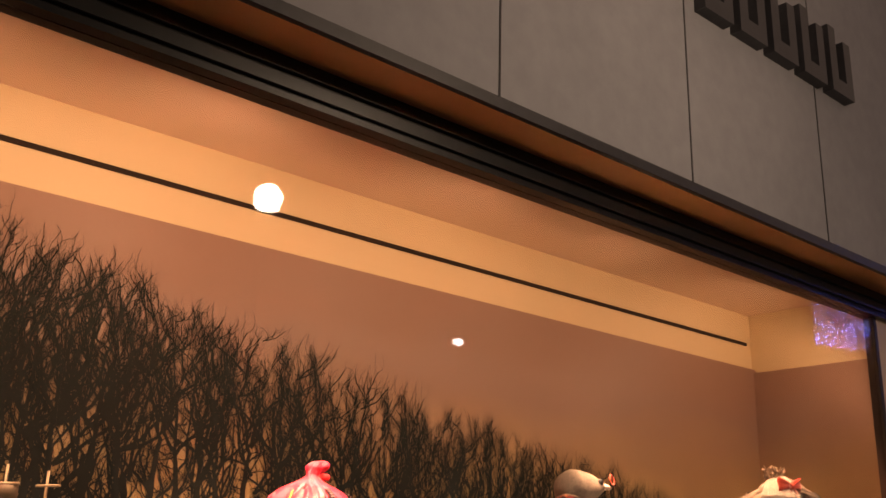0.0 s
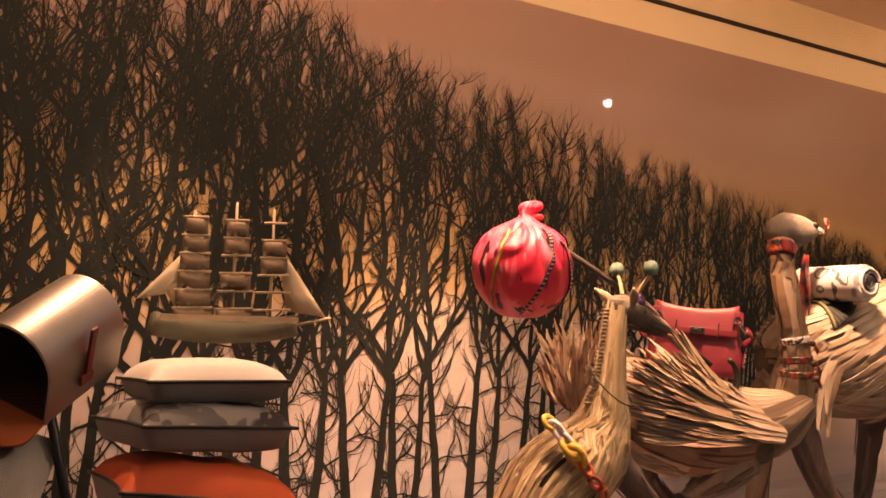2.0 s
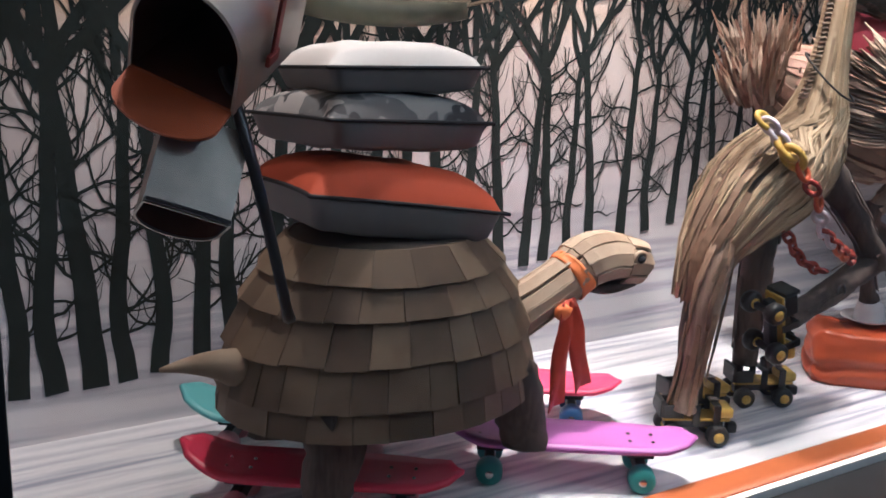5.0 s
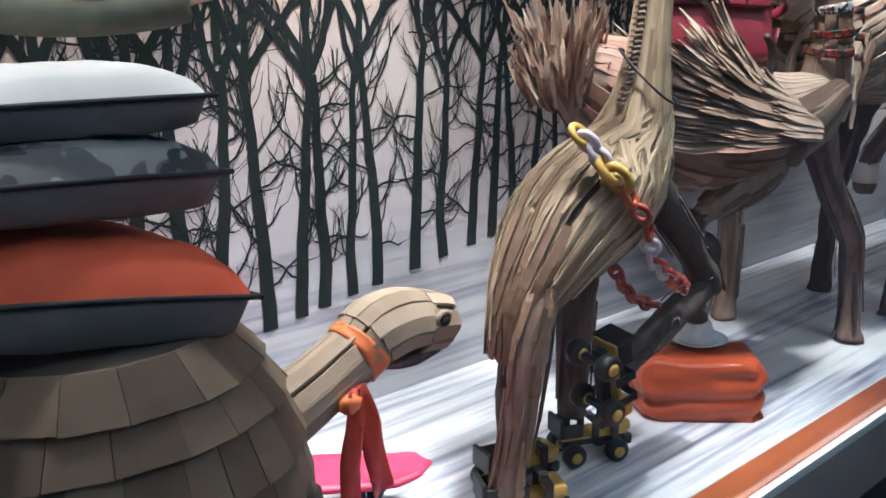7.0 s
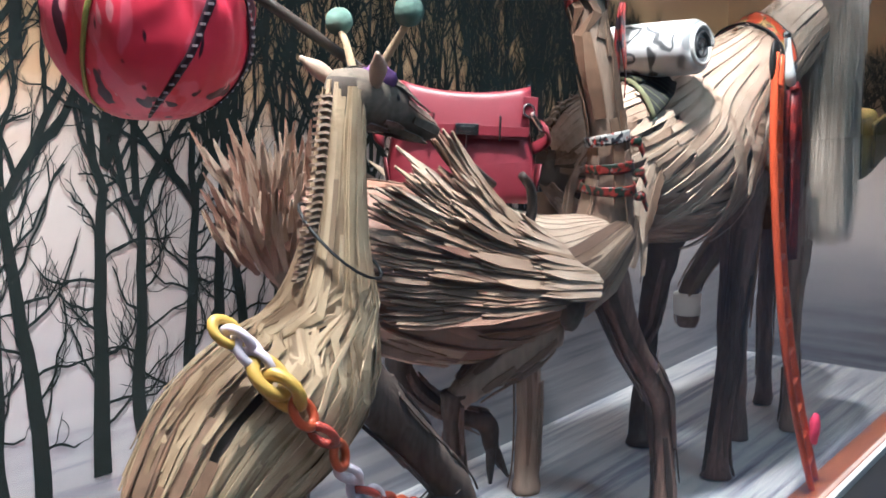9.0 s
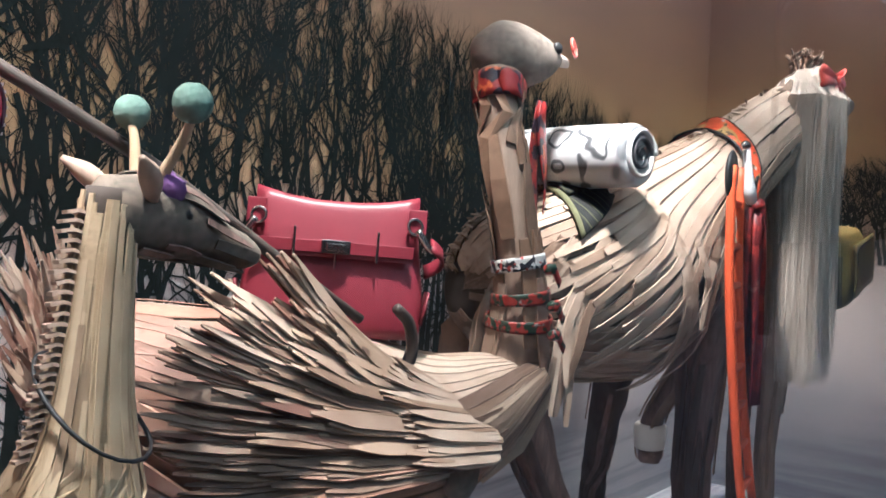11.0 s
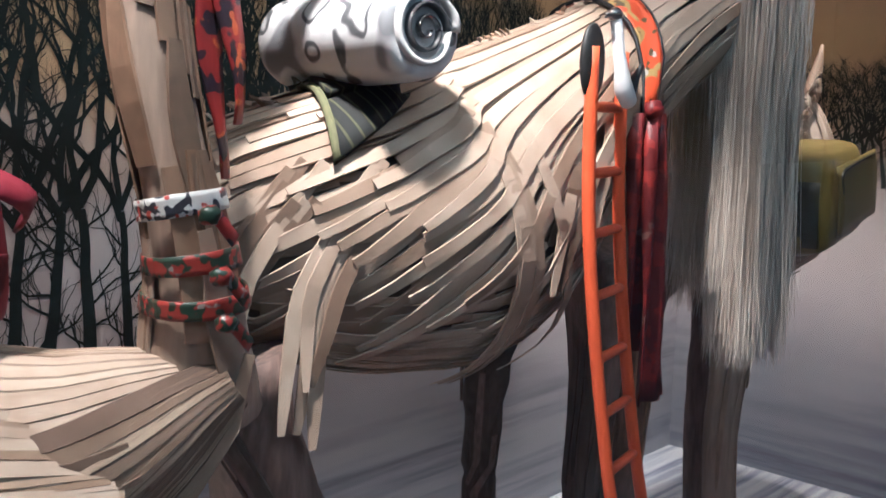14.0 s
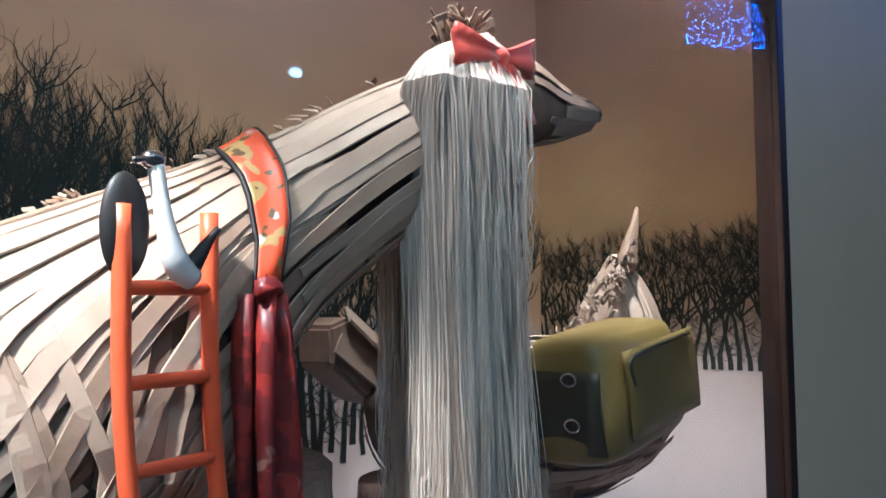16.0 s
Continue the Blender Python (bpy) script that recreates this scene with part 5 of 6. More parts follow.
def wing_sliver(q, s0, s1, width, lift, flare, mirror, tip_shift):
    root, tip = FOLD[int(q * 39)], TIPS[int(q * 39)] + tip_shift
    pts, ws = [], []
    for j in range(8):
        t = j / 7
        s = s0 + (s1 - s0) * t
        p = root * (1 - s) + tip * s + OUT * ((0.008 + 0.022 * q) * math.sin(math.pi * min(1, s * 0.95 + 0.05)) + lift * (0.5 + 0.5 * q) + flare * t * t)
        p = p + np.array((0, 0, (-0.024 + 0.018 * q) * math.sin(math.pi * s)))
        if mirror:
            p = p + np.array((0.14, 0.30, -0.02)) - 2 * OUT * (lift + flare * t * t)
        pts.append(p)
        ws.append(width * (0.8 + 0.3 * t if t < 0.72 else 1.016 - 0.85 * (t - 0.72) / 0.28))
    return ribbon(pts, [OUT * (-1 if mirror else 1)] * 8, ws, 0.003)


for mirror in (False, True):
    wing = tagged(new("wing"), "wing of layered wood slivers")
    wing.parent = ostrich
    n = 4 if mirror else 1
    for name, count, a, b, w, lift, mats in (("sliver", 120, (0.40, 0.56), (0.92, 1.12), (0.014, 0.026), (0.000, 0.010), (REDBARK, PEEL, FEATHER, PEEL)),
                                             ("sliver", 110, (0.16, 0.32), (0.60, 0.86), (0.017, 0.030), (0.010, 0.020), (FEATHER, PEEL, FEATHER)),
                                             ("covert", 80, (0.0, 0.03), (0.24, 0.46), (0.010, 0.018), (0.018, 0.034), (PEEL, FEATHER, PEEL))):
        for k in range(count // n):
            q = min(0.999, (k + rng.random()) / (count // n))
            s0, s1 = rng.uniform(*a), rng.uniform(*b)
            flare = (0.030 if name == "sliver" else 0.006) * rng.uniform(0.1, 1.0) * (1.15 - 0.7 * q)
            jog = np.array((rng.uniform(-0.02, 0.02), 0, rng.uniform(-0.028, 0.028)))
            put(name, wing_sliver(q, s0, s1, rng.uniform(*w), rng.uniform(*lift), flare, mirror, jog), rng.choice(mats if q < 0.55 or name == "covert" else (FEATHER, BROWNPLANK, BROWNPLANK, REDBARK)), wing)
# tail: a bushy upright fan of reddish and pale slivers
tail = tagged(new("tail"), "bushy upright tail of reddish bark slivers")
tail.parent = ostrich
for k in range(300):
    a, b, h = rng.uniform(-1, 1), rng.random(), rng.random()
    base = Vector((2.015 + 0.11 * b + 0.03 * a, 0.60 + a * 0.10, 1.23 + 0.17 * h))
    tip = base + Vector((-0.035 - 0.045 * rng.random() * (1 - b), a * 0.04 - 0.03 * rng.random(), 0.055 + 0.075 * rng.random()))
    mid = (base + tip) / 2 + Vector((-0.012, -0.006, 0.0))
    put("sliver", ribbon([base, mid, tip], [(-0.6, -0.75, 0.2 + rng.uniform(-0.5, 0.5))] * 3, [0.009, 0.012, 0.003], 0.002), rng.choice((REDBARK, REDBARK, FEATHER, PEEL) if h < 0.6 else (REDBARK, PEEL, PEEL)), tail)
# neck, head
NK = Loft([(2.715, 0.265, 1.24, 0.07, 0.07), (2.70, 0.25, 1.33, 0.060, 0.056), (2.685, 0.235, 1.42, 0.042, 0.042), (2.665, 0.235, 1.52, 0.035, 0.037), (2.65, 0.25, 1.63, 0.035, 0.038), (2.655, 0.275, 1.74, 0.035, 0.038), (2.675, 0.29, 1.80, 0.043, 0.048)], 36)
nk = put("neck", NK.mesh("neck", 18, 0.05), NECKBARK, ostrich, "neck wrapped in long pieces of brown bark")
for k in range(34):
    u, v = rng.uniform(0.0, 0.75), rng.uniform(-180, 180)
    put("bark_piece", strip_on(NK, [(u, v), (u + 0.12, v + rng.uniform(-5, 5)), (min(1, u + rng.uniform(0.22, 0.32)), v + rng.uniform(-6, 6))], rng.uniform(0.018, 0.034), (0.001, 0.006), 0.003, 6, (0.8, 1, 0.55)), PEEL if u < 0.14 else bpy.data.materials["brown_bark_strip"], nk)
OH = Loft([(2.655, 0.30, 1.805, 0.03, 0.04), (2.685, 0.30, 1.835, 0.055, 0.062), (2.73, 0.30, 1.845, 0.060, 0.062), (2.79, 0.295, 1.85, 0.048, 0.046), (2.83, 0.2955, 1.853, 0.034, 0.026), (2.845, 0.295, 1.855, 0.026, 0.018)], 24)
put("head", OH.mesh("head", 18, 0.05), OSTHEAD, ostrich, "grey hide head")
put("beak", Loft([(2.825, 0.295, 1.856, 0.028, 0.016), (2.87, 0.2955, 1.857, 0.021, 0.011), (2.915, 0.305, 1.853, 0.006, 0.004)], 12).mesh("beak", 12), plain("pale_horn", (0.62, 0.56, 0.50), 0.4, var=0.1), ostrich, "pale flat beak")
for s in (-1, 1):
    put("eye", uv_ball(2.80, 0.295 + s * 0.043, 1.868, 0.013, 0.007, 0.012, 12, 8), BLACKRUBBER, ostrich)
put("glasses", ring_mesh(pose(2.885, 0.27, 1.882, 80, 10, 20), 0.017, 0.0028, 20, 6, 1.3), REDSILK, ostrich, "small red wire loop on the beak")
leg(ostrich, [(2.50, 0.29, 1.11, 0.066), (2.43, 0.305, 1.06, 0.056), (2.355, 0.34, 1.005, 0.034), (2.312, 0.36, 0.975, 0.026)], NECKBARK, 22, BROWNPLANK, "thigh")
leg(ostrich, [(2.308, 0.36, 0.99, 0.027), (2.312, 0.365, 0.93, 0.021), (2.322, 0.368, 0.82, 0.019), (2.35, 0.372, 0.725, 0.021), (2.365, 0.374, 0.698, 0.030)], BARK, 8, LEGBARK)
leg(ostrich, [(2.265, 0.43, 1.13, 0.05), (2.242, 0.445, 1.07, 0.030), (2.272, 0.45, 1.005, 0.025), (2.38, 0.45, 0.925, 0.019), (2.49, 0.45, 0.872, 0.020), (2.545, 0.45, 0.845, 0.024), (2.562, 0.45, 0.785, 0.016)], BARK, 8, LEGBARK)
for dx, dy in ((-0.022, -0.012), (0.012, -0.015), (0.03, 0.012)):
    put("toe", tube([(2.562, 0.45, 0.80, 0.013), (2.562 + dx, 0.45 + dy, 0.755, 0.010), (2.57 + dx * 1.8, 0.45 + dy * 1.6, 0.715, 0.004)], 0.01, "toe", 8, 8), BARK, ostrich)

# scarves and bands round the ostrich's neck
silk = tagged(new("neck_silk"), "dark red printed silk tied round the ostrich's neck", "scarf")
put("loop", cloth([[NK.at(u, v, 0.008 + 0.003 * math.sin(v / 17)) for u in np.linspace(0.86, 0.97, 5)] for v in range(0, 361, 18)], 0.003), NECKSILK, silk)
for dx, l in ((0.055, 0.26), (0.075, 0.20)):
    rows = [[Vector((2.665 + dx + 0.01 * math.sin(s * 5 + dx * 50) + q * (0.008 + 0.012 * math.sin(math.pi * min(1, s + 0.2))), 0.235 + 0.004 * q, 1.765 - l * s)) for q in (-1, -0.4, 0.4, 1)] for s in np.linspace(0, 1, 9)]
    put("silk_end", cloth(rows, 0.002), NECKSILK, silk)
for u, mat, lab in ((0.435, BANDSILK, "black and white printed silk band"), (0.335, BANDRED, "orange and white printed band"), (0.255, BANDRED, "red printed band")):
    band = tagged(new("neck_band"), lab + " round the ostrich's neck", "band", "bands round the ostrich's neck")
    w = 0.018
    put("loop", cloth([[NK.at(u + o + 0.012 * math.sin(radians(v + 40)), v, 0.010) for o in (-w, -w / 2, 0, w / 2, w)] for v in range(0, 361, 15)], 0.003), mat, band)
    c = NK.at(u, 60, 0.014)
    put("knot", uv_ball(c[0] + 0.012, c[1] - 0.03, c[2], 0.013, 0.012, 0.010, 10, 8, 0.4), BANDRED, band)
    put("knot_end", cloth([[Vector((c[0] + 0.012 + 0.028 * s + 0.004 * q, c[1] - 0.034, c[2] + 0.006 - 0.034 * s + 0.006 * q)) for q in (-1, 0, 1)] for s in (0, 0.4, 0.75, 1)], 0.002), mat if mat is BANDRED else NECKSILK, band)

# ---- red leather satchel on the ostrich's back ----
satchel = tagged(new("satchel"), "raspberry red leather satchel with a belted flap and steel fittings", "bag")
sm = pose(2.400, 0.418, 1.358, -4, 3.0, -44) @ Matrix.Diagonal((0.83, 0.83, 0.90, 1))


def leather(name, rows, mat, parent=satchel, bevel=0.006, lab=""):
    bm = boxes(*rows, bevel=bevel)
    bm.transform(sm)
    return part(name, bm, mat, parent, lab)


n = 15




body = Loft([(0, 0, 0.0, 0.165, 0.055), (0, 0, 0.02, 0.178, 0.066), (0, 0, 0.08, 0.178, 0.064), (0, 0, 0.16, 0.166, 0.05), (0, 0, 0.232, 0.158, 0.030)], 20)
vs, fs, sg = [], [], 40
for k in range(20):
    r = body.r[k]
    for j in range(sg):
        a = 2 * math.pi * j / sg
        ca, sa = math.cos(a), math.sin(a)
        ex = 0.35
        px, py = math.copysign(abs(ca) ** ex, ca) * r[3], math.copysign(abs(sa) ** (ex * 1.3), sa) * r[4]
        vs.append(sm @ Vector((px, py, r[2])))
fs = [(k * sg + j, k * sg + (j + 1) % sg, (k + 1) * sg + (j + 1) % sg, (k + 1) * sg + j) for k in range(19) for j in range(sg)] + [tuple(sg - 1 - j for j in range(sg)), tuple(19 * sg + j for j in range(sg))]
put("pouch", mesh("pouch", vs, fs, True), REDLEATHER, satchel)
rows = []
for i in range(12):
    s = i / 11
    z = 0.246 - 0.100 * s
    y = -0.030 - 0.026 * s ** 0.8 - 0.008
    w = 0.158 + 0.004 * s - 0.02 * s * s
    rows.append([sm @ Vector((q * w, y + 0.004 * q * q, z + 0.012 * abs(q) ** 2.5 * (1 - s) - 0.008 * (1 - q * q) * (1 - s))) for q in np.linspace(-1, 1, 13)])
rows.insert(0, [sm @ Vector((q * 0.156, 0.03, 0.243 + 0.010 * abs(q) ** 2.5 - 0.008 * (1 - q * q))) for q in np.linspace(-1, 1, 13)])
flap = put("flap", cloth(rows, 0.005, "flap"), REDLEATHER, satchel)
leather("belt", [(-0.150, 0.150, -0.074, -0.069, 0.146, 0.168)], REDLEATHER, bevel=0.001)
# darker strip laid along the belt's lower edge as its shade
leather("belt_shadow_edge", [(-0.15, 0.15, -0.0715, -0.068, 0.139, 0.146)], REDDARK, bevel=0.001)
leather("belt_loop", [(-0.082, -0.077, -0.079, -0.066, 0.134, 0.190)], STEEL, bevel=0.001, lab="steel belt loop")
leather("belt_loop", [(0.077, 0.082, -0.079, -0.066, 0.134, 0.190)], STEEL, bevel=0.001, lab="steel belt loop")
leather("clasp", [(-0.028, 0.028, -0.084, -0.074, 0.145, 0.170), (-0.018, 0.018, -0.089, -0.082, 0.150, 0.164), (-0.002, 0.002, -0.078, -0.070, 0.118, 0.147)], STEEL, bevel=0.002, lab="polished steel turning clasp")
for s in (-1, 1):
    leather("tab", [(s * 0.155 - 0.018, s * 0.155 + 0.018, -0.06, -0.054, 0.19, 0.236)], REDLEATHER, bevel=0.002)
    put("ring", ring_mesh(sm @ pose(s * 0.15, -0.064, 0.205, 80, 0, 10 * s), 0.014, 0.003, 18, 8), STEEL, satchel, "steel ring")
    put("snap_hook", tube([sm @ Vector((s * 0.155, -0.068, 0.20)), sm @ Vector((s * 0.178, -0.066, 0.17)), sm @ Vector((s * 0.192, -0.05, 0.165))], 0.006, "hook", 8, 8), STEEL, satchel, "steel snap hook")
    rows = [[sm @ Vector((s * (0.185 + 0.03 * math.sin(math.pi * t)), -0.06 + 0.1 * t + q * 0.016, 0.175 - 0.05 * t + 0.012 * q)) for q in (-1, 0, 1)] for t in np.linspace(0, 1, 7)]
    put("strap_end", cloth(rows, 0.004), REDLEATHER, satchel)
    rows = [[sm @ Vector((s * (0.175 + 0.012 * t), -0.03 + q * 0.045 * (1 - 0.3 * t), 0.03 + 0.06 * t)) for q in (-1, -0.3, 0.3, 1)] for t in (0, 0.5, 1)]
    put("gusset", cloth(rows, 0.004), REDDARK, satchel)
twig = tagged(put("curved_twig", tube([(2.405, 0.262, 1.30, 0.010), (2.422, 0.255, 1.352, 0.0105), (2.408, 0.252, 1.395, 0.010), (2.380, 0.252, 1.418, 0.009)], 0.01, "twig", 10, 14, 0.15), HORN), "short curved dark twig standing on the ostrich's wing", "twig")


# ---- long-haired animal of wood peelings ----
anteater = tagged(new("anteater"), "large shaggy animal made of pale wood peelings", "animal figure")
AY = 0.27
AB = Loft([(2.755, 0.44, 1.41, 0.01, 0.015), (2.77, 0.435, 1.41, 0.06, 0.07), (2.83, 0.41, 1.415, 0.115, 0.135), (2.95, 0.37, 1.415, 0.148, 0.178), (3.07, 0.335, 1.418, 0.16, 0.205), (3.20, 0.30, 1.448, 0.16, 0.222), (3.33, 0.255, 1.56, 0.138, 0.152), (3.44, 0.225, 1.646, 0.105, 0.105), (3.54, 0.20, 1.708, 0.088, 0.088), (3.64, 0.17, 1.77, 0.078, 0.082), (3.73, 0.14, 1.818, 0.074, 0.078)], 56)
abody = put("body", AB.mesh("body", 28), UNDER, anteater)
rng = random.Random(51)


def peel(path, width, lift, taper=(0.8, 1.0, 0.4), thick=0.002, stations=9, mat=None):
    put("peel", strip_on(AB, path, width, lift, thick, stations, taper), mat or PEEL, abody)


underlay(AB, abody, BROWNPLANK, 150, (0.04, 0.66), 0.16, 0.022, (45, 315), 0.001, "bark_layer", "dark under layer of brown bark")
underlay(AB, abody, PEEL, 150, (0.10, 0.56), 0.14, 0.022, (112, 248), 0.003, "peel_layer", "under layer of wood peelings")
# belly: near level strips
for k in range(64):
    s = rng.choice((1, 1, -1))
    u, v = rng.uniform(0.18, 0.42), rng.uniform(112, 178)
    peel([(u, s * v), (u + 0.08, s * (v + rng.uniform(-5, 5))), (u + rng.uniform(0.15, 0.24), s * (v + rng.uniform(-10, 5)))], rng.uniform(0.016, 0.027), (0.003, 0.008))
# back and flank: long strips combed from the shoulder back and down, the front ones over the rear ones
for front, n, lift, spread in ((0.44, 17, 0.003, 1.0), (0.58, 18, 0.009, 1.0), (0.72, 17, 0.015, 0.95)):
    for side in (1, -1):
        for k in range(n):
            f = (k + rng.uniform(-0.15, 0.15)) / (n - 1)
            u0, u1 = front + rng.uniform(-0.05, 0.05), 0.04 + (front - 0.44) * 0.75 + 0.17 * max(f, 0) + rng.uniform(-0.02, 0.05)
            v0, v1 = 5 + 74 * f, (12 + 132 * f) * spread + rng.uniform(-3, 3)
            li = lift + 0.003 * (k % 2)
            peel([(u0, side * v0), (u0 + (u1 - u0) * 0.36, side * (v0 + (v1 - v0) * 0.26)), (u0 + (u1 - u0) * 0.72, side * (v0 + (v1 - v0) * 0.62)), (u1, side * v1)], rng.uniform(0.021, 0.030), (li, li + 0.005 * rng.random()), (0.35, 1.0, 0.5), 0.0025, 14)
# breast: strips hanging down before the forelegs
for k in range(6):
    s = rng.choice((1, 1, -1))
    u = rng.uniform(0.48, 0.575)
    peel([(u, s * rng.uniform(50, 75)), (u - 0.02, s * rng.uniform(90, 110)), (u - 0.05, s * rng.uniform(130, 150)), (u - 0.08, s * rng.uniform(155, 170))], rng.uniform(0.018, 0.028), (0.018, 0.030), (0.8, 1.0, 0.4), 0.002, 12)
# neck: long strips along it
for u0, u1, lift in ((0.54, 0.80, 0.010), (0.68, 0.99, 0.013)):
    for k in range(25):
        v = -162 + 13.5 * k + rng.uniform(-2.5, 2.5)
        a, b = u0 + rng.uniform(-0.06, 0.03), min(0.995, u1 + rng.uniform(-0.05, 0.03))
        peel([(b, v), ((a + b) / 2, v + rng.uniform(-3, 3)), (a, v + rng.uniform(-1, 8) * (1 if v > 0 else -1))], rng.uniform(0.022, 0.032), (lift + 0.002 * (k % 2), lift + 0.004), (0.8, 1.0, 0.5), 0.002, 10)
# loose hanging peelings at the haunch, the flank and before the foreleg
for u_range, v0_range, drop_range, count in (((0.10, 0.22), (90, 115), (0.10, 0.18), 9), ((0.22, 0.30), (85, 110), (0.12, 0.2), 5), ((0.54, 0.60), (80, 105), (0.10, 0.20), 5)):
    for k in range(count):
        u, v0, drop = rng.uniform(*u_range), rng.uniform(*v0_range), rng.uniform(*drop_range)
        a, b = AB.at(u + 0.07, v0 - 42, 0.014), AB.at(u, v0, 0.018)
        back = rng.uniform(-0.05, -0.015)
        c = b + np.array((back * 0.6, 0.004, -drop * 0.5))
        d = b + np.array((back, 0.006 + rng.uniform(-0.01, 0.02), -drop))
        w = rng.uniform(0.017, 0.026)
        put("loose_peel", ribbon(spline([a, b, c, d], 9), [(-0.35, -1, 0.25)] * 9, [w * f for f in (0.7, 0.85, 0.95, 1, 1, 0.95, 0.85, 0.7, 0.4)], 0.0022), PEEL if rng.random() < 0.8 else BROWNPLANK, abody)
# ridge of curls along the back
for k in range(70):
    u = rng.uniform(0.02, 0.95)
    a = AB.at(u, rng.uniform(-8, 8), 0.006)
    put("shaving", ribbon([a, a + np.array((-0.01, rng.uniform(-0.01, 0.01), 0.012)), a + np.array((-0.022, rng.uniform(-0.012, 0.012), 0.010 + 0.008 * rng.random()))], [(0.2, -0.6, 0.6)] * 3, [0.010, 0.012, 0.006], 0.0015), PEEL if rng.random() < 0.6 else BROWNSTRIP, abody)
# head and snout
AHD = Loft([(3.69, AY - 0.13, 1.82, 0.065, 0.07), (3.75, AY - 0.14, 1.865, 0.07, 0.075), (3.83, AY - 0.145, 1.875, 0.065, 0.068), (3.91, AY - 0.15, 1.868, 0.046, 0.05), (3.98, AY - 0.155, 1.87, 0.030, 0.029), (4.025, AY - 0.157, 1.875, 0.021, 0.019), (4.04, AY - 0.157, 1.876, 0.012, 0.011)], 30)
ahead = put("head", AHD.mesh("head", 18), UNDERTAN, anteater)
for k in range(30):
    u, v = rng.uniform(0.25, 0.62), rng.uniform(-180, 180)
    put("peel", strip_on(AHD, [(u, v), (u + 0.12, v), (min(0.97, u + 0.3), v)], rng.uniform(0.014, 0.024), (0.002, 0.004), 0.002, 6, (0.8, 1, 0.5)), NECKBARK if rng.random() < 0.4 else PEEL, ahead)
put("nose", uv_ball(4.035, AY - 0.157, 1.878, 0.016, 0.02, 0.016, 12, 8), BLACKRUBBER, anteater)
for k in range(60):
    a = rng.uniform(0, 6.28)
    b = Vector((3.735 + 0.03 * math.cos(a), AY - 0.14 + 0.03 * math.sin(a), 1.925 + 0.02 * rng.random()))
    put("topknot_curl", ribbon([b, b + Vector((0.012 * math.cos(a * 3), 0.012 * math.sin(a * 3), 0.022)), b + Vector((0.03 * math.cos(a * 2), 0.02 * math.sin(a * 2), 0.028 + 0.02 * rng.random()))], [(0, -1, 0)] * 3, [0.010, 0.012, 0.005], 0.002), BROWNSTRIP if k % 3 else PEEL, ahead)
STR = bpy.data.materials["brown_bark_strip"]
leg(anteater, [(2.80, 0.33, 1.27, 0.075), (2.845, 0.315, 1.14, 0.050), (2.92, 0.305, 0.99, 0.036), (3.075, 0.30, 0.83, 0.036), (3.10, 0.298, 0.73, 0.031), (3.122, 0.295, 0.60, 0.030), (3.128, 0.292, 0.52, 0.034), (3.122, 0.288, 0.474, 0.046)], LEGBARK, 22, BARK)
leg(anteater, [(2.90, 0.50, 1.30, 0.07), (2.98, 0.60, 1.10, 0.046), (3.04, 0.67, 0.90, 0.040), (3.06, 0.68, 0.72, 0.036), (3.05, 0.68, 0.55, 0.034), (3.05, 0.68, 0.474, 0.046)], NECKBARK, 14, BROWNPLANK)
leg(anteater, [(3.52, 0.27, 1.36, 0.08), (3.565, 0.29, 1.17, 0.055), (3.545, 0.30, 0.95, 0.040), (3.55, 0.302, 0.80, 0.036), (3.50, 0.302, 0.63, 0.031), (3.485, 0.30, 0.53, 0.034), (3.48, 0.298, 0.474, 0.046)], LEGBARK, 20, BARK)
leg(anteater, [(3.40, 0.40, 1.34, 0.07), (3.50, 0.50, 1.10, 0.045), (3.58, 0.58, 0.85, 0.037), (3.60, 0.605, 0.62, 0.033), (3.60, 0.61, 0.474, 0.044)], BARK, 10, LEGBARK)

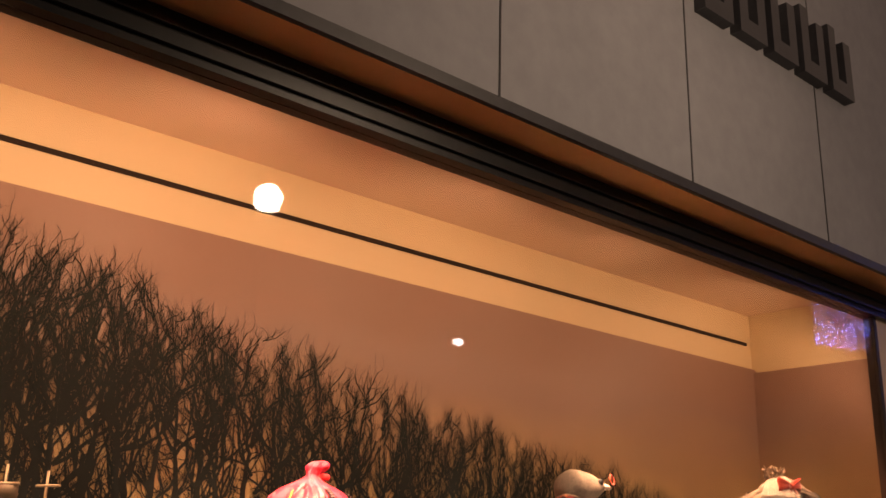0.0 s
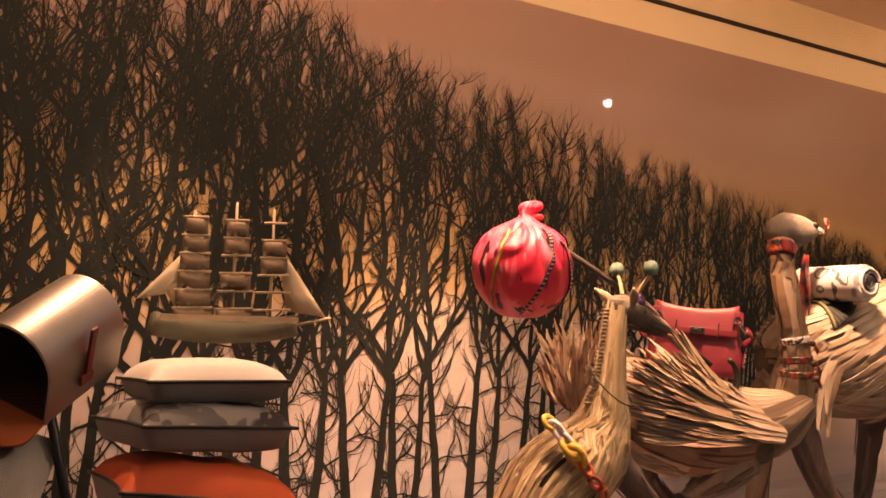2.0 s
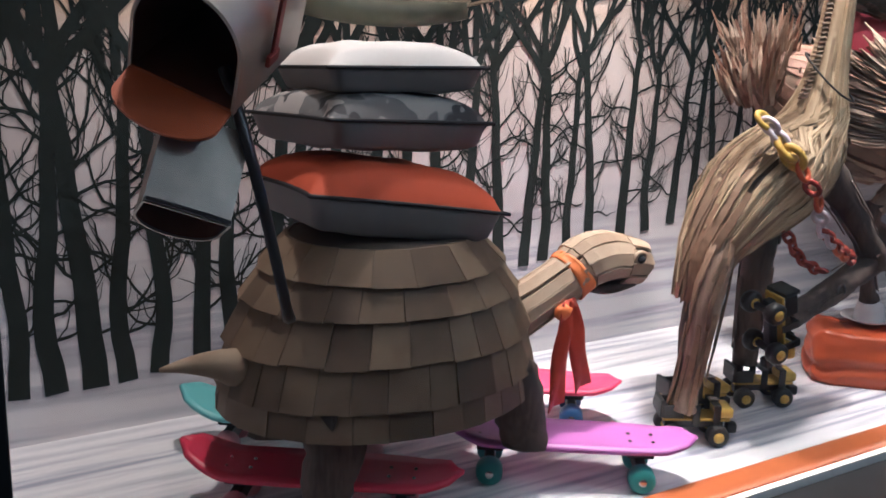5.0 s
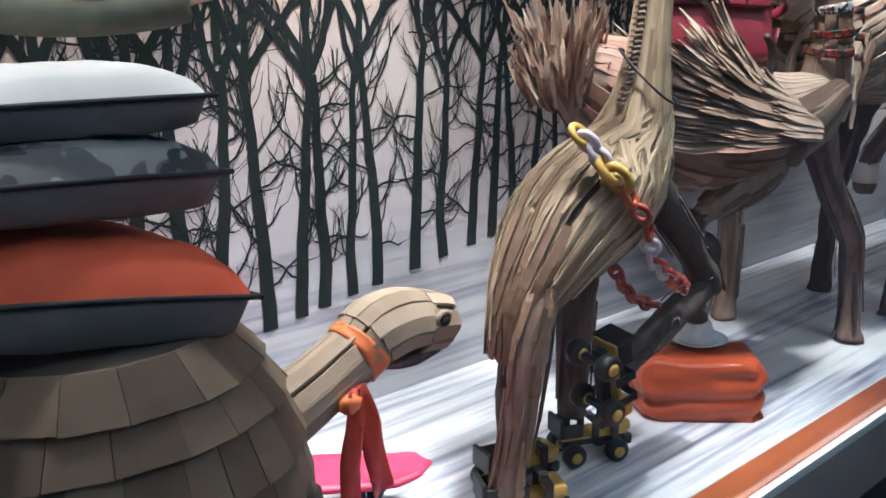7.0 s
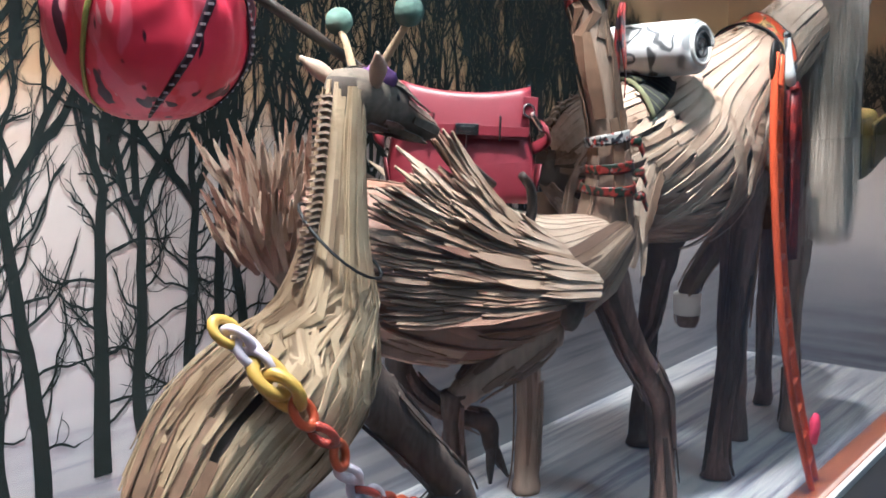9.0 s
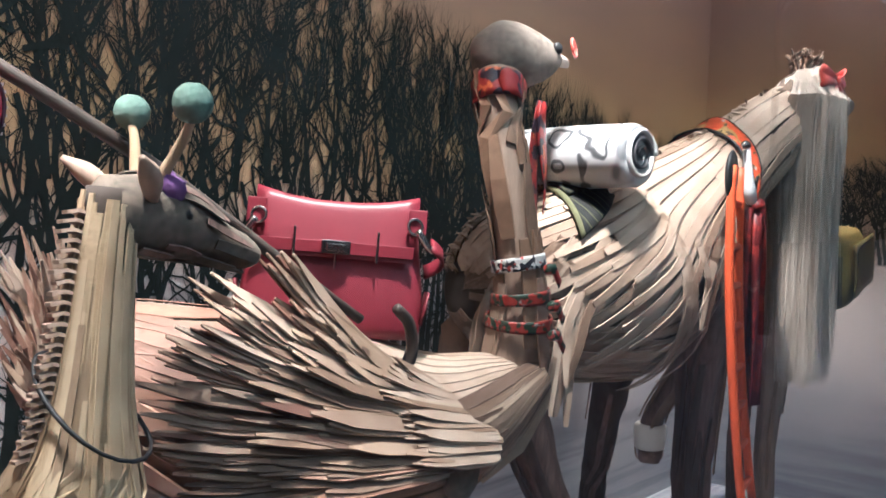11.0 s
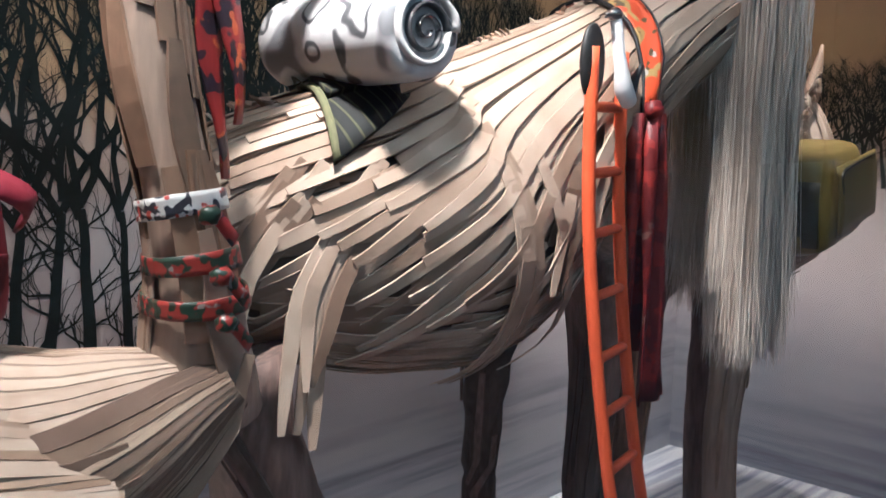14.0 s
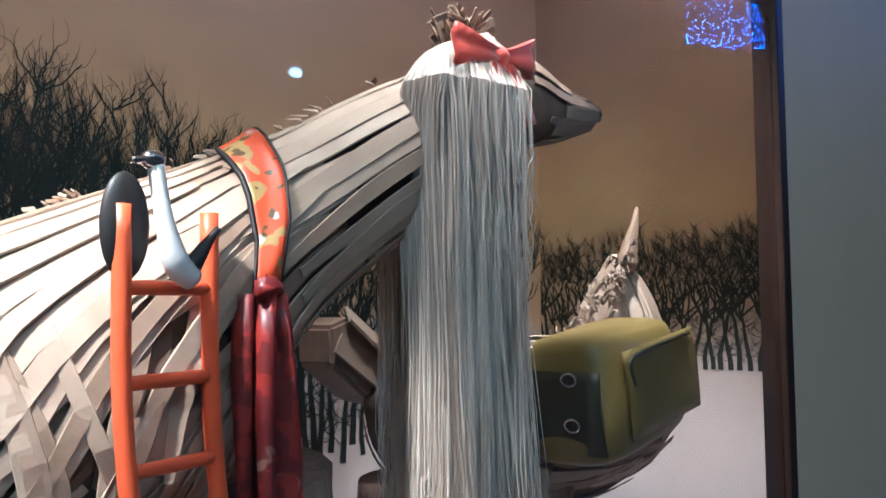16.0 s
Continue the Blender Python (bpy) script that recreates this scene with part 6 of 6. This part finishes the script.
# hanging grey hair: a curtain of thin strands, too fine to count
def hair(name, x0, x1, y, z_top, z_bot, n, sway, parent, crown=None, fray=0.17):
    vs, fs = [], []
    for k in range(n):
        q = rng.random()
        x = x0 + (x1 - x0) * q
        yy = y + rng.uniform(-0.035, 0.035)
        zb = z_bot + rng.uniform(0, fray) + 0.05 * abs(2 * q - 1) ** 2 * rng.random()
        w, an = rng.uniform(0.0009, 0.0019), rng.uniform(-1.2, 1.0)
        ca, sa = math.cos(an), math.sin(an)
        pts = []
        if crown:
            pts.append((crown[0] + (x - (x0 + x1) / 2) * 0.75, crown[1] + rng.uniform(-0.03, 0.02), crown[2] - 0.02 * abs(2 * q - 1)))
            pts.append((x, yy - 0.004, z_top + 0.07))
        cl = q * 24 + y * 90 + rng.uniform(-0.6, 0.6)
        wv = (0.007 * math.sin(cl), 0.011 * math.sin(cl * 1.7 + 1), 0.018 * math.sin(cl * 2.3 + 2))
        yy += 0.010 * math.sin(q * 31) + 0.006 * math.sin(q * 77)
        pts += [(x, yy, z_top - 0.01), (x + wv[0] + sway * 0.3 + 0.004 * math.sin(k), yy, z_top * 0.6 + zb * 0.4), (x + wv[1] + sway * 0.8 + 0.006 * math.sin(k * 1.3), yy, z_top * 0.2 + zb * 0.8), (x + wv[2] + sway * 1.25 + rng.uniform(-0.014, 0.014), yy + rng.uniform(-0.008, 0.008), zb)]
        line = spline(pts, 10)
        o = len(vs)
        for j, p in enumerate(line):
            ww = w * (1 if j < 8 else (1 - (j - 7) * 0.3)) / 2
            vs += [(p[0] - ww * ca, p[1] - ww * sa, p[2]), (p[0] + ww * ca, p[1] + ww * sa, p[2])]
        fs += [(o + 2 * j, o + 2 * j + 1, o + 2 * j + 3, o + 2 * j + 2) for j in range(9)]
    ob = put(name, mesh(name, vs, fs), HAIR, parent)
    return tagged(ob, "long hanging grey hair", kind="stuff")


hair("hair", 3.606, 3.700, 0.080, 1.80, 1.15, 5200, 0.014, anteater, (3.70, 0.11, 1.935))
hair("side_lock", 3.716, 3.744, 0.068, 1.78, 1.14, 1000, 0.022, anteater, (3.765, 0.10, 1.92))
hair("back_lock", 3.680, 3.735, 0.200, 1.72, 1.22, 600, 0.0, anteater)
hair("crown_lock", 3.640, 3.765, 0.062, 1.80, 1.58, 900, 0.008, anteater, (3.73, 0.10, 1.945))
put("hair_cap", uv_ball(3.728, AY - 0.135, 1.868, 0.066, 0.056, 0.058, 24, 14, 0.12), HAIR, anteater, "pale hair combed over the head")

bow = tagged(new("hair_bow"), "coral red silk bow on the hair", "bow")
bc = Vector((3.718, 0.050, 1.903))
for s, up in ((-1, -0.1), (1, 0.25)):
    rows = []
    for k in range(11):
        t = k / 10
        ang = math.pi * t
        c = bc + Vector((s * 0.082 * math.sin(ang) ** 0.8, -0.012 * math.cos(ang), s * up * 0.05 * math.sin(ang)))
        w = 0.008 + 0.020 * math.sin(ang)
        rows.append([c + Vector((0, 0.004 * math.sin(q * 4), q * w)) for q in (-1, -0.5, 0, 0.5, 1)])
    put("loop", cloth(rows, 0.002), REDSILK, bow)
    rows = [[bc + Vector((s * 0.01 + s * (0.05 if s > 0 else 0.022) * t + q * (0.008 + 0.012 * t), -0.01 - 0.005 * math.sin(t * 4), -0.085 * t + 0.006 * q * t)) for q in (-1, -0.3, 0.3, 1)] for t in np.linspace(0, 1, 7)]
    put("bow_end", cloth(rows, 0.002), REDSILK, bow)
put("knot", uv_ball(bc.x, bc.y - 0.008, bc.z, 0.014, 0.012, 0.014, 12, 8, 0.3), REDSILK, bow)

# ---- rolled blanket on its back ----
roll = tagged(new("rolled_blanket"), "rolled white blanket with a grey print, strapped on a striped blanket", "blanket")
ra, rb = Vector((2.988, 0.445, 1.675)), Vector((2.968, 0.164, 1.683))
ax = (rb - ra).normalized()
rm = Matrix.Translation(ra) @ ax.to_track_quat("Z", "Y").to_matrix().to_4x4()
L = (rb - ra).length
put("roll", lathe([(0.045, -0.004), (0.058, 0.0), (0.062, 0.01), (0.064, L * 0.5), (0.062, L - 0.012), (0.057, L - 0.002), (0.05, L - 0.001)], 36, "roll", rm), ROLLPRINT, roll)
DARKCOIL = plain("charcoal_quilting", (0.05, 0.05, 0.055), 0.5, var=0.4, scale=40)
for turn in range(3):
    r0 = 0.056 - 0.017 * turn
    rows = []
    for k in range(33):
        a = 2 * math.pi * k / 32
        r = r0 - 0.016 * k / 32
        rows.append([rm @ Vector((r * math.cos(a) * d, r * math.sin(a) * d, L + o)) for d, o in ((1.0, -0.02), (0.97, 0.005 + 0.003 * math.sin(k)), (0.90, 0.008), (0.82, 0.004), (0.80, -0.02))])
    put("coil", cloth(rows, 0.0015, "coil"), WHITECLOTH if turn == 0 else (DARKCOIL if turn == 1 else STEEL), roll, "coiled end of the blanket")
put("core", lathe([(0.02, L - 0.01), (0.016, L - 0.012), (0.001, L - 0.013)], 12, "core", rm), PIPING, roll)
put("core_disc", lathe([(0.001, L - 0.016), (0.05, L - 0.016), (0.05, L - 0.02)], 20, "disc", rm), DARKMETAL, roll)
saddle = tagged(new("saddle_blanket"), "black blanket with olive stripes folded over the back", "blanket")
rows = [[AB.at(0.30 + 0.115 * p - 0.012 * s, (58 - 26 * p) * s, 0.020 + 0.010 * math.sin(p * 4) * abs(s)) for p in np.linspace(0, 1, 9)] for s in np.linspace(-1, 1, 15)]
put("cloth", cloth(rows, 0.009), STRIPEBLANKET, saddle)
put("edging", cloth([[Vector(r[0]) + Vector((-0.004, -0.003, 0.002)), Vector(r[0]) * 0.72 + Vector(r[1]) * 0.28 + Vector((0, -0.004, 0.005))] for r in rows], 0.008), plain("olive_woven_edging", (0.12, 0.12, 0.055), 0.85, var=0.3, scale=120), saddle, "olive woven edging")
rows = [[AB.at(0.30 + 0.10 * p, 20 * s, 0.032) for p in np.linspace(0, 1, 5)] for s in np.linspace(-1, 1.3, 9)]
put("fold", cloth(rows, 0.012), STRIPEBLANKET, saddle)

# ---- orange scarf over the neck ----
scarf = tagged(new("printed_scarf"), "orange printed silk scarf round the neck, dark red ends hanging", "scarf")
rows = [[AB.at(float(np.interp(v, [-150, -60, 0, 55, 80, 100], [0.66, 0.72, 0.75, 0.722, 0.695, 0.66])) + o * (1 - 0.004 * max(0, v - 20)), v, 0.028 + 0.004 * math.sin(v / 13 + o * 90)) for o in np.linspace(-0.021, 0.021, 7)] for v in range(-150, 101, 10)]
put("loop", cloth(rows, 0.004), SCARFPRINT, scarf)
for i in (0, -1):
    edge = [[Vector(r[i]), Vector(r[i]) + (Vector(r[i]) - Vector(r[i + 1 if i == 0 else i - 1])) * 0.55] for r in rows]
    put("hem", cloth(edge, 0.005), PIPING, scarf, "dark hem of the scarf")
kx, ky, kz = AB.at(0.655, 99, 0.036)
for x0, l, mat, y in ((kx + 0.004, 0.44, DARKSCARF, ky - 0.004), (kx - 0.014, 0.36, DARKSCARF, ky + 0.012)):
    rows = [[Vector((x0 + 0.025 * t + q * (0.012 + 0.032 * t ** 0.7), y + 0.010 * math.sin(q * 5 + t * 4), kz - l * t)) for q in np.linspace(-1, 1, 9)] for t in np.linspace(0, 1, 10)]
    put("scarf_end", cloth(rows, 0.003), mat, scarf)
put("knot", uv_ball(kx, ky - 0.002, kz + 0.004, 0.017, 0.012, 0.014, 14, 10, 0.5), DARKSCARF, scarf)

# ---- ladder ----
ladder = tagged(new("toy_ladder"), "slim orange leather-wrapped ladder leaning at the animal's neck", "ladder")
pl = [(3.190, 0.072, 1.675), (3.192, 0.068, 1.45), (3.225, 0.060, 1.20), (3.285, 0.052, 0.95), (3.40, 0.045, 0.70), (3.535, 0.040, 0.478)]
pr = [(3.305, 0.100, 1.675), (3.306, 0.095, 1.45), (3.335, 0.085, 1.20), (3.395, 0.075, 0.95), (3.505, 0.066, 0.70), (3.625, 0.058, 0.478)]
put("stile", tube([(*p, 0.0095) for p in pl], 0.01, "stile", 10, 40), LADDERPAINT, ladder)
put("stile", tube([(*p, 0.0095) for p in pr], 0.01, "stile", 10, 40), LADDERPAINT, ladder)
sl, sr = spline(pl, 200), spline(pr, 200)
for k in range(13):
    z = 1.595 - 0.086 * k
    a, b = sl[np.argmin(abs(sl[:, 2] - z))], sr[np.argmin(abs(sr[:, 2] - z))]
    put("rung", tube([(*a, 0.007), (*((a + b) / 2), 0.0075), (*b, 0.007)], 0.007, "rung", 8, 6), LADDERPAINT, ladder)
charm = tagged(put("pink_charm", uv_ball(3.53, 0.04, 0.66, 0.018, 0.014, 0.045, 14, 10, 0.3), HOTPINK), "small pink leather charm hung on the ladder's foot", "charm")
bird = tagged(new("bird_ornament"), "small black and white enamel bird on the ladder's top", "bird ornament")
put("neck", tube([(3.215, 0.055, 1.715, 0.008), (3.222, 0.05, 1.66, 0.009), (3.235, 0.05, 1.62, 0.013), (3.255, 0.055, 1.605, 0.012)], 0.01, "neck", 10, 14), WHITEPAINT, bird)
put("head", uv_ball(3.213, 0.055, 1.717, 0.013, 0.010, 0.010, 12, 8), STEEL, bird)
put("beak", tube([(3.205, 0.055, 1.717, 0.004), (3.19, 0.053, 1.714, 0.001)], 0.003, "beak", 6, 4), STEEL, bird)
put("wing", uv_ball(3.195, 0.075, 1.655, 0.026, 0.010, 0.052, 16, 10), BLACKRUBBER, bird, "black wing")
put("tail", tube([(3.25, 0.055, 1.61, 0.011), (3.272, 0.055, 1.64, 0.006), (3.285, 0.055, 1.655, 0.001)], 0.006, "tail", 8, 6), BLACKRUBBER, bird)


# ---- small animal with an olive bag ----
fox = tagged(new("fox"), "small animal of pale wood peelings with a raised shaving tail", "animal figure")
FY = 0.36
FB = Loft([(3.80, FY, 1.46, 0.04, 0.04), (3.88, FY, 1.41, 0.09, 0.11), (3.98, FY, 1.375, 0.115, 0.14), (4.14, FY, 1.36, 0.125, 0.15), (4.34, FY, 1.35, 0.125, 0.15), (4.52, FY, 1.37, 0.11, 0.13), (4.60, FY, 1.39, 0.06, 0.07)], 30)
fb = put("body", FB.mesh("body", 20), UNDERTAN, fox)
rng = random.Random(71)
for k in range(70):
    u, v = rng.uniform(0.0, 0.85), rng.uniform(-170, 170)
    put("peel", strip_on(FB, [(u, v), (u + 0.08, v + rng.uniform(-8, 8)), (min(1, u + rng.uniform(0.15, 0.3)), v + rng.uniform(-10, 10))], rng.uniform(0.022, 0.036), (0.002, 0.008), 0.002, 6), PEEL, fb)
SNOUT = [(3.705, 1.545), (3.751, 1.560), (3.911, 1.432), (3.906, 1.392), (3.786, 1.425), (3.708, 1.485)]
bm = bmesh.new()
ring = [[bm.verts.new((px, y, pz)) for px, pz in SNOUT] for y in (0.372, 0.455)]
bm.faces.new(ring[0])
bm.faces.new(ring[1][::-1])
for k in range(6):
    bm.faces.new((ring[0][k], ring[1][k], ring[1][(k + 1) % 6], ring[0][(k + 1) % 6]))
bmesh.ops.recalc_face_normals(bm, faces=bm.faces[:])
bmesh.ops.bevel(bm, geom=bm.edges[:], offset=0.006, segments=2, affect="EDGES")
head = part("head", bm, NECKBARK, fox, "wedge-shaped wooden head of broad boards")
for a, b, w in (((3.735, 1.563), (3.915, 1.425), 0.060), ((3.715, 1.520), (3.905, 1.400), 0.050)):
    put("face_board", ribbon([(a[0], 0.368, a[1]), ((a[0] + b[0]) / 2, 0.364, (a[1] + b[1]) / 2), (b[0], 0.367, b[1])], [(0.2, -0.6, 0.7) if w > 0.055 else (0, -1, 0.1)] * 3, [w * 0.7, w, w * 0.9], 0.005), PEEL, head)
for k in range(7):
    x = 3.90 + 0.028 * k
    put("neck_board", ribbon([(x - 0.03, 0.33, 1.49 - 0.004 * k), (x, 0.315, 1.42), (x + 0.02, 0.33, 1.30 - 0.01 * k)], [(-0.2, -1, 0.1)] * 3, [0.026, 0.030, 0.022], 0.004), NECKBARK if k % 2 else PEEL, fb)
for x, y in ((4.04, FY - 0.08), (4.16, FY - 0.04), (3.84, FY + 0.02), (4.28, FY + 0.10)):
    leg(fox, [(x, y, 1.30, 0.06), (x + 0.01, y, 1.10, 0.038), (x - 0.02, y, 0.85, 0.028), (x, y, 0.60, 0.026), (x, y, 0.474, 0.034)], NECKBARK if y < FY else LEGBARK, 6, STR)
ftail = tagged(new("tail"), "upright tail of pale peelings with a brown tip")
ftail.parent = fox
TX, TY = 4.478, 0.32
FT = Loft([(TX - 0.004, TY + 0.03, 1.43, 0.105, 0.07), (TX, TY + 0.03, 1.52, 0.096, 0.062), (TX + 0.002, TY + 0.03, 1.60, 0.060, 0.045), (TX - 0.004, TY + 0.03, 1.65, 0.022, 0.02), (TX - 0.008, TY + 0.03, 1.675, 0.006, 0.006)], 24)
put("cone", FT.mesh("cone", 14, 0.05), PEEL, ftail, "smooth pale cone of peelings")
for k in range(34):
    v = 360 * k / 34 + rng.uniform(-3, 3)
    put("peel", strip_on(FT, [(0.0, v), (0.45, v + rng.uniform(-4, 4)), (rng.uniform(0.75, 0.98), v + rng.uniform(-6, 6))], rng.uniform(0.014, 0.021), (0.002, 0.006), 0.002, 8, (1.0, 0.9, 0.3)), PEEL, ftail)
for k in range(130):
    s = rng.random()
    c = Vector((TX - 0.25 + 0.20 * s + rng.uniform(-0.018, 0.018), TY - 0.01 + rng.uniform(-0.03, 0.02), 1.50 + 0.165 * s ** 1.5 + rng.uniform(-0.025, 0.025)))
    d = Vector((rng.uniform(-1, 1), rng.uniform(-1, 0.3), rng.uniform(-0.4, 1))) * 0.014
    put("curl", ribbon([c, c + d + Vector((0, 0, 0.008)), c + d * 1.8], [(0.3, -1, 0.2)] * 3, [0.011, 0.013, 0.006], 0.0015), PEEL, ftail)
put("tip", tube([(TX - 0.045, TY - 0.02, 1.64, 0.024), (TX - 0.022, TY - 0.02, 1.70, 0.015), (TX + 0.002, TY - 0.02, 1.77, 0.003)], 0.01, "tip", 8, 8, 0.4), BROWNSTRIP, ftail, "brown bark tip")

obag = tagged(new("olive_bag"), "olive yellow leather bag hung over the small animal's back", "bag")
om = pose(4.172, 0.185, 1.432, 0, -7, 6) @ Matrix.Diagonal((0.90, 0.95, 0.73, 1))
prof = Loft([(0, 0, -0.145, 0.150, 0.060), (0, 0, -0.12, 0.180, 0.090), (0, 0, -0.05, 0.190, 0.10), (0, 0, 0.05, 0.172, 0.094), (0, 0, 0.12, 0.160, 0.080), (0, 0, 0.137, 0.14, 0.055)], 24)
vs = []
for k in range(24):
    r = prof.r[k]
    for j in range(40):
        a = 2 * math.pi * j / 40
        ca, sa = math.cos(a), math.sin(a)
        vs.append(om @ Vector((math.copysign(abs(ca) ** 0.38, ca) * r[3], math.copysign(abs(sa) ** 0.42, sa) * r[4], r[2])))
fs = [(k * 40 + j, k * 40 + (j + 1) % 40, (k + 1) * 40 + (j + 1) % 40, (k + 1) * 40 + j) for k in range(23) for j in range(40)] + [tuple(39 - j for j in range(40)), tuple(23 * 40 + j for j in range(40))]
put("pouch", mesh("pouch", vs, fs, True), OLIVE, obag)
rows = [[om @ Vector((-0.01 + q * 0.175 + 0.02 * s, -0.104 - 0.004 * math.sin(3 * s), 0.11 - 0.2 * s)) for q in np.linspace(-0.75, 1, 9)] for s in np.linspace(0, 1, 8)]
put("front_panel", cloth(rows, 0.005), OLIVE, obag)
put("zip", tube([om @ Vector((-0.11, -0.109, 0.03)), om @ Vector((-0.12, -0.109, 0.085)), om @ Vector((-0.05, -0.109, 0.098)), om @ Vector((0.15, -0.107, 0.098))], 0.003, "zip", 6, 20), OLIVEDARK, obag, "dark zip")
rows = [[om @ Vector((-0.168 - 0.024 * math.sin(math.pi * min(1, 0.25 + 0.6 * s)), q * 0.082, 0.075 - 0.185 * s)) for q in np.linspace(-1, 1, 7)] for s in np.linspace(0, 1, 8)]
put("side_panel", cloth(rows, 0.006), OLIVEDARK, obag, "dark olive side with straps")
for z in (0.06, -0.04):
    put("buckle", ring_mesh(om @ pose(-0.198, -0.03, z, 0, 90, 0), 0.014, 0.003, 14, 6), STEEL, obag)

raised = leg(fox, [(4.12, 0.46, 1.28, 0.06), (4.15, 0.58, 1.10, 0.042), (4.19, 0.70, 0.93, 0.036), (4.205, 0.733, 0.84, 0.038), (4.215, 0.735, 0.775, 0.044), (4.215, 0.735, 0.735, 0.030)], LEGBARK, 8, BROWNPLANK, "raised_leg")
put("bandage", lathe([(0.043, -0.042), (0.050, -0.038), (0.053, 0.035), (0.048, 0.042)], 18, "bandage", pose(4.205, 0.733, 0.825)), WHITECLOTH, raised, "white bandage")

# ---- outside: globe and blue lights ----
put("globe", uv_ball(2.39, -2.02, 3.28, 0.075, 0.075, 0.075, 20, 12), glow("lit_globe", (1.0, 0.86, 0.62), 260.0), street_lamp, "lit white globe")
net = tagged(new("lit_street_tree"), "slim bare street tree hung with blue festive lights", "lit tree")
wires = []
rng = random.Random(91)
C = Vector((13.43, -3.84, 4.45))
vs, fs = [], []
for k in range(1100):
    a, b = rng.uniform(-1, 1), rng.random() ** 1.5
    p = C + Vector((0.50 * a, 0.86 * a, 0.8 * b + 0.20 * (a + 0.2) ** 2 + 0.02 * math.sin(14 * a)))
    r = rng.uniform(0.004, 0.009)
    o = len(vs)
    vs += [p + Vector(d) * r for d in ((1, 0, 0), (0, 1, 0), (-1, 0, 0), (0, -1, 0), (0, 0, 1), (0, 0, -1))]
    fs += [(o + i, o + (i + 1) % 4, o + 4) for i in range(4)] + [(o + (i + 1) % 4, o + i, o + 5) for i in range(4)]
bulbs = put("bulbs", mesh("bulbs", vs, fs), glow("blue_bulb", (0.10, 0.20, 1.0), 45.0), net)
bulbs["kind"] = "stuff"
put("trunk", tube([(C.x, C.y, 0.0, 0.07), (C.x + 0.03, C.y, 2.4, 0.055), (C.x - 0.02, C.y, 4.2, 0.04), (C.x, C.y, 5.3, 0.012)], 0.05, "trunk", 10, 20, 0.1), NIGHTWALL, net)
for a in range(9):
    b = Vector((math.cos(a * 2.3), math.sin(a * 2.3), 0))
    z = 4.2 + 0.11 * a
    put("branch", tube([(C.x, C.y, z - 0.25, 0.02), tuple(Vector((C.x, C.y, z)) + b * 0.3) + (0.014,), tuple(Vector((C.x, C.y, z + 0.2)) + b * 0.6) + (0.004,)], 0.01, "branch", 6, 8), NIGHTWALL, net)
lamp = tagged(new("wall_lamp"), "small bright white lamp on the added dark wall opposite", "wall lamp")
part("bracket", boxes((15.9, 16.0, -16.0, -15.7, 6.55, 6.62)), BLACK, lamp)
put("lens", uv_ball(15.95, -15.6, 6.6, 0.15, 0.12, 0.09, 16, 10), glow("white_lamp", (0.95, 0.97, 1.0), 45.0), lamp)


# things stand at their bases
bpy.context.view_layer.update()
for ob in list(scene.objects):
    if ob.type == "EMPTY" and ob.parent is None and ob.children:
        pts = [p.matrix_world @ Vector(c) for p in ob.children_recursive if p.type == "MESH" for c in p.bound_box]
        low = min(p.z for p in pts)
        base = Vector(((min(p.x for p in pts) + max(p.x for p in pts)) / 2, (min(p.y for p in pts) + max(p.y for p in pts)) / 2, low))
        shift = base - ob.location
        for child in ob.children:
            child.location = child.location - shift
        ob.location = base
